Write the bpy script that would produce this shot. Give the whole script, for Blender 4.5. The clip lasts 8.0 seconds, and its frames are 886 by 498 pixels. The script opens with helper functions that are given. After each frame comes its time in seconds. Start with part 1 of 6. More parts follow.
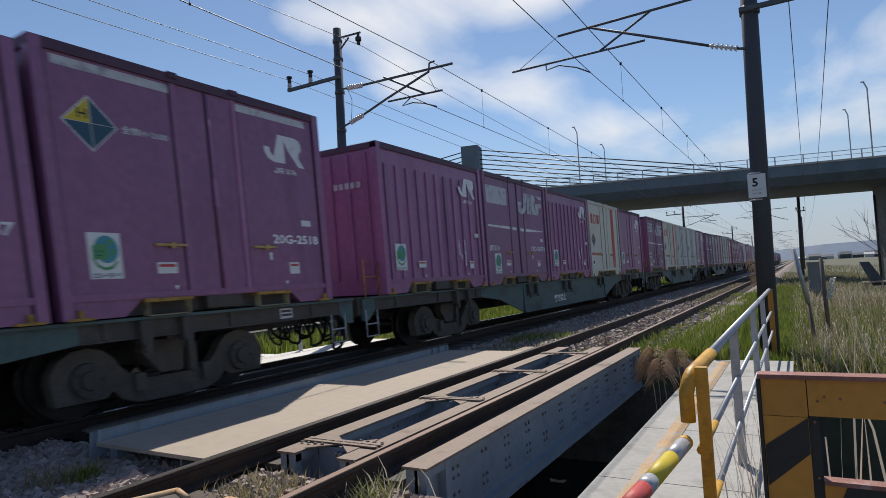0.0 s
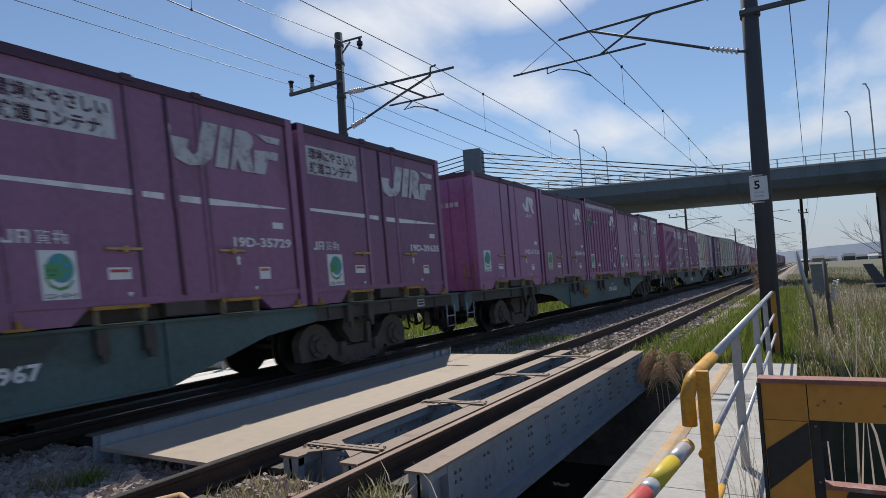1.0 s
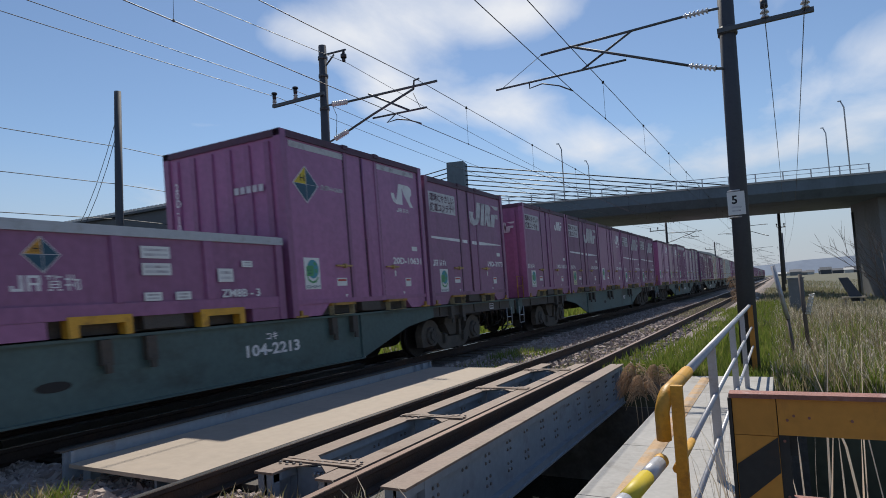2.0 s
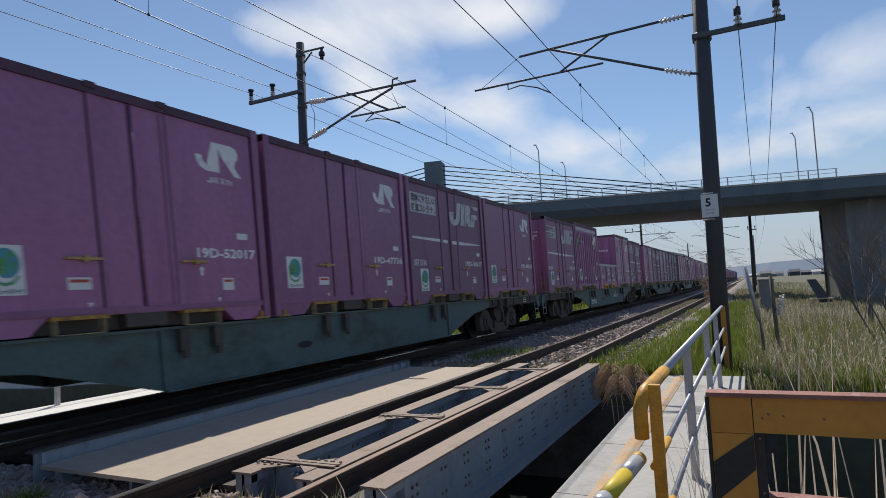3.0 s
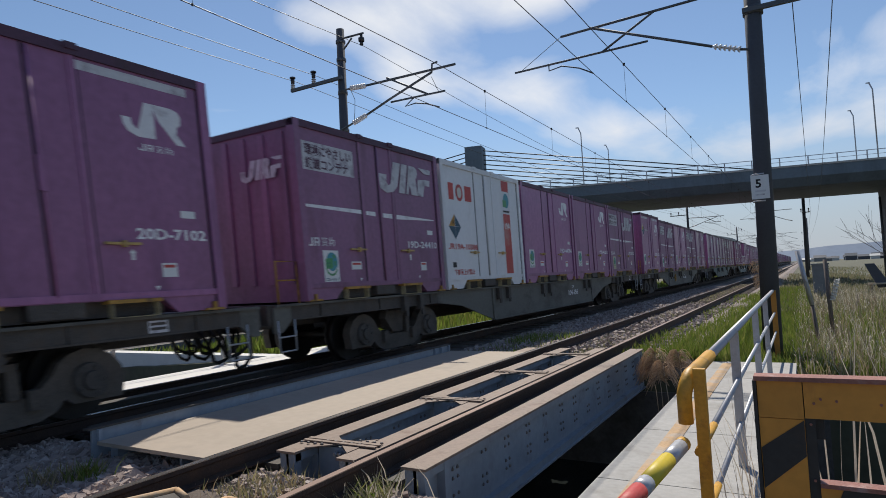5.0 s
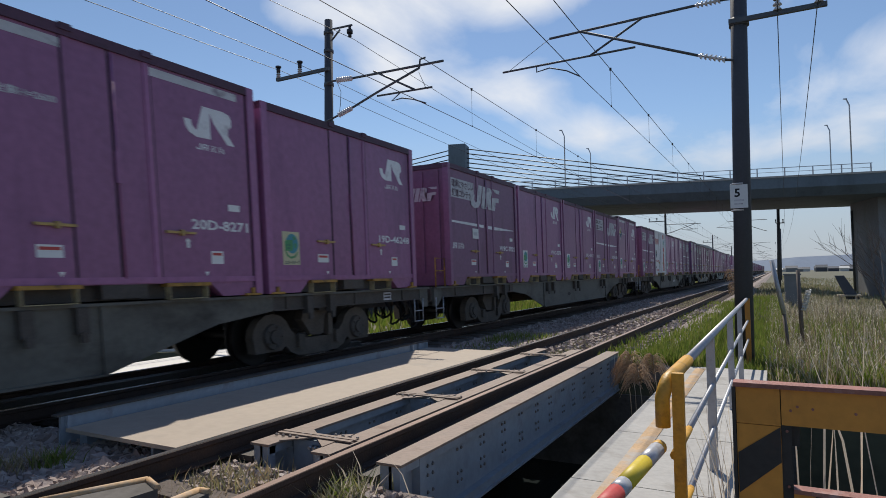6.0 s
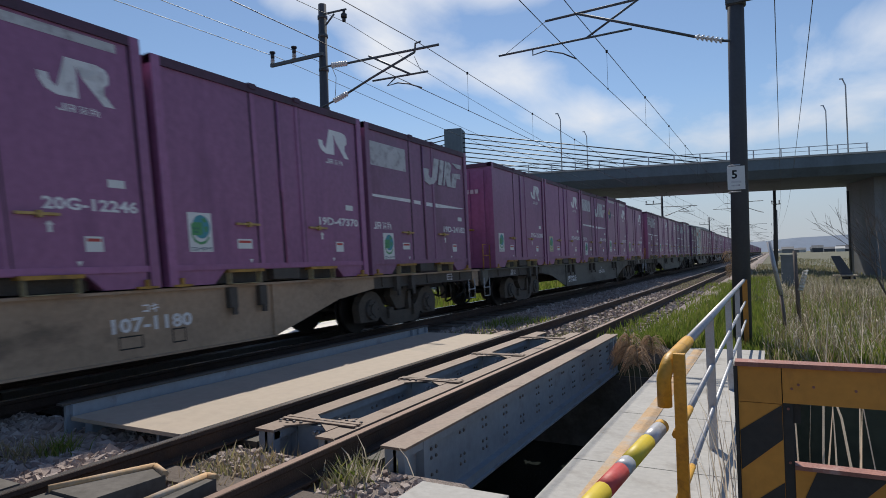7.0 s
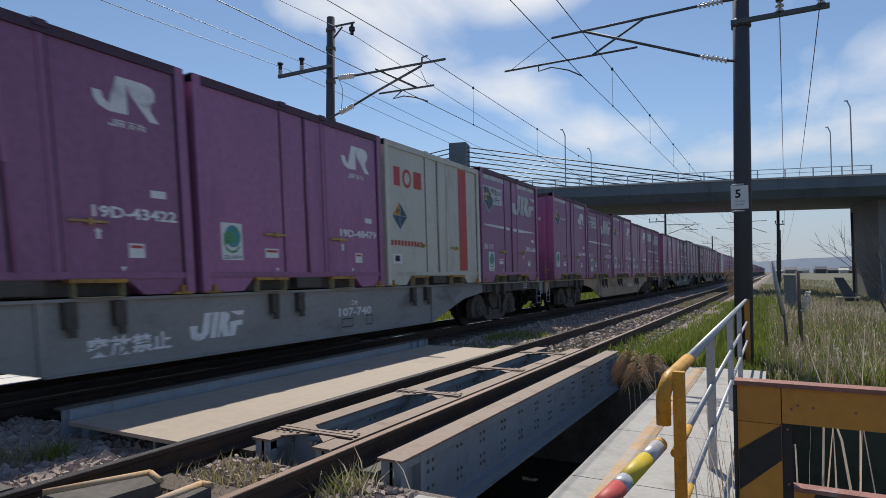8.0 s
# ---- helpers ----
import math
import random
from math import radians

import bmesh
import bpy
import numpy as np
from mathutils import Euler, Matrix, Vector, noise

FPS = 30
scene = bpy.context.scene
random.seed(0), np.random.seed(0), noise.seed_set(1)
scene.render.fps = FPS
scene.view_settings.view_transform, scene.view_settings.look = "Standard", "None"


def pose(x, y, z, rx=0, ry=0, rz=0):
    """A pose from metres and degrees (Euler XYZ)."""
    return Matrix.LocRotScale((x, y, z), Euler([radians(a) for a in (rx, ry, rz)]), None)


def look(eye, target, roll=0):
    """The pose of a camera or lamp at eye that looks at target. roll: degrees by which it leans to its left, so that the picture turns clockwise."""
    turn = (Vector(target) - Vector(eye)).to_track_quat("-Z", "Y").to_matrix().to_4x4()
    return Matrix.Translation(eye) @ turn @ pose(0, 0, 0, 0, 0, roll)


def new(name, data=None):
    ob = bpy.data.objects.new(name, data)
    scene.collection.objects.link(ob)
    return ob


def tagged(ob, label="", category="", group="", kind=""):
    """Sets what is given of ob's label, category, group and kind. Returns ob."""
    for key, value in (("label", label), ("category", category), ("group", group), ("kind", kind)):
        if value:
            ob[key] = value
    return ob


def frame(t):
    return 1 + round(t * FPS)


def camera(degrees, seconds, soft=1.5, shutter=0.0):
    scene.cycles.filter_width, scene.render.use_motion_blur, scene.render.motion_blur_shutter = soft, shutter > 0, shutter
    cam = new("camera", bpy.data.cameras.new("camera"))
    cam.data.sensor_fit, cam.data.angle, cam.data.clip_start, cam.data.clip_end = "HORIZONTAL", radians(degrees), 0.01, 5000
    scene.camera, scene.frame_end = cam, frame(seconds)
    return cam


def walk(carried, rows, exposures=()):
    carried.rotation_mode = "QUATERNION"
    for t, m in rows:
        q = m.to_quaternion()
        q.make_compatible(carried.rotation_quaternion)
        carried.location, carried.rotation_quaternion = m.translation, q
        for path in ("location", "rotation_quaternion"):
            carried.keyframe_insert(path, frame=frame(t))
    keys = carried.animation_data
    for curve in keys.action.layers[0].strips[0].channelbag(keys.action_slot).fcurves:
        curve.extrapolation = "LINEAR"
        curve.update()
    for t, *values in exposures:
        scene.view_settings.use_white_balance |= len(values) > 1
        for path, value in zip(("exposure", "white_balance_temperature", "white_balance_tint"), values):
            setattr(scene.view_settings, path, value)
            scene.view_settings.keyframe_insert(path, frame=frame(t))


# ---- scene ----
# ---- camera: hand-held beside the crossing, almost standing still ----
cam = camera(71.7, 8.0, soft=0.9, shutter=0.61)
scene.cycles.rolling_shutter_type = "TOP"
scene.cycles.rolling_shutter_duration = 0.1
CAMERA_ROWS = [
    (0.0, pose(3.212, 0.015, 1.204, 92.774, 3.183, 30.114)),
    (0.5, pose(3.222, 0.022, 1.211, 92.911, 3.381, 29.312)),
    (1.0, pose(3.225, 0.011, 1.211, 93.079, 3.355, 30.360)),
    (1.5, pose(3.238, 0.029, 1.207, 92.991, 3.664, 30.862)),
    (2.0, pose(3.251, 0.027, 1.218, 94.145, 3.224, 28.790)),
    (2.2, pose(3.243, 0.029, 1.218, 94.236, 2.952, 27.379)),
    (3.3, pose(3.235, 0.000, 1.221, 93.965, 2.963, 26.605)),
    (3.5, pose(3.235, -0.001, 1.221, 93.867, 2.970, 27.208)),
    (4.0, pose(3.242, 0.019, 1.208, 93.054, 3.514, 29.369)),
    (4.5, pose(3.254, 0.036, 1.203, 92.578, 3.303, 30.317)),
    (4.7, pose(3.250, 0.035, 1.203, 92.835, 3.306, 30.564)),
    (5.8, pose(3.207, 0.024, 1.202, 92.481, 1.299, 29.056)),
    (6.0, pose(3.205, 0.024, 1.202, 92.484, 0.926, 28.444)),
    (6.5, pose(3.201, 0.016, 1.204, 92.203, 0.707, 27.447)),
    (7.0, pose(3.190, -0.000, 1.200, 91.100, 1.640, 28.191)),
    (7.5, pose(3.190, -0.000, 1.202, 92.603, 1.697, 28.722)),
    (8.0, pose(3.196, -0.002, 1.196, 92.329, 0.398, 28.385)),
]
walk(cam, CAMERA_ROWS)
scene.view_settings.exposure = 0.21

# ---- world: high spring sun ahead of the camera, thin clouds ----
SUN = Vector((-0.357, 0.69, 1.0)).normalized()


def make_world():
    world = bpy.data.worlds.new("sky")
    scene.world = world
    world.use_nodes = True
    nt = world.node_tree
    nt.nodes.clear()
    nn = nt.nodes.new
    out = nn("ShaderNodeOutputWorld")
    bg = nn("ShaderNodeBackground")
    sky = nn("ShaderNodeTexSky")
    sky.sky_type, sky.sun_disc = "NISHITA", False
    sky.sun_elevation = math.asin(SUN.z)
    sky.sun_rotation = math.atan2(SUN.x, SUN.y)
    sky.air_density, sky.dust_density, sky.ozone_density = 1.0, 0.15, 3.5
    tc = nn("ShaderNodeTexCoord")
    sep = nn("ShaderNodeSeparateXYZ")
    lift = nn("ShaderNodeMath")
    lift.operation, lift.inputs[1].default_value = "MAXIMUM", 0.0
    addz = nn("ShaderNodeMath")
    addz.operation, addz.inputs[1].default_value = "ADD", 0.16
    comb = nn("ShaderNodeCombineXYZ")
    div = nn("ShaderNodeVectorMath")
    div.operation = "DIVIDE"
    mp = nn("ShaderNodeMapping")
    mp.inputs["Location"].default_value = CLOUD_SHIFT
    mp.inputs["Rotation"].default_value = (0, 0, radians(CLOUD_TURN))
    mp.inputs["Scale"].default_value = (1.0, 0.55, 1.0)
    n1 = nn("ShaderNodeTexNoise")
    n1.inputs["Scale"].default_value, n1.inputs["Detail"].default_value = 2.2, 9.0
    n1.inputs["Roughness"].default_value, n1.inputs["Distortion"].default_value = 0.55, 0.35
    ramp = nn("ShaderNodeValToRGB")
    ramp.color_ramp.elements[0].position, ramp.color_ramp.elements[1].position = 0.56, 0.86
    ramp.color_ramp.elements[0].color, ramp.color_ramp.elements[1].color = (0, 0, 0, 1), (0.95, 0.95, 0.95, 1)
    mix = nn("ShaderNodeMixRGB")
    mix.inputs["Color2"].default_value = (8.3, 8.5, 8.9, 1)
    link = nt.links.new
    link(tc.outputs["Generated"], sep.inputs[0])
    link(sep.outputs[2], lift.inputs[0])
    link(lift.outputs[0], addz.inputs[0])
    for i in range(3):
        link(addz.outputs[0], comb.inputs[i])
    link(tc.outputs["Generated"], div.inputs[0])
    link(comb.outputs[0], div.inputs[1])
    link(div.outputs[0], mp.inputs["Vector"])
    link(mp.outputs[0], n1.inputs["Vector"])
    soften = nn("ShaderNodeMath")
    soften.operation, soften.inputs[1].default_value, soften.inputs[2].default_value = "MULTIPLY_ADD", 0.8, 0.08
    link(n1.outputs["Fac"], soften.inputs[0])
    total = soften.outputs[0]
    for cx, cy, r, lift_by in CLOUDS:
        dist = nn("ShaderNodeVectorMath")
        dist.operation, dist.inputs[1].default_value = "DISTANCE", (cx, cy, 0)
        flat_dir = nn("ShaderNodeVectorMath")
        flat_dir.operation, flat_dir.inputs[1].default_value = "MULTIPLY", (1, 1, 0)
        link(div.outputs[0], flat_dir.inputs[0])
        link(flat_dir.outputs[0], dist.inputs[0])
        fall = nn("ShaderNodeMapRange")
        fall.interpolation_type = "SMOOTHSTEP"
        fall.inputs["From Min"].default_value, fall.inputs["From Max"].default_value = 0.0, r
        fall.inputs["To Min"].default_value, fall.inputs["To Max"].default_value = lift_by, 0.0
        link(dist.outputs["Value"], fall.inputs["Value"])
        plus = nn("ShaderNodeMath")
        plus.operation = "ADD"
        link(total, plus.inputs[0])
        link(fall.outputs[0], plus.inputs[1])
        total = plus.outputs[0]
    link(total, ramp.inputs[0])
    link(ramp.outputs[0], mix.inputs["Fac"])
    link(sky.outputs[0], mix.inputs["Color1"])
    haze = nn("ShaderNodeMapRange")
    haze.interpolation_type = "SMOOTHSTEP"
    haze.inputs["From Min"].default_value, haze.inputs["From Max"].default_value = 0.0, 0.26
    haze.inputs["To Min"].default_value, haze.inputs["To Max"].default_value = 0.85, 0.0
    link(lift.outputs[0], haze.inputs["Value"])
    veil = nn("ShaderNodeMixRGB")
    veil.inputs["Color2"].default_value = (3.9, 4.4, 5.3, 1)
    link(haze.outputs[0], veil.inputs["Fac"])
    link(mix.outputs[0], veil.inputs["Color1"])
    link(veil.outputs[0], bg.inputs["Color"])
    bg.inputs["Strength"].default_value = 0.088
    link(bg.outputs[0], out.inputs["Surface"])


CLOUDS = ((-0.80, 1.37, 0.42, 0.36), (-0.52, 1.50, 0.26, 0.30), (-1.08, 1.22, 0.22, 0.22), (-1.05, 1.68, 0.30, 0.30), (-0.86, 1.98, 0.38, 0.32),
          (-0.66, 2.48, 0.46, 0.26), (0.10, 2.42, 0.26, 0.17), (0.32, 2.16, 0.30, 0.14), (0.22, 2.78, 0.55, 0.22), (-0.28, 2.95, 0.52, 0.28))
CLOUD_SHIFT, CLOUD_TURN = (0.3, 0.2, 0.0), 30
make_world()
sun_data = bpy.data.lights.new("sun", "SUN")
sun_data.energy, sun_data.angle, sun_data.color = 3.7, radians(0.5), (1.0, 0.93, 0.82)
sun = new("sun", sun_data)
sun.matrix_world = look(SUN * 60, (0, 0, 0))

# ---- materials ----
def material(name, col, rough=0.6, metal=0.0, var=0.18, scale=5.0, bump=0.15, stain=None, amount=0.35,
             stain_scale=1.6, stretch=(1, 1, 1), rand=0.06, island=None, spec=0.5, glow=0.0):
    m = bpy.data.materials.new(name)
    m.use_nodes = True
    nt = m.node_tree
    nn, link = nt.nodes.new, nt.links.new
    bsdf = nt.nodes["Principled BSDF"]
    tc = nn("ShaderNodeTexCoord")
    mp = nn("ShaderNodeMapping")
    mp.inputs["Scale"].default_value = stretch
    info = nn("ShaderNodeObjectInfo")
    shift = nn("ShaderNodeVectorMath")
    shift.operation = "MULTIPLY_ADD"
    shift.inputs[1].default_value = (17, 31, 11)
    link(info.outputs["Random"], shift.inputs[0])
    link(tc.outputs["Object"], shift.inputs[2])
    link(shift.outputs[0], mp.inputs[0])
    big, fine = nn("ShaderNodeTexNoise"), nn("ShaderNodeTexNoise")
    big.inputs["Scale"].default_value, big.inputs["Detail"].default_value = scale, 5
    fine.inputs["Scale"].default_value, fine.inputs["Detail"].default_value = scale * 9, 4
    link(mp.outputs[0], big.inputs["Vector"])
    link(shift.outputs[0], fine.inputs["Vector"])
    lo = [c * (1 - var) for c in col] + [1]
    hi = [min(1, c * (1 + var)) for c in col] + [1]
    ramp = nn("ShaderNodeValToRGB")
    ramp.color_ramp.elements[0].position, ramp.color_ramp.elements[1].position = 0.32, 0.68
    ramp.color_ramp.elements[0].color, ramp.color_ramp.elements[1].color = lo, hi
    add = nn("ShaderNodeMath")
    add.operation = "MULTIPLY_ADD"
    add.inputs[1].default_value = 0.45
    sub = nn("ShaderNodeMath")
    sub.operation, sub.inputs[1].default_value = "MULTIPLY", 0.55
    link(big.outputs["Fac"], sub.inputs[0])
    link(fine.outputs["Fac"], add.inputs[0])
    link(sub.outputs[0], add.inputs[2])
    link(add.outputs[0], ramp.inputs[0])
    last = ramp.outputs[0]
    if island:
        geo = nn("ShaderNodeNewGeometry")
        r2 = nn("ShaderNodeValToRGB")
        els = r2.color_ramp.elements
        while len(els) < len(island):
            els.new(0.5)
        for i, c in enumerate(island):
            els[i].position, els[i].color = i / (len(island) - 1), (*c, 1)
        link(geo.outputs["Random Per Island"], r2.inputs[0])
        mx = nn("ShaderNodeMixRGB")
        mx.blend_type, mx.inputs[0].default_value = "MIX", 0.8
        link(last, mx.inputs[1])
        link(r2.outputs[0], mx.inputs[2])
        last = mx.outputs[0]
    if stain:
        st = nn("ShaderNodeTexNoise")
        st.inputs["Scale"].default_value, st.inputs["Detail"].default_value, st.inputs["Roughness"].default_value = stain_scale, 7, 0.65
        link(mp.outputs[0], st.inputs["Vector"])
        sr = nn("ShaderNodeValToRGB")
        sr.color_ramp.elements[0].position, sr.color_ramp.elements[1].position = 0.62 - 0.25 * amount, 0.74 - 0.1 * amount
        link(st.outputs["Fac"], sr.inputs[0])
        mx = nn("ShaderNodeMixRGB")
        mx.inputs[2].default_value = (*stain, 1)
        fac = nn("ShaderNodeMath")
        fac.operation, fac.inputs[1].default_value = "MULTIPLY", min(1, 0.35 + amount)
        link(sr.outputs[0], fac.inputs[0])
        link(fac.outputs[0], mx.inputs[0])
        link(last, mx.inputs[1])
        last = mx.outputs[0]
    if rand:
        hsv = nn("ShaderNodeHueSaturation")
        mr = nn("ShaderNodeMapRange")
        mr.inputs["To Min"].default_value, mr.inputs["To Max"].default_value = 1 - rand, 1 + rand
        link(info.outputs["Random"], mr.inputs["Value"])
        link(mr.outputs[0], hsv.inputs["Value"])
        link(last, hsv.inputs["Color"])
        last = hsv.outputs[0]
    link(last, bsdf.inputs["Base Color"])
    rr = nn("ShaderNodeMapRange")
    rr.inputs["To Min"].default_value, rr.inputs["To Max"].default_value = max(0.05, rough - 0.12), min(1, rough + 0.12)
    link(big.outputs["Fac"], rr.inputs["Value"])
    link(rr.outputs[0], bsdf.inputs["Roughness"])
    bsdf.inputs["Metallic"].default_value = metal
    bsdf.inputs["Specular IOR Level"].default_value = spec
    if bump:
        bp = nn("ShaderNodeBump")
        bp.inputs["Strength"].default_value, bp.inputs["Distance"].default_value = bump, 0.02
        link(fine.outputs["Fac"], bp.inputs["Height"])
        link(bp.outputs[0], bsdf.inputs["Normal"])
    if glow:
        thin = nn("ShaderNodeBsdfTranslucent")
        link(last, thin.inputs["Color"])
        both = nn("ShaderNodeMixShader")
        both.inputs[0].default_value = glow
        link(bsdf.outputs[0], both.inputs[1])
        link(thin.outputs[0], both.inputs[2])
        link(both.outputs[0], nt.nodes["Material Output"].inputs["Surface"])
    return m


PURPLE = material("wine_purple_paint", (0.325, 0.13, 0.266), 0.38, var=0.2, scale=1.3, bump=0.05, stain=(0.17, 0.07, 0.15),
                  amount=0.38, stain_scale=1.3, stretch=(1, 1, 0.22), rand=0.16)
PURPLE_DARK = material("worn_purple_frame", (0.085, 0.035, 0.065), 0.55, var=0.3, scale=3, stain=(0.05, 0.025, 0.02), amount=0.35, rand=0.1)
BROWN_PURPLE = material("faded_brownish_purple_paint", (0.27, 0.125, 0.225), 0.48, var=0.18, scale=1.5, bump=0.05,
                        stain=(0.14, 0.06, 0.095), amount=0.3, stretch=(1, 1, 0.3), rand=0.14)
WHITE_PAINT = material("white_marking_paint", (0.8, 0.8, 0.81), 0.6, var=0.1, scale=4, bump=0.03, stain=(0.32, 0.27, 0.3), amount=0.3, stain_scale=5)
GREY_PAINT = material("weathered_white_marking", (0.58, 0.58, 0.6), 0.6, var=0.12, scale=4, bump=0.03, stain=(0.2, 0.15, 0.19), amount=0.45, stain_scale=6)
CREAM = material("cream_container_paint", (0.62, 0.60, 0.52), 0.5, var=0.08, scale=1.2, bump=0.04, stain=(0.3, 0.24, 0.17), amount=0.3, stretch=(1, 1, 0.25))
PALE_GREY = material("pale_grey_container_paint", (0.5, 0.52, 0.5), 0.5, var=0.1, scale=1.2, bump=0.04, stain=(0.25, 0.22, 0.18), amount=0.35, stretch=(1, 1, 0.25))
RED_PAINT = material("faded_red_paint", (0.52, 0.07, 0.06), 0.55, var=0.15, scale=3, stain=(0.5, 0.3, 0.26), amount=0.3)
YELLOW = material("yellow_paint", (0.62, 0.33, 0.035), 0.5, var=0.16, scale=6, stain=(0.2, 0.09, 0.03), amount=0.3, stain_scale=8)
DUSTY_EDGE = material("dusty_worn_edge_paint", (0.40, 0.34, 0.20), 0.7, var=0.25, scale=10, bump=0.05, stain=(0.12, 0.10, 0.08), amount=0.5, stain_scale=9)
DUSTY_YELLOW = material("dusty_ochre_paint", (0.50, 0.34, 0.12), 0.6, var=0.25, scale=8, stain=(0.2, 0.13, 0.07), amount=0.4, stain_scale=9)
DIRTY_YELLOW = material("grimy_yellow_paint", (0.42, 0.23, 0.045), 0.6, var=0.3, scale=8, stain=(0.08, 0.05, 0.03), amount=0.5, stain_scale=9)
LABEL_WHITE = material("white_label", (0.75, 0.76, 0.75), 0.5, var=0.05, bump=0.0, rand=0.04)
LABEL_GREEN = material("green_print", (0.09, 0.32, 0.13), 0.5, var=0.1, bump=0.0)
LABEL_BLUE = material("blue_green_print", (0.07, 0.30, 0.36), 0.5, var=0.1, bump=0.0)
LABEL_CREAM = material("yellowed_label", (0.62, 0.58, 0.36), 0.5, var=0.08, bump=0.0)
SIGN_BLUE = material("dark_blue_sign", (0.02, 0.08, 0.13), 0.5, var=0.1, bump=0.0)
SIGN_YELLOW = material("yellow_sign", (0.62, 0.47, 0.03), 0.5, var=0.1, bump=0.0)
SIGN_ORANGE = material("orange_sign", (0.55, 0.27, 0.03), 0.5, var=0.1, bump=0.0)
BLACK = material("black_paint", (0.012, 0.012, 0.014), 0.6, var=0.2, bump=0.05)
TEAL_STEEL = material("dark_teal_wagon_paint", (0.075, 0.128, 0.127), 0.55, var=0.2, scale=2, stain=(0.03, 0.028, 0.024), amount=0.45, stretch=(1, 0.5, 1), rand=0.05)
OLIVE_STEEL = material("grimy_grey_green_wagon_paint", (0.125, 0.125, 0.11), 0.6, var=0.22, scale=2, stain=(0.025, 0.022, 0.02), amount=0.45, stretch=(1, 0.5, 1))
TAN_STEEL = material("dusty_tan_wagon_paint", (0.40, 0.29, 0.20), 0.65, var=0.2, scale=2, stain=(0.05, 0.04, 0.032), amount=0.4, stretch=(1, 0.5, 1))
GREY_STEEL = material("plain_grey_wagon_paint", (0.30, 0.30, 0.295), 0.6, var=0.15, scale=2, stain=(0.06, 0.05, 0.045), amount=0.35, stretch=(1, 0.5, 1))
# Oily grime, lifted against lens veil; stands for shade on the far girders.
GRIME_AND_SHADE = material("oily_and_shade_black_steel", (0.075, 0.066, 0.058), 0.7, var=0.35, scale=6, bump=0.3, stain=(0.085, 0.062, 0.045), amount=0.4, stain_scale=4)
WHEEL_STEEL = material("dark_wheel_steel", (0.03, 0.026, 0.024), 0.55, 0.3, var=0.3, scale=6, bump=0.2)
RAIL_SIDE = material("rusty_rail_steel", (0.055, 0.035, 0.028), 0.75, 0.2, var=0.35, scale=8, bump=0.3, stain=(0.11, 0.055, 0.03), amount=0.4)
RAIL_TOP = material("polished_rail_top", (0.55, 0.53, 0.52), 0.22, 0.95, var=0.12, scale=5, bump=0.04, stretch=(1, 0.1, 1))
RAIL_TOP_DULL = material("dull_brown_rail_top", (0.19, 0.13, 0.105), 0.5, 0.4, var=0.2, scale=5, bump=0.06, stretch=(1, 0.1, 1))
GIRDER_PAINT = material("grey_blue_girder_paint", (0.26, 0.30, 0.35), 0.5, var=0.14, scale=1.8, bump=0.12, stain=(0.12, 0.085, 0.07), amount=0.22, stain_scale=3, rand=0.04)
FLANGE = material("rusted_flange_paint", (0.235, 0.172, 0.135), 0.65, var=0.2, scale=4, bump=0.2, stain=(0.13, 0.07, 0.045), amount=0.35, stain_scale=5)
RIVET = material("painted_rusty_rivet", (0.20, 0.18, 0.17), 0.6, 0.2, var=0.3, scale=20, bump=0.1)
BOLT = material("galvanised_bolt", (0.5, 0.5, 0.5), 0.35, 0.8, var=0.2, scale=20, bump=0.1)
BOGIE_DUST = material("brown_dusty_cast_steel", (0.105, 0.088, 0.072), 0.85, var=0.3, scale=4, bump=0.25, stain=(0.06, 0.052, 0.045), amount=0.45, stain_scale=3)
DECK = material("sandy_deck_plate", (0.40, 0.335, 0.268), 0.75, var=0.1, scale=1.2, bump=0.12, stain=(0.29, 0.255, 0.22), amount=0.25, stain_scale=1.4)
CONCRETE = material("pale_concrete", (0.42, 0.41, 0.39), 0.85, var=0.14, scale=2.2, bump=0.2, stain=(0.24, 0.22, 0.19), amount=0.35, stain_scale=2.0)
CONCRETE_DARK = material("dark_mottled_concrete", (0.12, 0.11, 0.10), 0.9, var=0.3, scale=2.2, bump=0.3, stain=(0.05, 0.045, 0.035), amount=0.5)
# Overpass concrete darkened for its backlit side and blued for distance haze.
BRIDGE_CONCRETE = material("shaded_overpass_concrete", (0.15, 0.19, 0.225), 0.85, var=0.12, scale=0.5, bump=0.1, stain=(0.085, 0.105, 0.125), amount=0.35, stain_scale=0.4, stretch=(1, 1, 0.25))
WHITE_LEDGE = material("sunlit_white_concrete", (0.66, 0.65, 0.62), 0.8, var=0.08, scale=3, bump=0.15)
ASPHALT = material("worn_asphalt", (0.15, 0.147, 0.14), 0.9, var=0.2, scale=6, bump=0.4)
STONE = material("ballast_stone", (0.22, 0.19, 0.17), 0.9, var=0.2, scale=9, bump=0.3, rand=0,
                 island=[(0.22, 0.165, 0.145), (0.36, 0.285, 0.255), (0.48, 0.395, 0.355), (0.30, 0.24, 0.22), (0.54, 0.47, 0.43)])
GRAVEL = material("ballast_bed", (0.29, 0.24, 0.215), 0.95, var=0.4, scale=14, bump=1.0, stain=(0.13, 0.11, 0.095), amount=0.4, rand=0)
# Ballast bed at about half the tone, for the far track.
DARK_GRAVEL = material("dark_ballast_bed", (0.15, 0.125, 0.11), 0.95, var=0.4, scale=14, bump=1.0, rand=0)
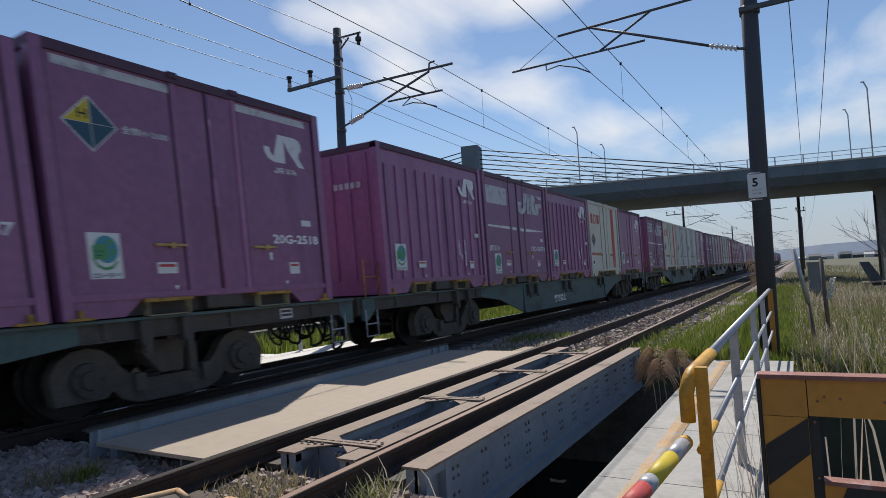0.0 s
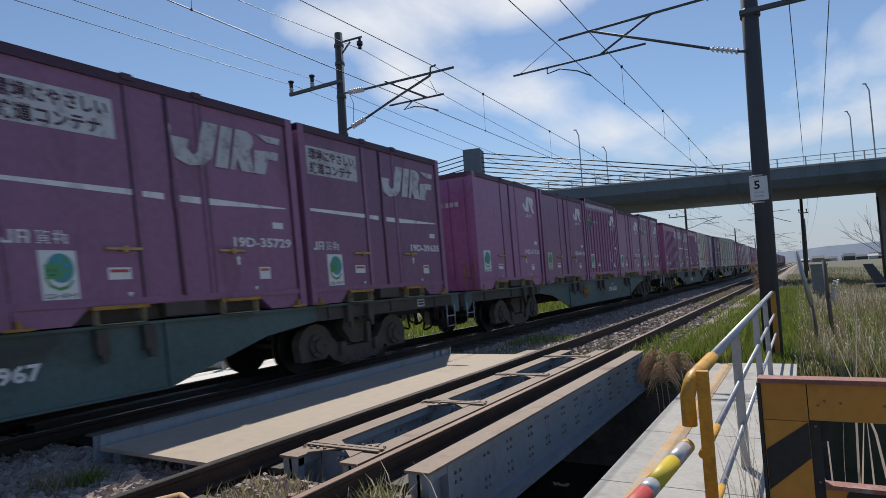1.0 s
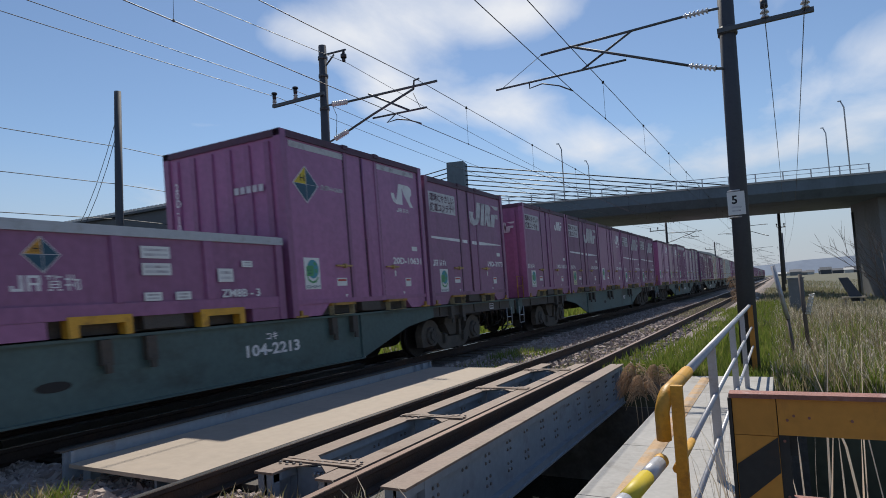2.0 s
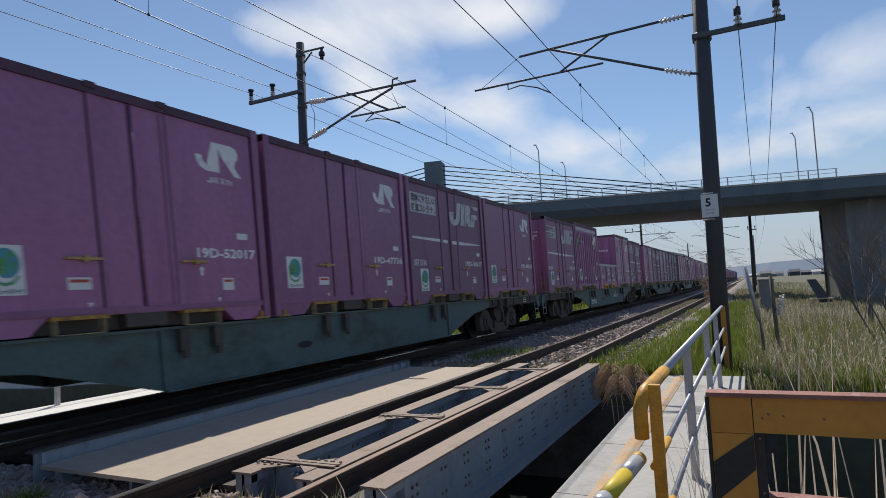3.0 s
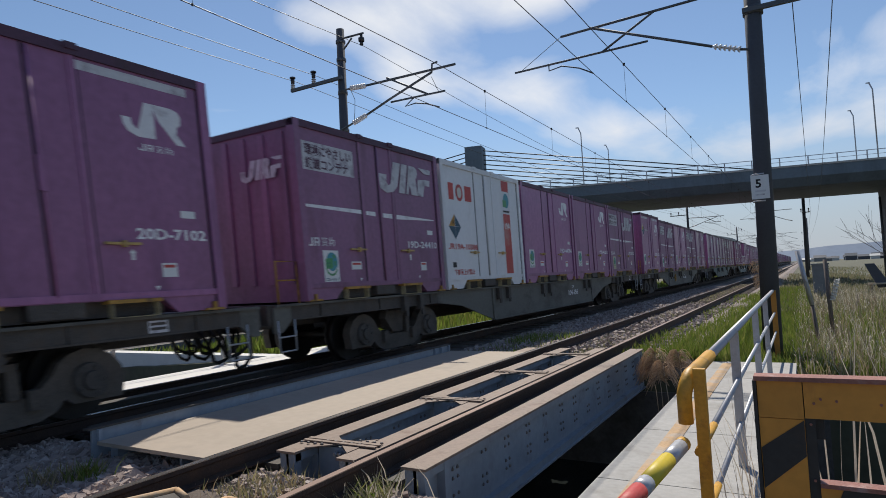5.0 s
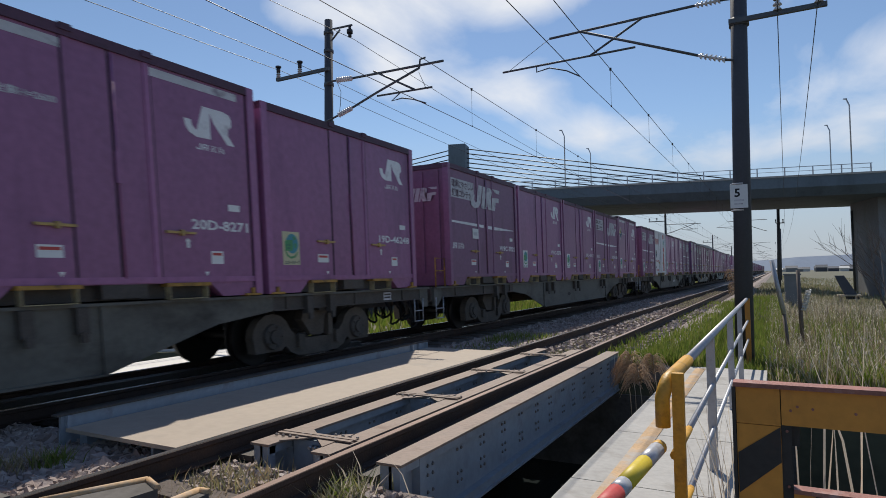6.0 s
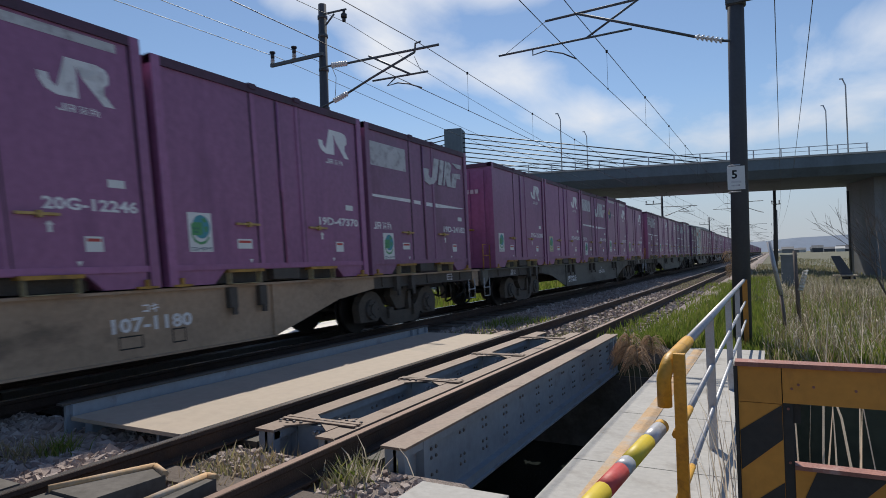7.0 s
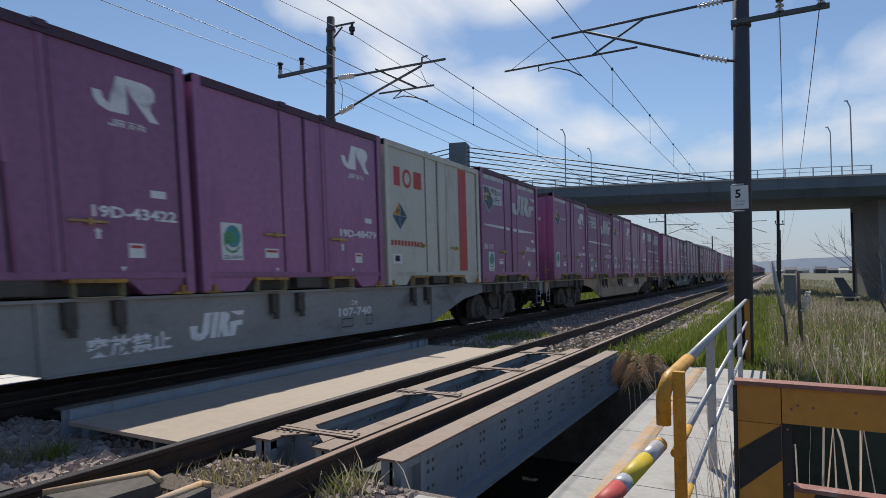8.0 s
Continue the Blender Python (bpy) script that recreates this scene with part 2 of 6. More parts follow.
SOIL = material("grassy_soil", (0.105, 0.105, 0.065), 0.95, var=0.3, scale=0.6, bump=0.5, stain=(0.145, 0.12, 0.085), amount=0.5, stain_scale=0.25, rand=0)
SLEEPER = material("old_sleeper", (0.12, 0.095, 0.08), 0.9, var=0.3, scale=5, bump=0.4, stretch=(0.2, 1, 1))
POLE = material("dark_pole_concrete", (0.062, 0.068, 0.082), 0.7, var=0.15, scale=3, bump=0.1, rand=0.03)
ARM = material("galvanised_arm", (0.10, 0.11, 0.12), 0.55, 0.4, var=0.15, scale=8, bump=0.05)
PORCELAIN = material("porcelain_insulator", (0.62, 0.62, 0.62), 0.25, var=0.06, bump=0.0)
WIRE = material("weathered_wire", (0.035, 0.038, 0.042), 0.5, 0.5, var=0.1, bump=0.0)
GALV = material("galvanised_tube", (0.45, 0.46, 0.49), 0.45, 0.35, var=0.12, scale=8, bump=0.06, stain=(0.3, 0.28, 0.27), amount=0.3, stain_scale=10)
BARRIER_ORANGE = material("rust_streaked_orange_plate", (0.60, 0.26, 0.04), 0.6, var=0.14, scale=3, bump=0.1, stain=(0.16, 0.06, 0.025), amount=0.35, stain_scale=4, stretch=(1, 1, 0.3))
BARRIER_EDGE = material("rusty_red_edge", (0.30, 0.13, 0.10), 0.6, 0.2, var=0.25, scale=10, bump=0.2, stain=(0.5, 0.4, 0.38), amount=0.3, stain_scale=12)
BARRIER_BLACK = material("faded_black_plate", (0.035, 0.032, 0.03), 0.7, var=0.25, scale=4, bump=0.12, stain=(0.10, 0.05, 0.025), amount=0.3)
RUST_STRIP = material("orange_rust_strip", (0.50, 0.33, 0.18), 0.8, var=0.25, scale=5, bump=0.15, stain=(0.42, 0.40, 0.37), amount=0.55, stain_scale=3)
WATER = material("dark_canal_water", (0.012, 0.016, 0.016), 0.12, var=0.2, scale=1.5, bump=0.15, rand=0)
ROOF_DARK = material("dark_blue_roof", (0.05, 0.06, 0.08), 0.5, var=0.1, scale=1, bump=0.1)
WALL_PALE = material("pale_wall", (0.5, 0.5, 0.48), 0.8, var=0.08, scale=0.6, bump=0.05)
# Distance haze is mixed into the base colour of the hills.
HILL = material("haze_tinted_hill", (0.23, 0.28, 0.36), 1.0, var=0.1, scale=0.004, bump=0.0, rand=0)
GRASS = material("spring_grass_blade", (0.13, 0.19, 0.03), 0.6, var=0.1, bump=0.0, rand=0, glow=0.45,
                 island=[(0.10, 0.16, 0.02), (0.16, 0.23, 0.03), (0.22, 0.28, 0.05), (0.30, 0.28, 0.09), (0.12, 0.18, 0.03)])
DRY_GRASS = material("dry_reed_blade", (0.34, 0.25, 0.14), 0.7, var=0.1, bump=0.0, rand=0, glow=0.45,
                     island=[(0.34, 0.25, 0.15), (0.46, 0.37, 0.24), (0.58, 0.49, 0.35), (0.24, 0.25, 0.09), (0.40, 0.31, 0.20), (0.20, 0.24, 0.07)])
PALE_STALK = material("bleached_reed_stalk", (0.62, 0.55, 0.45), 0.7, var=0.12, bump=0.0, rand=0, glow=0.45)
PLUME = material("feathery_reed_plume", (0.62, 0.47, 0.33), 0.8, var=0.15, bump=0.0, rand=0, glow=0.45)
TWIG = material("bare_twig", (0.16, 0.13, 0.115), 0.8, var=0.2, bump=0.0)
PIER = material("pier_concrete", (0.21, 0.215, 0.22), 0.85, var=0.14, scale=0.6, bump=0.1, stain=(0.13, 0.13, 0.12), amount=0.45, stain_scale=0.5, stretch=(1, 1, 0.2))
WHITE_BODY = material("white_container_paint", (0.74, 0.75, 0.76), 0.45, var=0.06, scale=1.2, bump=0.03, stain=(0.5, 0.46, 0.42), amount=0.2, stretch=(1, 1, 0.25))
BROWN_STEM = material("brown_dead_stem", (0.20, 0.13, 0.085), 0.8, var=0.1, bump=0.0, rand=0, glow=0.2,
                      island=[(0.20, 0.14, 0.10), (0.32, 0.24, 0.17), (0.45, 0.36, 0.26)])
DARK_PORCELAIN = material("dark_insulator_cap", (0.03, 0.03, 0.035), 0.3, var=0.1, bump=0.0)
OLIVE_GRASS = material("olive_field_grass", (0.2, 0.19, 0.08), 0.7, var=0.1, bump=0.0, rand=0, glow=0.4,
                       island=[(0.20, 0.21, 0.10), (0.31, 0.28, 0.18), (0.44, 0.38, 0.29), (0.19, 0.22, 0.09), (0.36, 0.30, 0.22)])

# ---- building helpers ----
def box(bm, x0, x1, y0, y1, z0, z1, m=None):
    vs = [bm.verts.new((x, y, z)) for z in (z0, z1) for y in (y0, y1) for x in (x0, x1)]
    for f in ((0, 2, 3, 1), (4, 5, 7, 6), (0, 1, 5, 4), (2, 6, 7, 3), (0, 4, 6, 2), (1, 3, 7, 5)):
        face = bm.faces.new([vs[i] for i in f])
        if m is not None:
            face.material_index = m
    return vs


def tube(bm, p0, p1, r0, r1=None, seg=8, caps=True, m=0):
    r1 = r0 if r1 is None else r1
    p0, p1 = Vector(p0), Vector(p1)
    ax = (p1 - p0).normalized()
    side = ax.cross(Vector((0, 0, 1)) if abs(ax.z) < 0.9 else Vector((1, 0, 0))).normalized()
    up = side.cross(ax)
    rings = []
    for p, r in ((p0, r0), (p1, r1)):
        rings.append([bm.verts.new(p + (side * math.cos(a) + up * math.sin(a)) * r) for a in (2 * math.pi * i / seg for i in range(seg))])
    for i in range(seg):
        j = (i + 1) % seg
        f = bm.faces.new((rings[0][i], rings[0][j], rings[1][j], rings[1][i]))
        f.smooth, f.material_index = True, m
    if caps:
        bm.faces.new(rings[0][::-1]).material_index = m
        bm.faces.new(rings[1]).material_index = m


def path_tube(bm, pts, r, seg=6):
    """A round tube swept along points, mitred at the bends."""
    pts = [Vector(q) for q in pts]
    dirs = [(b - a).normalized() for a, b in zip(pts, pts[1:])]
    side = dirs[0].cross(Vector((0, 0, 1)) if abs(dirs[0].z) < 0.9 else Vector((1, 0, 0))).normalized()
    rings = []
    for i, q in enumerate(pts):
        d = (dirs[max(i - 1, 0)] + dirs[min(i, len(dirs) - 1)])
        d = d.normalized() if d.length > 1e-6 else dirs[min(i, len(dirs) - 1)]
        side = (side - d * side.dot(d)).normalized()
        up = side.cross(d)
        rings.append([bm.verts.new(q + (side * math.cos(a) + up * math.sin(a)) * r) for a in (2 * math.pi * k / seg for k in range(seg))])
    for u, v in zip(rings, rings[1:]):
        for k in range(seg):
            bm.faces.new((u[k], u[(k + 1) % seg], v[(k + 1) % seg], v[k])).smooth = True
    bm.faces.new(rings[0][::-1]), bm.faces.new(rings[-1])


def prism(bm, poly, y0, y1):
    """A polygon of (x, z) drawn out along y."""
    a = [bm.verts.new((x, y0, z)) for x, z in poly]
    b = [bm.verts.new((x, y1, z)) for x, z in poly]
    n = len(poly)
    for i in range(n):
        bm.faces.new((a[i], a[(i + 1) % n], b[(i + 1) % n], b[i]))
    bm.faces.new(a[::-1]), bm.faces.new(b)


def side_plate(bm, poly, x0, x1):
    """A polygon of (y, z) drawn out along x."""
    a = [bm.verts.new((x0, y, z)) for y, z in poly]
    b = [bm.verts.new((x1, y, z)) for y, z in poly]
    n = len(poly)
    for i in range(n):
        bm.faces.new((a[i], a[(i + 1) % n], b[(i + 1) % n], b[i]))
    bm.faces.new(a[::-1]), bm.faces.new(b)


def finish(bm, name, bevel=0.0):
    if bevel:
        edges = [e for e in bm.edges if len(e.link_faces) == 2 and e.calc_face_angle(0) > 0.6]
        bmesh.ops.bevel(bm, geom=edges, offset=bevel, segments=1, affect="EDGES")
    bmesh.ops.recalc_face_normals(bm, faces=bm.faces)
    me = bpy.data.meshes.new(name)
    bm.to_mesh(me)
    bm.free()
    return me


def dress(me, mats):
    for m in mats if isinstance(mats, (list, tuple)) else [mats]:
        me.materials.append(m)
    return me


def part(name, bm, mat, parent=None, label="", bevel=0.0):
    """Links a bmesh, or a mesh made before, as one object under a thing or a part."""
    me = bm if isinstance(bm, bpy.types.Mesh) else dress(finish(bm, name, bevel), mat)
    ob = new(name, me)
    ob.parent = parent
    return tagged(ob, label)


def boxes(*dims, bevel=0.0, name="part", mat=None):
    bm = bmesh.new()
    for d in dims:
        box(bm, *d)
    return dress(finish(bm, name, bevel), mat)


def empty(name, m=None, **tags):
    ob = new(name)
    if m is not None:
        ob.matrix_world = m
    return tagged(ob, **tags)


def pydata(name, verts, faces, mat):
    me = bpy.data.meshes.new(name)
    me.from_pydata(verts, [], faces)
    return dress(me, mat)


TRACK_X = (0.0, -3.78)
CANAL = (3.55, 10.0)

# ---- ground ----
def ground_height(x, y):
    z = -0.5
    if x > 5:
        z -= 0.9 * min(1, (x - 5) / 8)
    if x < -9:
        z -= 0.5 * min(1, (-9 - x) / 8)
    if (CANAL[0] if x < 3.0 else 2.55) < y < CANAL[1]:
        z = -2.4
    return z + 0.05 * noise.noise((x * 0.6, y * 0.6, 0))


def make_ground():
    xs = sorted({*np.arange(-14, 24.1, 0.8).round(2), *(-4000, -1500, -500, -200, -90, -50, -30, -20, 30, 40, 60, 100, 200, 500, 1500, 4000)})
    ys = sorted({*np.arange(-6, 60, 1.0).round(2), 3.5, 3.56, 9.99, 10.05, *(-500, -100, -30, -12, 75, 100, 150, 250, 500, 1200, 2500, 4500)})
    verts = [(x, y, ground_height(x, y)) for y in ys for x in xs]
    n = len(xs)
    faces = [(j * n + i, j * n + i + 1, (j + 1) * n + i + 1, (j + 1) * n + i) for j in range(len(ys) - 1) for i in range(n - 1)]
    ob = new("ground", pydata("ground", verts, faces, SOIL))
    tagged(ob, "flat grassy earth with a canal cut under the railway", "ground", kind="structure")
    w = new("water", pydata("water", [(-60, 2.5, -1.9), (60, 2.5, -1.9), (60, CANAL[1], -1.9), (-60, CANAL[1], -1.9)], [(0, 1, 2, 3)], WATER))
    tagged(w, "still dark water in the canal under the bridge", "water", kind="structure")
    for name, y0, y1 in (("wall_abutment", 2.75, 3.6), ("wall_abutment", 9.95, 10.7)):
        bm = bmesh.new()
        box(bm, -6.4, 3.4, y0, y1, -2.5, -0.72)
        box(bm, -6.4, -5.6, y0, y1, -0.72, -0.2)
        tagged(part(name, bm, CONCRETE_DARK, bevel=0.03), "dark mottled concrete bridge abutment", "abutment", kind="structure")


make_ground()


def ballast_profile(cx):
    return [(cx - 2.0, -0.52), (cx - 1.45, -0.2), (cx + 1.45, -0.2), (cx + 2.0, -0.52)]


def make_track(cx, dark, spans):
    for y0, y1 in spans:
        bm = bmesh.new()
        prism(bm, ballast_profile(cx), y0, y1)
        tagged(part("ballast_bed", bm, DARK_GRAVEL if dark else GRAVEL), "grey-brown crushed stone bed under the track", "ballast", kind="structure")
    prof = [(-0.0325, 0.0), (0.0325, 0.0), (0.0325, -0.03), (0.010, -0.045), (0.008, -0.125), (0.0635, -0.14), (0.0635, -0.153), (-0.0635, -0.153), (-0.0635, -0.14), (-0.008, -0.125), (-0.010, -0.045), (-0.0325, -0.03)]
    for side in (-1, 1):
        bm = bmesh.new()
        prism(bm, [(cx + side * 0.566 + x, z) for x, z in prof], -40, 700)
        ob = part("rail", bm, [RAIL_SIDE])
        top = bmesh.new()
        box(top, cx + side * 0.566 - 0.027, cx + side * 0.566 + 0.027, -40, 700, 0.0, 0.003)
        part("running_surface", top, RAIL_TOP if side < 0 or dark else RAIL_TOP_DULL, ob, "worn bright running surface")
        tagged(ob, "brown rusty steel rail with a worn top", "rail", "rails", "structure")
    sl = boxes((-1.0, 1.0, -0.11, 0.11, -0.30, -0.158), bevel=0.012, name="sleeper", mat=SLEEPER)
    y, n = 11.0, 0
    while y < 130:
        ob = tagged(new("sleeper", sl), "weathered grey-brown sleeper bedded in stones", "sleeper", "sleepers", "structure")
        ob.location = (cx, y, -0.02)
        y += 0.62
    for y in (0.4, 1.0, 1.6, 2.2, 2.75):
        tagged(new("sleeper", sl), "weathered grey-brown sleeper bedded in stones", "sleeper", "sleepers", "structure").location = (cx, y, 0)


make_track(TRACK_X[0], False, ((-40, 3.45), (10.1, 700)))
make_track(TRACK_X[1], True, ((-40, 3.45), (10.1, 700)))


# ---- bridge girders: rails lie between pairs of low plate girders ----
def rivet_mesh(r=0.016, h=0.012):
    bm = bmesh.new()
    tube(bm, (0, 0, 0), (0, 0, h), r, r * 0.55, 6)
    return dress(finish(bm, "rivet"), RIVET)


RIVET_MESH = rivet_mesh()


def plate_girder(cx, top, depth, width, y0, y1, rivets_side=0, paint=None, cap=None, label=""):
    paint, cap = paint or GIRDER_PAINT, cap or FLANGE
    g = empty("plate_girder")
    tagged(g, label or "grey-blue riveted steel plate girder with a rusty top flange", "girder", "bridge girders", "structure")
    part("top_flange", boxes((cx - width / 2, cx + width / 2, y0, y1, top - 0.018, top), bevel=0.004, name="top_flange", mat=cap), None, g, "rusty brown flange")
    part("web", boxes((cx - 0.012, cx + 0.012, y0 + 0.02, y1 - 0.02, top - depth + 0.018, top - 0.018), name="web", mat=paint), None, g)
    part("bottom_flange", boxes((cx - width / 2, cx + width / 2, y0, y1, top - depth, top - depth + 0.018), bevel=0.004, name="bottom_flange", mat=paint), None, g)
    for z in (top - 0.05, top - depth + 0.05):
        part("flange_angle", boxes((cx - 0.075, cx + 0.075, y0 + 0.03, y1 - 0.03, z - 0.032, z + 0.032), bevel=0.006, name="flange_angle", mat=paint), None, g)
    for y in (y0 + 0.02, y0 + 0.28, y1 - 0.28, y1 - 0.09):
        part("stiffener", boxes((cx - width / 2 + 0.02, cx + width / 2 - 0.02, y, y + 0.07, top - depth + 0.018, top - 0.018), bevel=0.005, name="stiffener", mat=paint), None, g)
    if rivets_side:
        turn = Matrix.Rotation(radians(90) * rivets_side, 4, "Y")
        y = y0 + 0.5
        k = 0
        while y < y1 - 0.4:
            for dy in ((0, 0.075) if k % 2 == 0 else (0.02, 0.09)):
                for z in (0.16, 0.23, 0.36, 0.43):
                    if (k % 3 == 1) and z in (0.23,):
                        continue
                    r = part("rivet", RIVET_MESH, None, g)
                    r.matrix_world = Matrix.Translation((cx + rivets_side * 0.012, y + dy, top - depth * (z / 0.6) * 0.95)) @ turn
            y += 0.46
            k += 1
    return g


GY0, GY1 = 3.5, 9.95
plate_girder(0.885, -0.05, 0.60, 0.20, GY0, GY1, rivets_side=1)
plate_girder(0.30, -0.05, 0.60, 0.17, GY0, GY1)
plate_girder(-0.285, -0.05, 0.60, 0.19, GY0, GY1, rivets_side=1)
plate_girder(-0.88, -0.05, 0.60, 0.20, GY0, GY1)
# Far-track girders are coloured dark to stand for the shade under the train.
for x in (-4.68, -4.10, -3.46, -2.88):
    plate_girder(x, -0.06, 0.62, 0.18, GY0, GY1, paint=GRIME_AND_SHADE, cap=GRIME_AND_SHADE, label="steel girder under the far track, coloured dark for shade")


def rail_seats():
    bm = bmesh.new()
    for cx in TRACK_X:
        for s in (-1, 1):
            x = cx + s * 0.566
            box(bm, x - 0.2, x + 0.2, GY0, GY1, -0.20, -0.156)
    tagged(part("rail_seat", bm, GRIME_AND_SHADE), "dark steel trough plates carrying the rails", "plate", kind="structure")


rail_seats()


def cross_frames():
    for y in (3.78, 5.55, 7.35, 9.1):
        f = empty("cross_frame")
        tagged(f, "rusty riveted gusset plates tying two girders together", "cross frame", "cross frames", "structure")
        bm = bmesh.new()
        box(bm, -0.20, 0.22, y, y + 0.09, -0.068 - 0.5, -0.068)
        part("diaphragm", bm, GIRDER_PAINT, f)
        bm = bmesh.new()
        for pts in (((-0.2, y - 0.16), (-0.2, y + 0.24), (-0.02, y + 0.09), (-0.02, y)), ((0.22, y - 0.16), (0.22, y + 0.24), (0.04, y + 0.09), (0.04, y))):
            a = [bm.verts.new((px, py, -0.044)) for px, py in pts]
            b = [bm.verts.new((px, py, -0.054)) for px, py in pts]
            for i in range(4):
                bm.faces.new((a[i], a[(i + 1) % 4], b[(i + 1) % 4], b[i]))
            bm.faces.new(a), bm.faces.new(b[::-1])
        part("gusset_plate", bm, FLANGE, f, "rusty gusset plate")
        part("tie_angle", boxes((-0.36, 0.36, y - 0.005, y + 0.035, -0.042, -0.032), (-0.36, 0.36, y + 0.055, y + 0.095, -0.042, -0.032), bevel=0.003, name="tie_angle", mat=FLANGE), None, f)
        for px, py in [(-0.33 + 0.07 * i, y - 0.05) for i in range(4)] + [(0.12 + 0.07 * i, y + 0.13) for i in range(4)] + [(-0.14 + 0.08 * i, y + 0.045) for i in range(5)]:
            r = part("rivet", RIVET_MESH, None, f)
            r.location = (px, py, -0.041)
        bm = bmesh.new()
        for i in range(4):
            tube(bm, (0.0 + 0.045 * i, y - 0.005, -0.11), (0.0 + 0.045 * i, y - 0.05, -0.11), 0.017, 0.015, 6)
        part("bolt", bm, BOLT, f, "shiny galvanised bolts")


cross_frames()


def deck_and_parapet():
    d = boxes((-1.98, -0.63, 3.03, 9.05, -0.035, -0.005), bevel=0.006, name="deck_plate", mat=DECK)
    ob = tagged(new("deck_plate", d), "sandy beige deck plate between the two tracks", "deck", kind="structure")
    p = empty("plate_parapet")
    tagged(p, "low grey-blue steel girder edge beside the deck", "girder", "bridge girders", "structure")
    part("web", boxes((-2.06, -2.03, 3.02, 9.1, -0.65, 0.088), name="web", mat=GIRDER_PAINT), None, p)
    part("top_flange", boxes((-2.10, -2.015, 2.98, 9.12, 0.088, 0.104), bevel=0.004, name="top_flange", mat=GRIME_AND_SHADE), None, p, "dark top edge")
    for y in (3.05, 8.55, 8.75, 9.0):
        part("stiffener", boxes((-2.03, -1.985, y, y + 0.03, -0.002, 0.088), name="stiffener", mat=GIRDER_PAINT), None, p)
    part("support", boxes((-1.9, -1.8, 3.1, 9.0, -0.6, -0.036), (-1.0, -0.97, 3.1, 9.0, -0.6, -0.036), name="support", mat=GIRDER_PAINT), None, p)


deck_and_parapet()


# ---- walkway beside the bridge, and its handrail ----
def walkway():
    bm = bmesh.new()
    y = 3.0
    while y < 10.5:
        box(bm, 1.83, 3.05, y + 0.006, min(y + 1.5, 10.55) - 0.006, -0.42, -0.30)
        y += 1.5
    tagged(part("walkway_slab", bm, CONCRETE, bevel=0.008), "pale concrete walkway slabs beside the bridge", "walkway", kind="structure")
    strip = boxes((2.07, 2.21, 3.0, 10.3, -0.300, -0.294), name="rust_strip", mat=RUST_STRIP)
    tagged(new("toe_strip", strip), "orange rust-stained steel strip lying along the walkway", "strip", kind="structure")


walkway()


def handrail():
    h = empty("handrail")
    tagged(h, "galvanised tube handrail with yellow painted ends beside the walkway", "handrail")
    x, z = 2.75, 0.70
    bm = bmesh.new()
    path_tube(bm, [(x, 3.75, z), (x, 11.9, z + 0.01)], 0.027, 10)
    part("top_rail", bm, GALV, h)
    bm = bmesh.new()
    path_tube(bm, [(x - 0.03, 3.06, z - 0.22), (x - 0.03, 3.055, z - 0.09)] + [(x - 0.03 + 0.03 * k / 6, 3.055 + 0.09 * (1 - math.cos(k * math.pi / 12)), z - 0.09 + 0.09 * math.sin(k * math.pi / 12)) for k in range(1, 7)] + [(x, 3.75, z)], 0.034, 10)
    part("elbow", bm, YELLOW, h, "yellow painted bent tube end")
    for zz in (0.34, 0.02):
        bm = bmesh.new()
        path_tube(bm, [(x + 0.01, 3.65, zz), (x + 0.01, 11.9, zz)], 0.018, 8)
        part("mid_rail", bm, GALV, h)
        bm = bmesh.new()
        path_tube(bm, [(x + 0.01, 3.1, zz), (x + 0.01, 3.65, zz)], 0.021, 8)
        part("mid_rail_end", bm, YELLOW, h, "yellow painted rail end")
    bm = bmesh.new()
    box(bm, x + 0.012, x + 0.064, 3.06, 3.10, -0.6, z + 0.03)
    part("post", bm, YELLOW, h, "yellow painted post", bevel=0.006)
    for y in (5.1, 7.4, 9.4):
        bm = bmesh.new()
        box(bm, x - 0.03, x + 0.03, y, y + 0.05, -0.3, z - 0.01)
        part("post", bm, GALV, h, bevel=0.004)
    bm = bmesh.new()
    box(bm, x - 0.03, x + 0.05, 11.85, 11.91, -0.45, z + 0.02)
    part("post", bm, BARRIER_ORANGE, h, "orange painted end post")
    g = empty("striped_bar")
    tagged(g, "yellow, grey and red banded sleeve on a gate bar", "bar")
    a, b = Vector((2.71, 3.0, 0.40)), Vector((2.58, 0.9, 0.40))
    d = b - a
    cuts = (0.0, 0.025, 0.13, 0.28, 0.325, 0.43, 0.55, 0.68, 0.8, 1.0)
    for i, m in enumerate((YELLOW, GALV, SIGN_YELLOW, GALV, RED_PAINT, SIGN_YELLOW, GALV, RED_PAINT, SIGN_YELLOW)):
        bm = bmesh.new()
        tube(bm, a + d * cuts[i], a + d * cuts[i + 1], 0.034, 0.034, 14)
        part("band", bm, m, g)
    bm = bmesh.new()
    box(bm, 2.55, 2.61, 0.86, 0.92, -0.06, 0.37)
    part("stand", bm, GALV, g)


handrail()


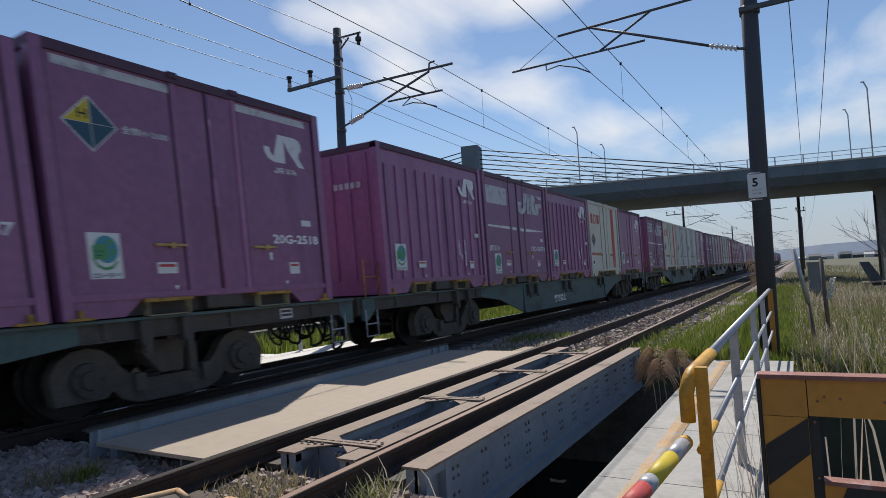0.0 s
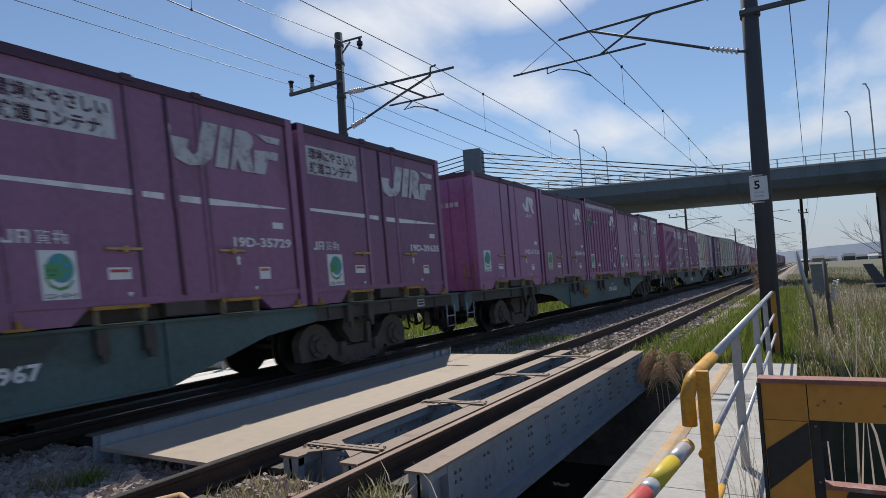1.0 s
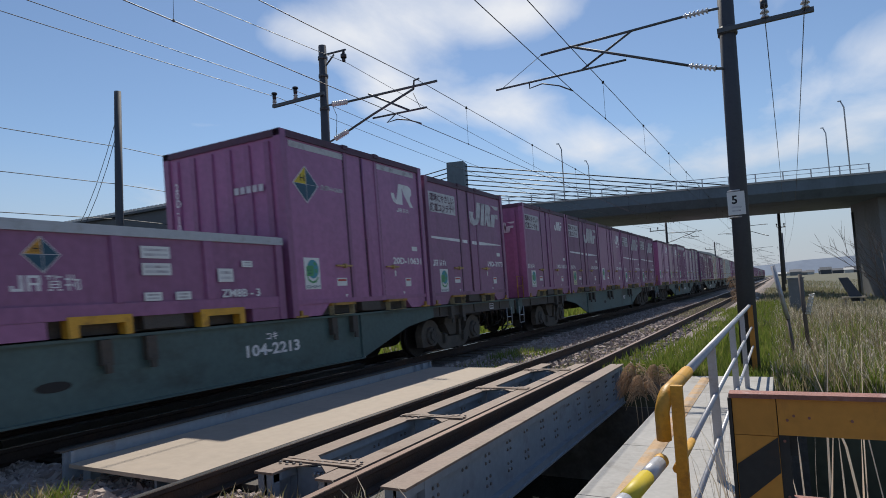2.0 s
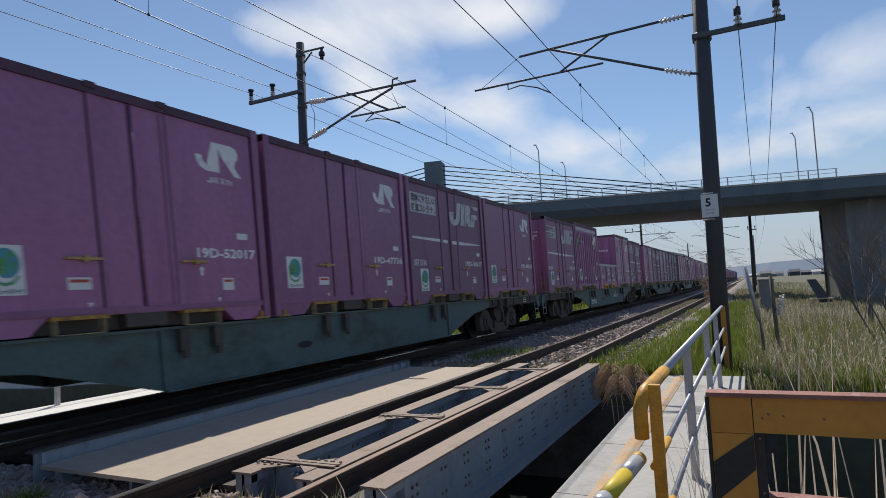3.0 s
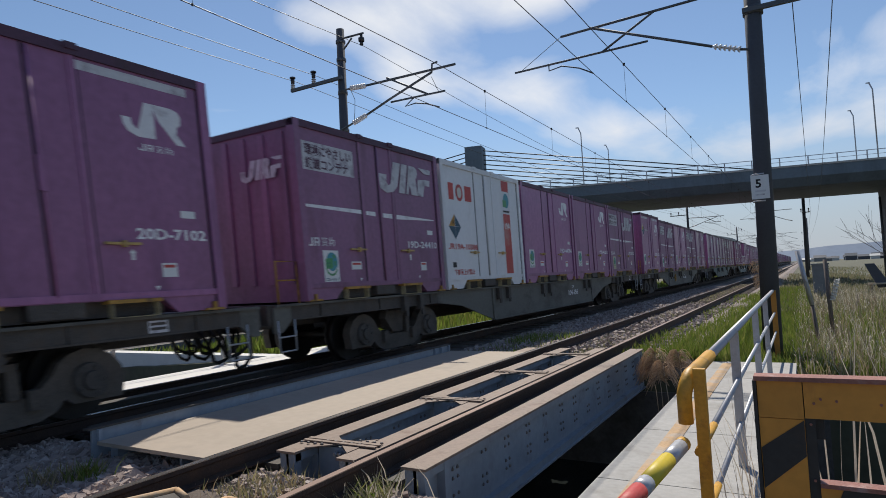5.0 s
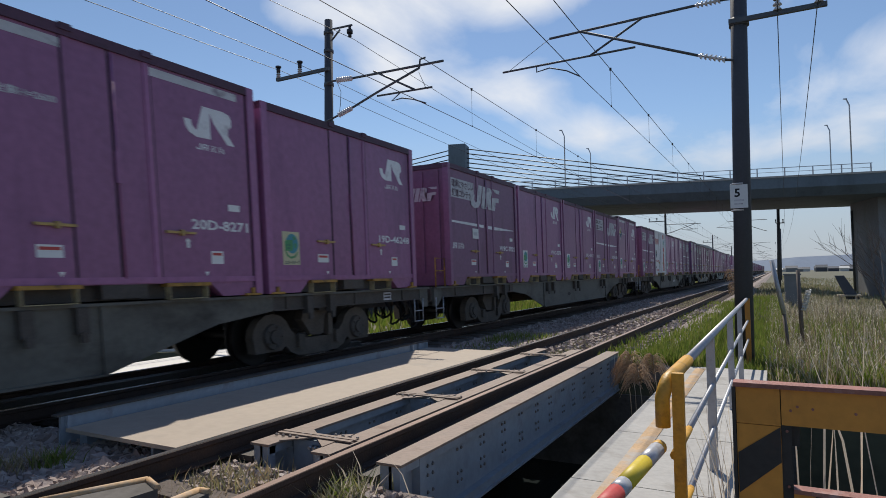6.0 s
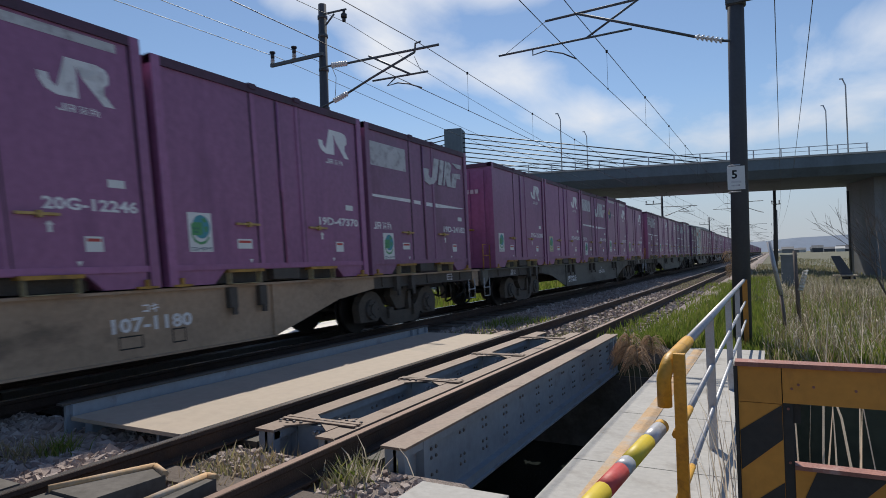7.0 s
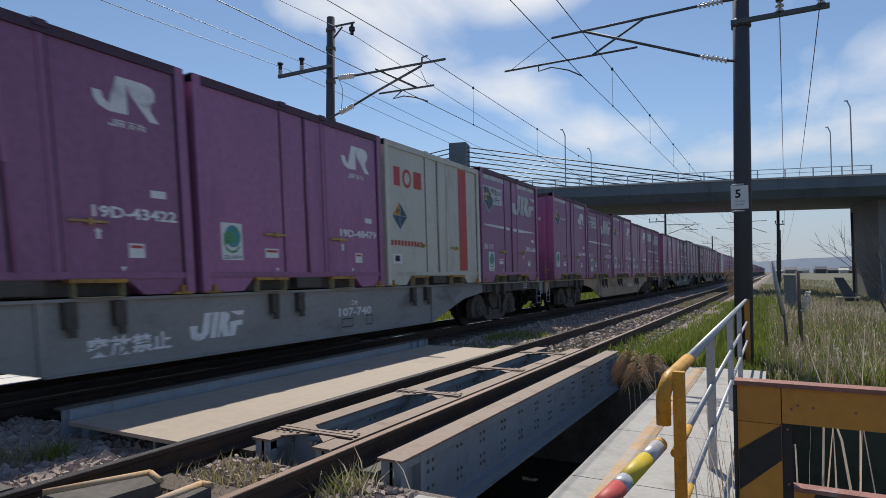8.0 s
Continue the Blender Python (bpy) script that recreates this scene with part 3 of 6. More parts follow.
def barrier():
    b = empty("guard_barrier")
    tagged(b, "orange and black steel barrier frame with rusty edges", "barrier")
    y0, y1 = 2.43, 2.46
    def slab(name, x0, x1, z0, z1, m, dy=0.0):
        part(name, boxes((x0, x1, y0 - dy, y1, z0, z1), bevel=0.003, name=name, mat=m), None, b)
    slab("left_plate", 3.068, 3.204, -0.3, 0.668, BARRIER_ORANGE)
    slab("corner_plate", 3.068, 3.204, 0.67, 0.797, BARRIER_ORANGE)
    slab("top_plate", 3.207, 4.9, 0.674, 0.797, BARRIER_ORANGE)
    slab("bottom_plate", 3.236, 4.9, -0.3, 0.452, BARRIER_ORANGE)
    slab("right_plate", 4.7, 4.9, 0.452, 0.674, BARRIER_ORANGE)
    part("back_strip", boxes((3.075, 3.26, y1 + 0.001, y1 + 0.006, 0.60, 0.79), name="back_strip", mat=BARRIER_BLACK), None, b)
    slab("inner_jamb", 3.205, 3.236, -0.3, 0.673, BARRIER_BLACK, -0.006)
    part("top_edge", boxes((3.06, 4.9, y0 - 0.015, y1 + 0.03, 0.797, 0.812), bevel=0.004, name="top_edge", mat=BARRIER_EDGE), None, b, "rusty pinkish-red top edge")
    part("sill_edge", boxes((3.236, 4.7, y0 - 0.015, y1 + 0.01, 0.452, 0.466), bevel=0.003, name="sill_edge", mat=BARRIER_EDGE), None, b)
    part("side_edge", boxes((3.055, 3.066, y0 - 0.01, y1 + 0.03, -0.3, 0.796), bevel=0.003, name="side_edge", mat=BARRIER_BLACK), None, b)
    bm = bmesh.new()
    for poly in (((3.07, 0.567), (3.203, 0.667), (3.203, 0.548), (3.07, 0.428)), ((3.07, 0.29), (3.203, 0.40), (3.203, 0.27), (3.07, 0.15)),
                 ((3.30, 0.449), (3.50, 0.449), (3.36, 0.30), (3.24, 0.30)), ((3.75, 0.449), (3.95, 0.449), (3.81, 0.30), (3.61, 0.30))):
        bm.faces.new([bm.verts.new((px, y0 - 0.0025, pz)) for px, pz in poly])
    part("black_band", bm, BARRIER_BLACK, b, "faded black diagonal bands")
    for px, pz in ((3.222, 0.655), (3.222, 0.47), (3.30, 0.735), (3.42, 0.73), (3.255, 0.74), (3.235, 0.725)):
        bm = bmesh.new()
        tube(bm, (px, y0 - 0.004, pz), (px, y0 + 0.002, pz), 0.0045, seg=8)
        part("bolt", bm, BARRIER_EDGE, b)


barrier()


# ---- level crossing panels and concrete edges ----
def crossing():
    def slab(x0, x1, y0, y1, z0, z1, m, label):
        return tagged(new("crossing_panel", boxes((x0, x1, y0, y1, z0, z1), bevel=0.012, name="crossing_panel", mat=m)), label, "panel", "crossing panels", "structure")
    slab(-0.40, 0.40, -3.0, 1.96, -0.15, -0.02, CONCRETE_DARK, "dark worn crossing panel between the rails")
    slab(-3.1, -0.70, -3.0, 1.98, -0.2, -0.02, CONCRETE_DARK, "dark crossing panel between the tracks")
    for pts in (((-0.40, 1.965), (-0.18, 2.47), (0.02, 2.40), (-0.02, 1.965)), ((0.28, 2.0), (0.26, 2.48), (0.35, 2.48), (0.40, 2.0))):
        bm = bmesh.new()
        lo, hi = [bm.verts.new((*q, -0.16)) for q in pts], [bm.verts.new((*q, -0.005)) for q in pts]
        bm.faces.new(lo[::-1]), bm.faces.new(hi)
        for k in range(4):
            bm.faces.new((lo[k], lo[(k + 1) % 4], hi[(k + 1) % 4], hi[k]))
        ob = part("crossing_panel", bm, CONCRETE_DARK, bevel=0.01)
        tagged(ob, "dark tapered end piece of a crossing panel", "panel", "crossing panels", "structure")
        (ax, ay), (bx, by) = pts[0], pts[1]
        bm = bmesh.new()
        tube(bm, (ax + 0.015, ay, 0.0), (bx + 0.015, by, 0.0), 0.022, seg=6)
        tube(bm, (bx + 0.015, by, 0.0), (pts[2][0], pts[2][1], 0.0), 0.02, seg=6)
        part("edge_strip", bm, RUST_STRIP, ob, "weathered tan edge strip")
    slab(0.72, 4.5, -3.0, 1.7, -0.3, -0.06, ASPHALT, "worn asphalt at the crossing")
    slab(1.25, 1.82, 1.75, 3.27, -0.7, -0.15, CONCRETE, "pale concrete block at the girder end")
    for x0, x1, y0, y1 in ((-0.385, -0.12, 1.6, 2.0), (-2.4, -0.72, 1.72, 1.96)):
        tagged(new("paint_line", boxes((x0, x1, y0, y1, -0.03, -0.026), name="paint_line", mat=YELLOW)), "worn yellow line painted on the crossing panel", "line", kind="structure")
    tagged(new("road", boxes((-30, -5.2, -3.0, 1.9, -0.3, -0.06), (-5.2, 30, -9, -3.0, -0.3, -0.06), (4.5, 30, -3.0, 1.7, -0.3, -0.06), name="road", mat=ASPHALT)), "worn asphalt road leading over the railway", "road", kind="structure")


crossing()


# ---- far side of the canal bridge ----
def far_ledge():
    tagged(new("canal_ledge", boxes((-5.8, -4.8, 2.6, 11.6, -0.35, -0.1), bevel=0.01, name="canal_ledge", mat=WHITE_LEDGE)), "bright white concrete ledge beside the far track", "ledge", kind="structure")
    tagged(new("canal_bank", boxes((-40, -5.6, 10.2, 10.6, -1.9, -0.35), bevel=0.01, name="canal_bank", mat=WHITE_LEDGE)), "pale concrete canal bank", "bank", kind="structure")
    h = empty("ledge_railing")
    tagged(h, "low white pipe railing on the ledge", "railing")
    for y in (3.4, 5.4, 7.4, 9.4, 11.4):
        bm = bmesh.new()
        box(bm, -5.72, -5.66, y, y + 0.05, -0.1, 0.42)
        part("post", bm, GALV, h)
    bm = bmesh.new()
    tube(bm, (-5.69, 2.7, 0.42), (-5.69, 11.5, 0.42), 0.022, seg=8)
    part("rail", bm, WHITE_LEDGE, h)


far_ledge()

# ---- the container train ----
SPEED, FRONT, PITCH, STEP = 24.145, 6.622, 20.4, 3.83
MOVERS = []          # thing and its place along the track at the start
CACHE = {}


def cached(key, make):
    if key not in CACHE:
        CACHE[key] = make()
    return CACHE[key]


LETTERING = []       # lettering still to be drawn: mesh, words, size, width


def text_mesh(body, size, mat, width=None):
    """Flat lettering in the y-z plane, starting at the origin and facing +x; drawn by write_lettering()."""
    me = dress(bpy.data.meshes.new("lettering"), mat)
    LETTERING.append((me, body, size, width))
    return me


def write_lettering():
    made = []
    for me, body, size, width in LETTERING:
        cu = bpy.data.curves.new("lettering", "FONT")
        cu.body, cu.size, cu.extrude, cu.resolution_u, cu.offset = body, size, 0.0, 2, size * 0.03
        cu.space_line = 0.78
        made.append((new("lettering", cu), me, width))
    graph = bpy.context.evaluated_depsgraph_get()
    for ob, me, width in made:
        tmp = bpy.data.meshes.new_from_object(ob.evaluated_get(graph))
        bm = bmesh.new()
        bm.from_mesh(tmp)
        xs = [v.co.x for v in bm.verts]
        x0 = min(xs) if xs else 0.0
        k = width / (max(xs) - x0) if width and xs else 1.0
        for v in bm.verts:
            v.co = Vector((0.0, (v.co.x - x0) * k, v.co.y))
        for f in bm.faces:
            f.material_index = 0
        bm.to_mesh(me)
        bm.free()
        bpy.data.meshes.remove(tmp)
    for ob, me, width in made:
        cu = ob.data
        bpy.data.objects.remove(ob)
        bpy.data.curves.remove(cu)


def flat(polys, x, mats, name="marking"):
    """Thin paint or label shapes: each a list of (y, z), with a material index."""
    bm = bmesh.new()
    for poly, mi in polys:
        f = bm.faces.new([bm.verts.new((x + 0.0012 * mi, y, z)) for y, z in poly])
        f.material_index = mi
    bmesh.ops.triangulate(bm, faces=bm.faces)
    for f in bm.faces:
        if f.normal.x < 0:
            f.normal_flip()
    me = bpy.data.meshes.new(name)
    bm.to_mesh(me)
    bm.free()
    return dress(me, mats)


def rect(y0, y1, z0, z1):
    return [(y0, z0), (y1, z0), (y1, z1), (y0, z1)]


def disc(cy, cz, r, n=18, ry=None):
    return [(cy + (ry or r) * math.cos(2 * math.pi * i / n), cz + r * math.sin(2 * math.pi * i / n)) for i in range(n)]


def hook_emblem(x, y0, z0, w, h, mat):
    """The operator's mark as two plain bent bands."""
    j = [(0.0, 0.54), (0.14, 0.54), (0.16, 0.38), (0.24, 0.26), (0.38, 0.26), (0.38, 1.0), (0.82, 1.0), (0.95, 0.94), (1.0, 0.80), (0.99, 0.60), (0.92, 0.50), (0.84, 0.46),
         (1.05, 0.02), (0.89, 0.02), (0.60, 0.58), (0.76, 0.58), (0.85, 0.64), (0.86, 0.77), (0.80, 0.85), (0.53, 0.85), (0.53, 0.08), (0.24, 0.07), (0.09, 0.17), (0.02, 0.34)]
    return flat([([(y0 + a * w, z0 + b * h) for a, b in j], 0)], x, [mat], "emblem")


def block_emblem(x, y0, z0, w, h, mat):
    """A big mark of slanted bands cut by two thin lines."""
    def s(a, b):
        return (y0 + a * w, z0 + b * h)
    polys = [[(0.0, 0.56), (0.14, 0.56), (0.12, 0.36), (0.16, 0.24), (0.2, 0.3), (0.27, 1.0), (0.40, 1.0), (0.32, 0.25), (0.24, 0.06), (0.12, 0.0), (0.02, 0.12)],
             [(0.42, 1.0), (0.53, 1.0), (0.45, 0.06), (0.34, 0.06)],
             [(0.555, 1.0), (0.66, 1.0), (0.71, 0.92), (0.72, 0.78), (0.69, 0.62), (0.64, 0.55), (0.70, 0.06), (0.58, 0.06), (0.55, 0.35), (0.52, 0.06), (0.475, 0.06)],
             [(0.74, 1.0), (1.0, 1.0), (0.985, 0.84), (0.865, 0.84)],
             [(0.72, 0.60), (0.88, 0.64), (0.97, 0.64), (0.955, 0.44), (0.85, 0.44), (0.81, 0.06), (0.70, 0.06)]]
    return flat([([s(a, b) for a, b in p], 0) for p in polys], x, [mat], "emblem")


def name_bars(x, y0, z0, w, h, mat):
    """A line of writing kept as plain bars: two bent strokes and two dense blocks."""
    u = w / 4
    def at(k, *quads):
        return [rect(y0 + u * (k + a), y0 + u * (k + b), z0 + h * c, z0 + h * d) for a, b, c, d in quads]
    out = at(0, (0.0, 0.55, 0.0, 0.17), (0.5, 0.72, 0.0, 0.95), (0.0, 0.18, 0.17, 0.34))
    out += at(0.9, (0.0, 0.2, 0.0, 0.95), (0.2, 0.75, 0.8, 0.95), (0.58, 0.78, 0.45, 0.8), (0.2, 0.75, 0.36, 0.5), (0.5, 0.72, 0.0, 0.36))
    out += at(2.0, (0.0, 0.34, 0.86, 0.95), (0.1, 0.2, 0.68, 0.86), (0.46, 0.56, 0.68, 0.98), (0.56, 0.88, 0.8, 0.9), (0.14, 0.24, 0.16, 0.62), (0.66, 0.76, 0.16, 0.62),
              (0.24, 0.66, 0.54, 0.62), (0.24, 0.66, 0.35, 0.43), (0.24, 0.66, 0.16, 0.24), (0.05, 0.3, 0.0, 0.1), (0.6, 0.85, 0.0, 0.1))
    out += at(3.05, (0.16, 0.27, 0.0, 1.0), (0.0, 0.4, 0.66, 0.76), (0.0, 0.4, 0.3, 0.4), (0.46, 0.56, 0.62, 1.0), (0.5, 0.92, 0.62, 0.72), (0.82, 0.92, 0.05, 0.62),
              (0.64, 0.72, 0.1, 0.62), (0.48, 0.56, 0.2, 0.5), (0.7, 0.84, 0.0, 0.1))
    return flat([(p, 0) for p in out], x, [mat], "name_marking")


def eco_label(x, y0, z1, w, h, sheet):
    """A white sheet with a round globe, a small green square block before it and a leaf curve below."""
    def c(a, b):
        return (y0 + w * a, z1 - h * b)
    ring = [c(0.55 + 0.37 * math.cos(t), 0.36 - 0.30 * math.sin(t)) for t in (2 * math.pi * i / 24 for i in range(24))]
    swoosh = [c(0.10, 0.56), c(0.16, 0.55), c(0.26, 0.68), c(0.45, 0.755), c(0.66, 0.72), c(0.84, 0.60), c(0.88, 0.62), c(0.70, 0.78), c(0.46, 0.82), c(0.22, 0.74)]
    polys = [(rect(y0, y0 + w, z1 - h, z1), 0), (ring, 1), (rect(y0 + w * 0.12, y0 + w * 0.52, z1 - h * 0.58, z1 - h * 0.30), 2),
             ([c(0.52, 0.58), c(0.60, 0.52), c(0.60, 0.25), c(0.52, 0.30)], 2), ([c(0.12, 0.30), c(0.22, 0.25), c(0.60, 0.25), c(0.52, 0.30)], 2),
             (swoosh, 2), ([c(0.58, 0.16), c(0.72, 0.12), c(0.80, 0.22), (y0 + w * 0.66, z1 - h * 0.26)], 2), ([c(0.66, 0.36), c(0.82, 0.34), c(0.80, 0.48), c(0.70, 0.50)], 2),
             (rect(y0 + w * 0.20, y0 + w * 0.25, z1 - h * 0.43, z1 - h * 0.38), 3), (rect(y0 + w * 0.37, y0 + w * 0.42, z1 - h * 0.43, z1 - h * 0.38), 3), (rect(y0 + w * 0.23, y0 + w * 0.40, z1 - h * 0.51, z1 - h * 0.485), 3)]
    return flat(polys, x, [sheet, LABEL_BLUE, LABEL_GREEN, SIGN_BLUE], "eco_label")


def diamond_sign(x, cy, cz, r, yellow):
    def tri(a, b):
        return [(cy + a[0], cz + a[1]), (cy + b[0], cz + b[1]), (cy, cz)]
    n, e, s, w = (0, r), (r, 0), (0, -r), (-r, 0)
    k = 0.94
    sc = lambda p: (p[0] * k, p[1] * k)
    polys = [([(cy + a, cz + b) for a, b in (n, w, s, e)], 0), (tri(sc(n), sc(w)), 1), (tri(sc(w), sc(s)), 2), (tri(sc(s), sc(e)), 2), (tri(sc(e), sc(n)), 2)]
    polys += [([(cy, cz + r), (cy + 0.008, cz + r), (cy + 0.008, cz - r), (cy, cz - r)], 4), ([(cy - r, cz), (cy - r, cz + 0.006), (cy + r, cz + 0.006), (cy + r, cz)], 4)]
    polys += [(rect(cy - r * 0.43, cy - r * 0.36, cz + r * 0.14, cz + r * 0.50), 3), (rect(cy - r * 0.16, cy - r * 0.09, cz + r * 0.14, cz + r * 0.50), 3), (rect(cy - r * 0.36, cy - r * 0.16, cz + r * 0.29, cz + r * 0.35), 3)]
    return flat(polys, x, [WHITE_PAINT, yellow, SIGN_BLUE, BLACK, GREY_PAINT], "height_sign")


L = 3.715


def shell_mesh(height, mat):
    bm = bmesh.new()
    f = 1.195
    poly = [(0.03, 0.0), (0.62, 0.0), (0.8, 0.16), (2.92, 0.16), (3.1, 0.0), (L - 0.03, 0.0), (L - 0.03, height - 0.05), (0.03, height - 0.05)]
    side_plate(bm, poly, -f, f)
    return dress(finish(bm, "shell"), mat)


def post_mesh(height, mat):
    return boxes((-0.0625, 0.0625, 0.0, 0.11, 0.0, height - 0.002), bevel=0.008, name="corner_post", mat=mat)


def top_frame_mesh(height, mat):
    bm = bmesh.new()
    for s in (-1, 1):
        box(bm, min(s * 1.14, s * 1.222), max(s * 1.14, s * 1.222), 0.0, L, height - 0.10, height)
    box(bm, -1.14, 1.14, 0.0, 0.09, height - 0.1, height - 0.004)
    box(bm, -1.14, 1.14, L - 0.09, L, height - 0.1, height - 0.004)
    return dress(finish(bm, "top_frame", 0.008), mat)


def rail_mesh(mat):
    return boxes((1.14, 1.211, 0.11, L - 0.11, 0.17, 0.235), bevel=0.008, name="bottom_rail", mat=mat)


def door_post_mesh(height, mat):
    return boxes((1.19, 1.207, -0.035, 0.035, 0.2, height - 0.1), bevel=0.006, name="door_post", mat=mat)


def roof_lug_mesh(height, mat):
    return boxes((1.05, 1.236, -0.06, 0.06, height - 0.05, height + 0.014), bevel=0.008, name="roof_lug", mat=mat)


def rib_mesh(height, mat):
    return boxes((1.19, 1.222, -0.05, 0.05, 0.24, height - 0.34), bevel=0.012, name="rib", mat=mat)


def roof_rib_mesh(height, mat):
    return boxes((-1.12, 1.12, -0.14, 0.14, height - 0.05, height + 0.03), bevel=0.012, name="roof_rib", mat=mat)


def end_rib_mesh(height, mat):
    return boxes((-0.05, 0.05, 0.0, 0.03, 0.25, height - 0.15), bevel=0.008, name="end_rib", mat=mat)


def container_body(c, height, ribs, paint, frame_paint, near):
    key = (height, paint.name)
    part("shell", cached(("shell", *key), lambda: shell_mesh(height, paint)), None, c)
    part("top_frame", cached(("top", *key), lambda: top_frame_mesh(height, frame_paint)), None, c, "darker worn top frame")
    part("bottom_rail", cached(("brail", *key), lambda: rail_mesh(paint)), None, c)
    for x in (-1.1625, 1.1625):
        for y in (0.0, L - 0.11):
            part("corner_post", cached(("post", *key), lambda: post_mesh(height, paint)), None, c).location = (x, y, 0)
    if ribs:
        for i in range(11):
            part("rib", cached(("rib", *key), lambda: rib_mesh(height, paint)), None, c).location.y = 0.24 + i * (L - 0.48) / 10
        for i in range(5):
            part("roof_rib", cached(("rrib", *key), lambda: roof_rib_mesh(height, frame_paint)), None, c).location.y = 0.3 + i * 0.77
    else:
        for y in (1.42, 2.24):
            part("door_post", cached(("dpost", *key), lambda: door_post_mesh(height, paint)), None, c).location.y = y
            for o in ((-0.045,) if y < 1.8 else (0.045,)):
                part("door_seal", cached(("seal", height), lambda: boxes((1.19, 1.1975, -0.011, 0.011, 0.2, height - 0.1), name="door_seal", mat=BLACK)), None, c, "dark door seal").location.y = y + o
            part("roof_lug", cached(("lug", *key), lambda: roof_lug_mesh(height, frame_paint)), None, c).location.y = y
        part("door_seal", cached(("seal", height), lambda: boxes((1.19, 1.1975, -0.011, 0.011, 0.2, height - 0.1), name="door_seal", mat=BLACK)), None, c, "dark door seal").location.y = 1.83
    for y in (0.118, L - 0.118):
        part("edge_seam", cached(("edge", height), lambda: boxes((1.19, 1.1972, -0.014, 0.014, 0.0, height - 0.1), name="edge_seam", mat=BLACK)), None, c, "dark seam").location.y = y
    if near:
        for i in range(6):
            part("end_rib", cached(("erib", *key), lambda: end_rib_mesh(height, paint)), None, c).location = (-0.95 + i * 0.38, 0, 0)


def bar_mesh(y, height, mat):
    bm = bmesh.new()
    tube(bm, (1.205, y, 0.22), (1.205, y, height - 0.12), 0.014, seg=6)
    box(bm, 1.195, 1.225, y - 0.03, y + 0.03, 1.18, 1.5)
    return dress(finish(bm, "lock_bar"), [mat])


def handle_mesh():
    bm = bmesh.new()
    box(bm, 1.2, 1.232, -0.19, -0.01, 0.712, 0.738)
    box(bm, 1.2, 1.232, 0.03, 0.19, 0.712, 0.738)
    box(bm, 1.2, 1.245, -0.01, 0.03, 0.69, 0.755)
    return dress(finish(bm, "handle", 0.004), DUSTY_YELLOW)


def pocket_mesh():
    bm = bmesh.new()
    box(bm, 1.12, 1.240, -0.04, 0.54, 0.130, 0.168)
    return dress(finish(bm, "fork_pocket", 0.003), DIRTY_YELLOW)


def pocket_rim_mesh():
    """A thin pale line round the mouth of the pocket, and its dark inside."""
    bm = bmesh.new()
    for y0, y1, z0, z1 in ((0.0, 0.008, -0.004, 0.130), (0.492, 0.5, -0.004, 0.130), (0.0, 0.5, -0.012, -0.004)):
        box(bm, 1.14, 1.232, y0, y1, z0, z1)
    return dress(finish(bm, "pocket_rim"), DUSTY_EDGE)


def foot_mesh():
    bm = bmesh.new()
    box(bm, 1.12, 1.238, -0.12, 0.12, -0.006, 0.02)
    box(bm, 1.2, 1.236, -0.02, 0.02, 0.02, 0.09)
    return dress(finish(bm, "corner_foot", 0.003), DIRTY_YELLOW)


def underframe_mesh():
    bm = bmesh.new()
    box(bm, -1.08, 1.08, 0.7, 3.0, 0.0, 0.16)
    box(bm, 1.05, 1.2, 1.6, 2.1, 0.02, 0.16)
    return dress(finish(bm, "underframe"), GRIME_AND_SHADE)


SLOGAN = ("環境にやさしい", "鉄道コンテナ")


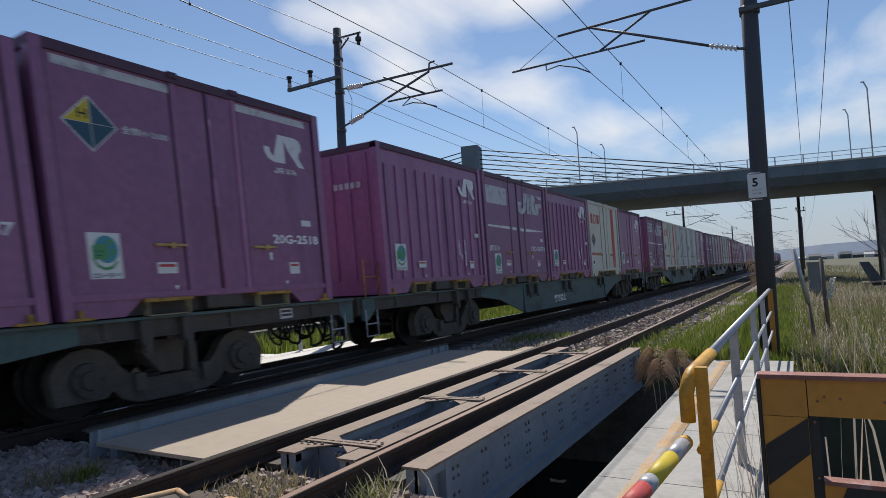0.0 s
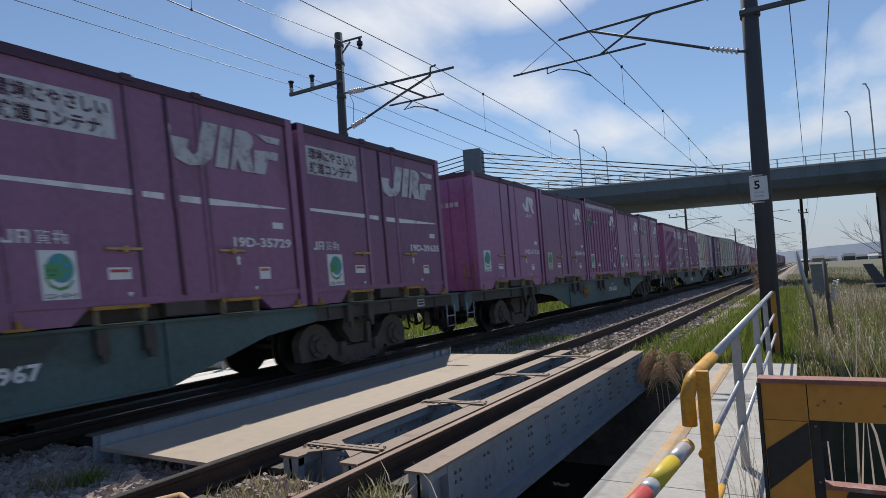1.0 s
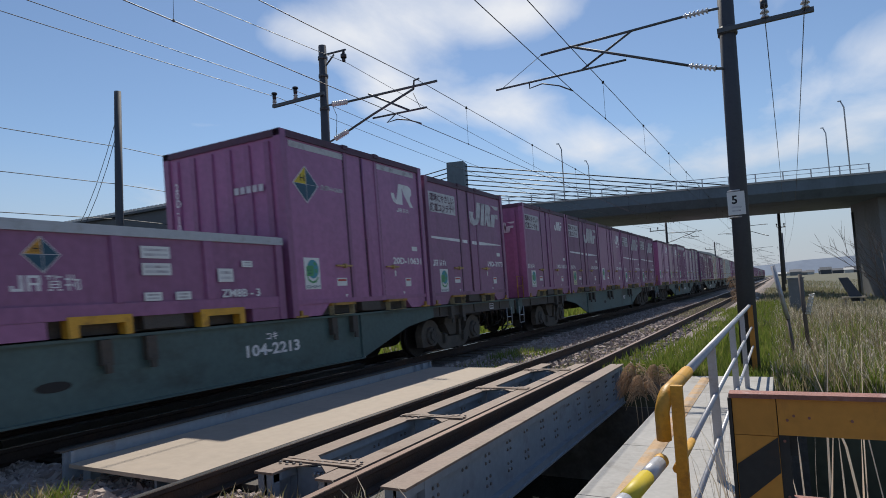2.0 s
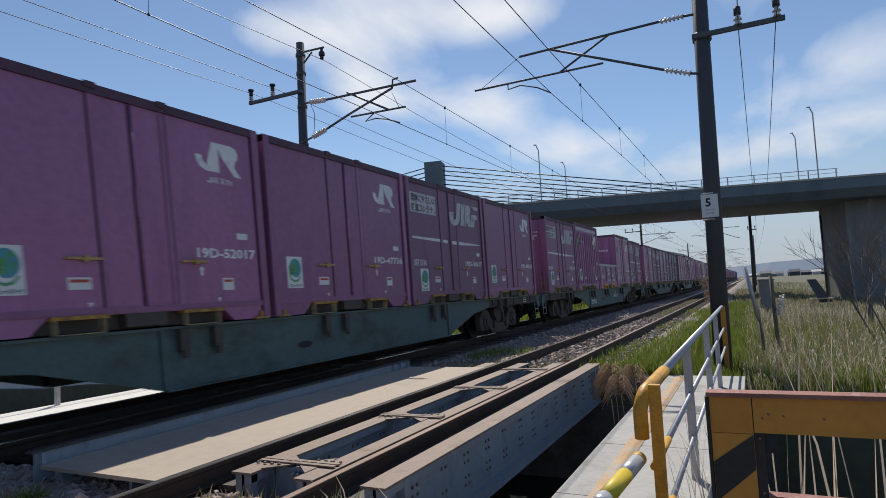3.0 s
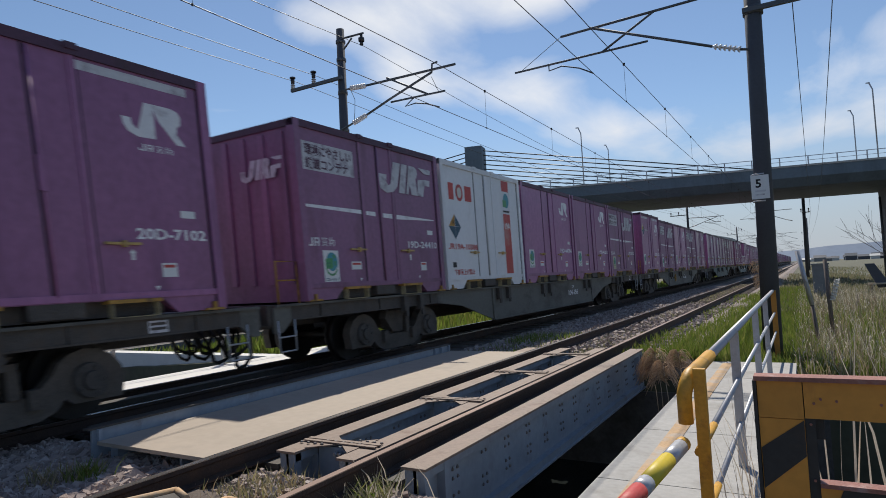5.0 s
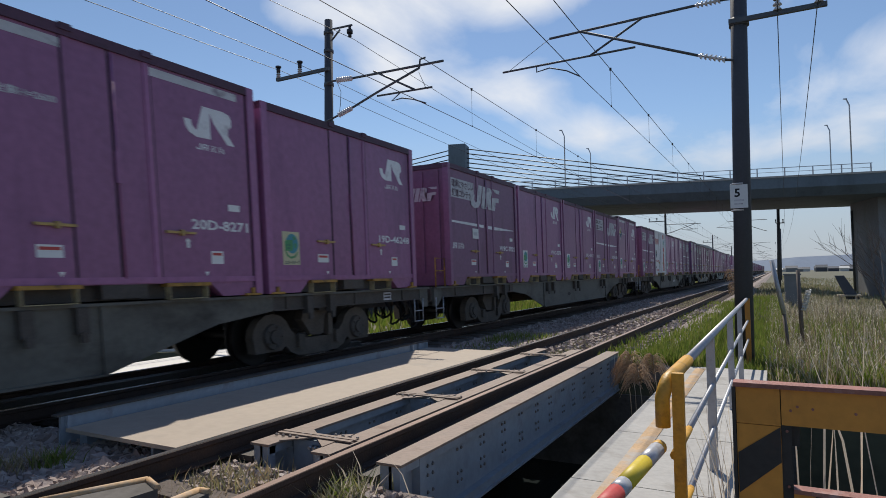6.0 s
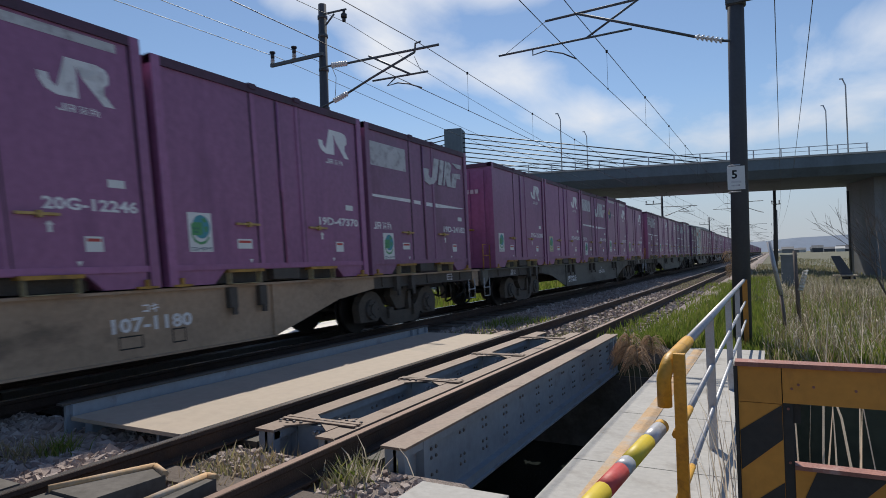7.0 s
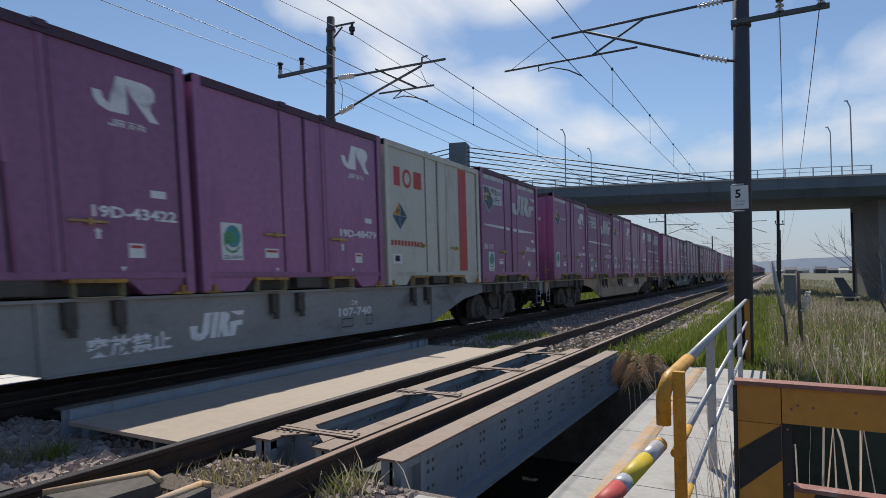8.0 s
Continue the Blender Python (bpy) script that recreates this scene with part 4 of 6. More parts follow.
def container(kind, number="", sticker=True, note=False, tone=None, first=False):
    """kinds: plain, stripe, band, ribbed, ribbed_band, cream, grey, low, small_mark, band_mark."""
    paint = {"cream": WHITE_BODY if number else CREAM, "grey": PALE_GREY}.get(kind, tone or (BROWN_PURPLE if kind == "stripe" else PURPLE))
    frame_paint = paint if kind in ("cream", "grey") else PURPLE_DARK
    height = 2.6 if "band" in kind else 2.5
    labels = {"plain": "grimy wine-purple freight container with a white hook-shaped emblem",
              "stripe": "faded purple freight container with white stripe and slanted emblem",
              "small_mark": "wine-purple freight container with a white slogan panel",
              "band": "tall wine-purple freight container with white band and diamond sign",
              "band_mark": "tall purple freight container with white top band and big slanted emblem",
              "ribbed": "wine-purple ribbed steel freight container with a hook emblem",
              "ribbed_band": "tall ribbed wine-purple freight container with a diamond sign",
              "cream": "cream-white freight container with a faded red vertical band",
              "grey": "pale grey freight container with rust streaks"}
    c = empty("freight_container")
    tagged(c, labels[kind], "container", "containers on the train")
    ribs = kind.startswith("ribbed")
    container_body(c, height, ribs, paint, frame_paint, first)
    part("underframe", cached("under", underframe_mesh), None, c, "oily dark underframe")
    if not ribs:
        for y in (1.86,):
            part("lock_bar", cached(("bar", y, height, paint.name), lambda: bar_mesh(y, height, paint)), None, c)
        for y in (1.2, 2.54):
            part("handle", cached("handle", handle_mesh), None, c, "grimy yellow door handle").location.y = y
    for y in (0.85, 2.35):
        pocket = part("fork_pocket", cached("pocket", pocket_mesh), None, c, "grimy yellow lip of a fork pocket")
        pocket.location.y = y
        part("pocket_rim", cached("pocketrim", pocket_rim_mesh), None, pocket, "thin worn rim")
    for y in (0.16, L - 0.16):
        part("corner_foot", cached("foot", foot_mesh), None, c).location.y = y
    x = 1.2275 if ribs else 1.1985
    early = number.startswith("V")
    def mark(name, key, make, label=""):
        ob = part(name, cached(key, make), None, c, label)
        return tagged(ob, kind="stuff") if name in ("name_marking", "notice", "note_marking", "number_marking", "end_marking") else ob
    if kind in ("plain", "ribbed", "band", "ribbed_band"):
        mark("emblem", ("hook", x), lambda: hook_emblem(x, 2.68, 1.81, 0.68, 0.40, WHITE_PAINT), "white hook-shaped emblem")
        mark("name_marking", ("bars", x), lambda: name_bars(x, 2.83, 1.70, 0.4, 0.075, WHITE_PAINT))
    if kind in ("stripe", "band_mark"):
        mark("stripe", ("stripe", x), lambda: flat([([(0.12, 1.34), (1.36, 1.335), (1.36, 1.275), (0.12, 1.30)], 0), ([(1.48, 1.33), (1.72, 1.33), (1.72, 1.26), (1.48, 1.27)], 0), ([(1.88, 1.325), (2.18, 1.325), (2.18, 1.25), (1.88, 1.257)], 0), ([(2.3, 1.325), (3.5, 1.30), (3.5, 1.285), (2.3, 1.248)], 0)], x, [WHITE_PAINT], "stripe"), "tapered white stripe")
        mark("emblem", ("block", x, early), lambda: block_emblem(1.209, 1.04 if early else 1.87, 1.67, 1.62, 0.54, GREY_PAINT), "big slanted off-white emblem")
    if kind == "small_mark":
        mark("emblem", ("blocks", x), lambda: block_emblem(x, 2.62, 1.92, 0.72, 0.28, WHITE_PAINT), "small slanted white emblem")
    if kind in ("stripe", "small_mark", "band_mark"):
        p = mark("slogan_panel", ("panel", x, note), lambda: flat([(rect(0.15, 1.25, 1.82, 2.22), 0)], x, [GREY_PAINT], "slogan_panel"), "off-white slogan panel")
        if not note:
            for i, line in enumerate(SLOGAN):
                t = part("lettering", cached(("slogan", i), lambda: text_mesh(line, 0.165, PURPLE_DARK, 1.0 if i == 0 else 0.92)), None, p)
                t.location = (x + 0.002, 0.2, 2.05 - 0.19 * i)
        if early:
            mark("paper_notice", ("paper", x), lambda: flat([(rect(1.1, 1.40, 1.0, 1.22), 0), (rect(1.15, 1.35, 1.07, 1.15), 1)], 1.209, [LABEL_WHITE, GREY_PAINT], "paper_notice"), "white paper notice")
        mark("name_marking", ("bars2", x), lambda: name_bars(x, 0.12, 0.76, 0.56, 0.125, WHITE_PAINT))
    if "band" in kind:
        mark("top_band", ("tband", x, ribs), lambda: flat([(rect(0.18, 1.37, 2.38, 2.47), 0)] if not ribs else [(rect(0.2, 3.5, 2.34, 2.45), 0)], x if not ribs else 1.1985, [GREY_PAINT], "top_band"), "off-white height band")
        if not ribs:
            mark("top_band", ("tband2", x), lambda: flat([(rect(2.28, 3.46, 2.38, 2.47), 0)], x, [GREY_PAINT], "top_band"), "off-white height band")
        mark("height_sign", ("dia", x, ribs), lambda: diamond_sign(x, 0.48, 1.88, 0.27, SIGN_ORANGE if kind == "band_mark" else SIGN_YELLOW), "yellow and dark blue diamond sign")
        part("lettering", cached("hnote", lambda: text_mesh("全高H=2600", 0.085, GREY_PAINT, 0.52)), None, c, "faded height note").location = (x, 0.79, 1.85)
    if kind not in ("cream", "grey") and sticker:
        cream_sheet = sticker == "old"
        ey = 0.40 if kind in ("stripe", "small_mark", "band_mark") else 0.31
        ez = 0.70 if kind in ("stripe", "small_mark", "band_mark") else 0.83
        mark("eco_label", ("eco", x, ey, cream_sheet), lambda: eco_label(x, ey, ez, 0.33, 0.45, LABEL_CREAM if cream_sheet else LABEL_WHITE), "white label with green and blue print")
        words = part("lettering", cached("ecowords", lambda: text_mesh("エコレールマーク", 0.055, SIGN_BLUE, 0.28)), None, c)
        words.location = (x + 0.004, ey + 0.025, ez - 0.435)
    if kind in ("cream", "grey"):
        if kind == "cream":
            mark("red_band", ("red", x), lambda: flat([(rect(2.75, 3.12, 0.26, 2.38), 0)], x, [RED_PAINT], "red_band"), "faded red vertical band")
            mark("name_marking", ("redbars", x), lambda: flat([(rect(0.3, 0.5, 1.75, 2.08), 0), (disc(0.73, 1.91, 0.17, 20, 0.15), 0), (rect(0.96, 1.24, 1.76, 2.07), 0)], x, [RED_PAINT], "name_marking"), "faded red block marks")
            mark("mark_hole", ("redhole", x), lambda: flat([(disc(0.73, 1.91, 0.11, 18, 0.09), 0)], x + 0.002, [paint], "mark_hole"))
            if number:
                part("number", text_mesh(number, 0.15, RED_PAINT, 1.25), None, c, "red stencilled number").location = (x, 0.12, 0.78)
                part("lettering", text_mesh("下部吊上げ禁止", 0.12, RED_PAINT, 0.85), None, c).location = (x, 0.32, 0.28)
                part("lettering", text_mesh("19A", 0.2, LABEL_WHITE, 0.3), None, c).location = (x + 0.003, 2.8, 1.28)
                mark("eco_label", ("ecow", x), lambda: flat([(rect(2.70, 3.16, 1.62, 2.14), 0), (disc(2.95, 1.93, 0.17, 18, 0.15), 1), (rect(2.77, 2.96, 1.78, 1.94), 2), (rect(2.75, 3.1, 1.66, 1.70), 3)], x + 0.0015, [WHITE_BODY, LABEL_BLUE, LABEL_GREEN, BLACK], "eco_label"), "white label with green and blue print")
            else:
                mark("number_marking", ("rednum", x), lambda: flat([(rect(0.15 + 0.11 * i, 0.23 + 0.11 * i, 0.70, 0.79), 0) for i in range(10)], x, [RED_PAINT], "number_marking"))
        mark("height_sign", ("dia2", x), lambda: diamond_sign(x, 0.46, 1.22, 0.26, BLACK if kind == "cream" else SIGN_ORANGE), "dark diamond sign")
        mark("notice", ("sq", x), lambda: flat([(rect(0.2, 0.5, 0.38, 0.55), 0), (rect(0.27, 0.42, 0.42, 0.52), 1)], x, [LABEL_WHITE, BLACK], "notice"))
    elif number:
        if ribs:
            for n, col in enumerate(number.split()):
                t = part("number", text_mesh("\n".join(col), 0.135, WHITE_PAINT, None), None, c, "white stencilled number")
                t.location = (x, 2.52 + 0.24 * n, 0.86)
        else:
            t = part("number", text_mesh(number, 0.155, WHITE_PAINT, 0.105 * len(number)), None, c, "white stencilled number")
            t.location = (x, 3.54 - 0.105 * len(number), 0.78)
    if kind not in ("cream", "grey"):
        def small():
            w = [(rect(3.24, 3.42, 1.02, 1.10), 0), (rect(2.95, 3.13, 0.38, 0.53), 0), (rect(1.02, 1.26, 0.42, 0.54), 0)]
            w += [([(1.2, 0.29), (1.26, 0.29), (1.23, 0.24)], 0), ([(2.85, 0.29), (2.91, 0.29), (2.88, 0.24)], 0)]
            w += [(rect(2.62, 2.66, 0.56, 0.63), 0), ([(2.6, 0.63), (2.68, 0.63), (2.64, 0.67)], 0)]
            w += [(rect(2.97, 3.11, 0.48, 0.51), 1), (rect(1.04, 1.24, 0.49, 0.52), 1)]
            return flat(w, x, [LABEL_WHITE, RED_PAINT], "notice")
        mark("notice", ("notes", x), small, "small white notices")
    def end_marks():
        bm = bmesh.new()
        for k in range(5):
            f = bm.faces.new([bm.verts.new(v) for v in ((0.28 + 0.12 * k, -0.0305 + 0.0285, 1.78), (0.37 + 0.12 * k, -0.002, 1.78), (0.37 + 0.12 * k, -0.002, 1.88), (0.28 + 0.12 * k, -0.002, 1.88))])
        return dress(finish(bm, "end_marking"), GREY_PAINT)
    if kind not in ("cream", "grey", "ribbed_band", "small_mark", "stripe"):
        mark("end_marking", "endbars", end_marks, "white writing bars on the end wall")
    if first and kind in ("small_mark", "stripe"):
        t = part("end_emblem", cached("eblock", lambda: block_emblem(0.0, 0.0, 0.0, 0.85, 0.3, GREY_PAINT)), None, c, "slanted off-white emblem on the end wall")
        t.matrix_basis = Matrix.Translation((0.12, -0.004, 1.72)) @ pose(0, 0, 0, 0, 0, -90)
    if number == "20D-10631":
        t = part("number", text_mesh("\n".join("20D-106"), 0.16, WHITE_PAINT), None, c)
        t.matrix_basis = Matrix.Translation((-0.98, -0.004, 2.0)) @ pose(0, 0, 0, 0, 0, -90)
    return c


def low_container():
    c = empty("open_top_container")
    tagged(c, "low purple open-top container with a bare grey rim", "container", "containers on the train")
    h = 1.08
    def piece(name, x0, x1, y0, y1, z0, z1):
        part(name, boxes((min(x0, x1), max(x0, x1), y0, y1, z0, z1), bevel=0.006, name=name, mat=PURPLE), None, c)
    for s in (-1, 1):
        piece("side_wall", s * 1.15, s * 1.2, 0.05, L - 0.05, 0.3, h - 0.1)
        for y in (0.02, 1.3, 2.42, L - 0.14):
            piece("post", s * 1.152, s * 1.228, y, y + 0.12, 0.0 if y < 0.1 or y > 3 else 0.305, h - 0.1)
        piece("bottom_rail", s * 1.15, s * 1.222, 0.141, L - 0.141, 0.16, 0.3)
        for y0, y1 in ((0.141, 0.62), (3.1, L - 0.141)):
            piece("skirt", s * 1.0, s * 1.215, y0, y1, 0.0, 0.158)
    piece("end_wall", -1.15, 1.15, 0.02, 0.07, 0.0, h - 0.1)
    piece("end_wall", -1.15, 1.15, L - 0.07, L - 0.02, 0.0, h - 0.1)
    piece("floor", -1.148, 1.148, 0.072, L - 0.072, 0.162, 0.3)
    bm = bmesh.new()
    for s in (-1, 1):
        box(bm, min(s * 1.13, s * 1.235), max(s * 1.13, s * 1.235), 0.0, L, h - 0.1, h)
    box(bm, -1.13, 1.13, 0.0, 0.1, h - 0.1, h)
    box(bm, -1.13, 1.13, L - 0.1, L, h - 0.1, h)
    part("rim", bm, GALV, c, "bare grey metal rim", bevel=0.006)
    bm = bmesh.new()
    for y in (0.9, 1.85, 2.8):
        bmesh.ops.create_uvsphere(bm, u_segments=14, v_segments=8, radius=0.42, matrix=Matrix.Translation((0.3, y, h - 0.2)) @ Matrix.Diagonal((1.6, 0.9, 0.7, 1)))
    part("load", bm, WHITE_LEDGE, c, "pale rounded load under the rim")
    part("underframe", cached("under", underframe_mesh), None, c)
    for y in (0.85, 2.35):
        part("fork_pocket", boxes((1.12, 1.24, -0.05, 0.6, 0.11, 0.19), (1.12, 1.238, -0.05, 0.05, -0.01, 0.11), (1.12, 1.238, 0.52, 0.6, -0.01, 0.11), bevel=0.005, name="fork_pocket", mat=YELLOW), None, c, "bright yellow fork pocket frame").location.y = y
    x = 1.202
    part("height_sign", diamond_sign(x, 0.65, 0.77, 0.17, SIGN_ORANGE), None, c)
    part("name_marking", name_bars(x, 0.36, 0.44, 0.62, 0.15, WHITE_PAINT), None, c)
    for y0, y1, z0, z1 in ((1.62, 1.97, 0.76, 0.89), (1.62, 1.97, 0.58, 0.71), (2.6, 2.83, 0.5, 0.66), (2.98, 3.15, 0.68, 0.76), (1.62, 1.83, 0.31, 0.40), (2.0, 2.2, 0.31, 0.40)):
        part("notice", flat([(rect(y0, y1, z0, z1), 0)] + [(rect(y0 + 0.03, y1 - 0.03, z0 + (z1 - z0) * q, z0 + (z1 - z0) * (q + 0.2)), 1) for q in (0.2, 0.6)], 1.224, [LABEL_WHITE, GREY_PAINT], "notice"), None, c)
    t = part("number", text_mesh("ZM8B - 3", 0.13, WHITE_PAINT, 0.62), None, c)
    t.location = (1.224, 2.63, 0.32)
    return c


# ---- flat wagon ----
LEN = 4 * STEP + L


def sill_mesh(paint):
    bm = bmesh.new()
    a = [(-3.55, 0.955), (-3.55, 0.77), (-4.5, 0.66), (-5.9, 0.27), (-LEN + 5.9, 0.27), (-LEN + 4.5, 0.66), (-LEN + 3.55, 0.77), (-LEN + 3.55, 0.955)]
    for s in (-1, 1):
        side_plate(bm, a, s * 1.09, s * 1.12)
        box(bm, min(s * 1.05, s * 1.17), max(s * 1.05, s * 1.17), -LEN - 0.55, 0.55, 0.955, 0.985)
        box(bm, min(s * 1.05, s * 1.16), max(s * 1.05, s * 1.16), -LEN + 5.9, -5.9, 0.262, 0.285)
        for y in (-5.9, -LEN + 5.9):
            box(bm, min(s * 1.09, s * 1.145), max(s * 1.09, s * 1.145), y - 0.04, y + 0.04, 0.285, 0.955)
    return dress(finish(bm, "side_sill", 0.004), paint)


def sill_end_mesh(s):
    """The shallow sill over a bogie, sooty from the wheels, with its lower lip and stiffeners."""
    bm = bmesh.new()
    box(bm, min(s * 1.07, s * 1.118), max(s * 1.07, s * 1.118), -3.55, 0.25, 0.78, 0.955)
    box(bm, min(s * 1.05, s * 1.135), max(s * 1.05, s * 1.135), -3.55, 0.25, 0.765, 0.785)
    for y in (-3.3, -1.75, -0.35):
        box(bm, min(s * 1.1, s * 1.14), max(s * 1.1, s * 1.14), y - 0.02, y + 0.02, 0.785, 0.955)
    return dress(finish(bm, "sill_end"), GRIME_AND_SHADE)


def end_bracket_mesh(s, paint):
    bm = bmesh.new()
    side_plate(bm, [(0.25, 0.955), (0.55, 0.955), (0.55, 0.62), (0.42, 0.62), (0.25, 0.76)], s * 1.07, s * 1.125)
    return dress(finish(bm, "end_bracket", 0.006), paint)


def chassis_mesh():
    bm = bmesh.new()
    box(bm, -0.3, 0.3, -LEN - 0.6, 0.6, 0.62, 0.96)
    for y in (0.5, -2.46, -6, -9.5, -13, -LEN + 2.46, -LEN - 0.5):
        box(bm, -1.08, 1.08, y - 0.12, y + 0.12, 0.72, 0.985)
    for s in (-1, 1):
        box(bm, min(s * 0.9, s * 1.0), max(s * 0.9, s * 1.0), -LEN, 0, 0.84, 0.97)
    tube(bm, (0.45, -8.2, 0.5), (0.45, -9.4, 0.5), 0.22, seg=12)
    box(bm, -0.8, -0.2, -10.8, -9.6, 0.35, 0.7)
    return dress(finish(bm, "underframe"), GRIME_AND_SHADE)


def side_frame_mesh():
    """Cast side frame centred on the bogie: a round hood over each axle end and a low belly between."""
    bm = bmesh.new()
    half = [(-1.27, 0.20), (-1.31, 0.42)] + [(-0.95 + 0.36 * math.cos(t), 0.40 + 0.32 * math.sin(t)) for t in (radians(a) for a in (160, 135, 110, 85, 60, 38, 18))]
    half += [(-0.50, 0.40), (-0.38, 0.34), (-0.22, 0.33)]
    low = [(-0.25, 0.09), (-0.45, 0.10), (-0.60, 0.16), (-0.70, 0.26), (-0.78, 0.20)]
    poly = half + [(-y, z) for y, z in half[::-1]] + [(-y, z) for y, z in low[::-1]] + low
    side_plate(bm, poly, -0.07, 0.07)
    return dress(finish(bm, "side_frame", 0.02), BOGIE_DUST)


def bolster_end_mesh():
    bm = bmesh.new()
    side_plate(bm, [(-0.30, 0.72), (-0.34, 0.60), (-0.14, 0.36), (0.14, 0.36), (0.18, 0.60), (0.30, 0.72)], -0.09, 0.05)
    box(bm, 0.0, 0.10, 0.2, 0.3, 0.34, 0.66)
    box(bm, 0.0, 0.12, -0.48, -0.36, 0.22, 0.40)
    box(bm, 0.0, 0.12, 0.36, 0.48, 0.22, 0.40)
    return dress(finish(bm, "bolster_end", 0.012), BOGIE_DUST)


def axle_box_mesh():
    bm = bmesh.new()
    tube(bm, (-0.05, 0, 0), (0.06, 0, 0), 0.19, 0.17, 16)
    tube(bm, (0.06, 0, 0), (0.085, 0, 0), 0.10, 0.09, 12)
    for k in range(5):
        a = 2 * math.pi * k / 5
        tube(bm, (0.06, 0.135 * math.cos(a), 0.135 * math.sin(a)), (0.075, 0.135 * math.cos(a), 0.135 * math.sin(a)), 0.018, seg=6)
    return dress(finish(bm, "axle_box"), GRIME_AND_SHADE)


def spring_mesh():
    bm = bmesh.new()
    path_tube(bm, [(0.07 * math.cos(k * 0.9), 0.07 * math.sin(k * 0.9), 0.19 + 0.0075 * k) for k in range(44)], 0.02, 5)
    return dress(finish(bm, "spring"), GRIME_AND_SHADE)


def wheel_mesh():
    """A wheel about the origin, its flange towards -x."""
    bm = bmesh.new()
    tube(bm, (-0.05, 0, 0), (0.05, 0, 0), 0.405, seg=28)
    tube(bm, (-0.075, 0, 0), (-0.05, 0, 0), 0.432, seg=28)
    tube(bm, (-0.08, 0, 0), (0.08, 0, 0), 0.10, seg=12)
    return dress(finish(bm, "wheel"), WHEEL_STEEL)


def axle_mesh():
    bm = bmesh.new()
    tube(bm, (-0.9, 0, 0), (0.9, 0, 0), 0.075, seg=10)
    return dress(finish(bm, "axle"), WHEEL_STEEL)


def bogie(w, y):
    b = part("bogie", cached("bolster", lambda: boxes((-0.85, 0.85, -0.22, 0.22, 0.45, 0.74), bevel=0.02, name="bogie", mat=GRIME_AND_SHADE)), None, w, "black cast steel bogie")
    b.location.y = y
    for s in (-1, 1):
        part("side_frame", cached("sframe", side_frame_mesh), None, b, "brown dusty cast frame").location.x = s * 0.87
        part("bolster_end", cached("bolend", bolster_end_mesh), None, b).matrix_basis = Matrix.Translation((s * 0.88, 0, 0)) @ pose(0, 0, 0, 0, 0, 0 if s > 0 else 180)
        for dy in (-0.14, 0.14):
            part("spring", cached("spring", spring_mesh), None, b).location = (s * 0.78, dy, 0)
        for dy in (-0.95, 0.95):
            part("axle_box", cached("abox", axle_box_mesh), None, b).matrix_basis = Matrix.Translation((s * 0.93, dy, 0.405)) @ pose(0, 0, 0, 0, 0, 0 if s > 0 else 180)
            part("wheel", cached("wheel", wheel_mesh), None, b, "dark steel wheel").matrix_basis = Matrix.Translation((s * 0.566, dy, 0.405)) @ pose(0, 0, 0, 0, 0, 0 if s > 0 else 180)
    for dy in (-0.95, 0.95):
        part("axle", cached("axle", axle_mesh), None, b).location = (0, dy, 0.405)


def coupler_mesh():
    bm = bmesh.new()
    box(bm, -0.11, 0.11, 0.5, 0.72, 0.62, 0.86)
    box(bm, -0.16, 0.16, 0.62, 0.76, 0.6, 0.9)
    return dress(finish(bm, "coupler", 0.01), GRIME_AND_SHADE)


def hose_mesh():
    bm = bmesh.new()
    for x, d, w in ((0.35, 0.46, 0.6), (0.55, 0.38, 0.7), (0.85, 0.5, 0.42), (0.15, 0.34, 0.55), (0.7, 0.3, 0.35)):
        pts = [(x + 0.06 * math.sin(i * 1.3), 0.25 + w * i / 8, 0.72 - d * math.sin(math.pi * i / 8)) for i in range(9)]
        path_tube(bm, pts, 0.024, 5)
    path_tube(bm, [(0.95, 0.2, 0.76), (0.95, 0.2, 0.34), (0.95, 0.55, 0.34)], 0.014, 5)
    return dress(finish(bm, "brake_hose"), BLACK)


def step_mesh():
    bm = bmesh.new()
    for y in (0.05, 0.35):
        path_tube(bm, [(1.13, y, 0.78), (1.13, y, 0.36)], 0.012, 5)
    for z in (0.37, 0.56):
        path_tube(bm, [(1.13, 0.05, z), (1.13, 0.35, z)], 0.012, 5)
    return dress(finish(bm, "step"), GALV)


def grab_mesh():
    bm = bmesh.new()
    path_tube(bm, [(1.1, 0.12, 0.98), (1.1, 0.12, 1.55), (1.1, 0.5, 1.55), (1.1, 0.5, 0.98)], 0.015, 6)
    path_tube(bm, [(1.1, 0.12, 1.3), (1.1, 0.5, 1.3)], 0.012, 6)
    return dress(finish(bm, "hand_grip"), DIRTY_YELLOW)


def handwheel_mesh():
    bm = bmesh.new()
    pts = [(1.2, 0.19 * math.cos(a), 0.66 + 0.19 * math.sin(a)) for a in (2 * math.pi * i / 20 for i in range(21))]
    path_tube(bm, pts, 0.016, 6)
    for i in range(3):
        a = math.pi * i / 3
        path_tube(bm, [(1.195, 0.19 * math.cos(a), 0.66 + 0.19 * math.sin(a)), (1.195, -0.19 * math.cos(a), 0.66 - 0.19 * math.sin(a))], 0.013, 5)
    tube(bm, (1.12, 0, 0.66), (1.22, 0, 0.66), 0.035, seg=8)
    return dress(finish(bm, "brake_wheel"), DIRTY_YELLOW)


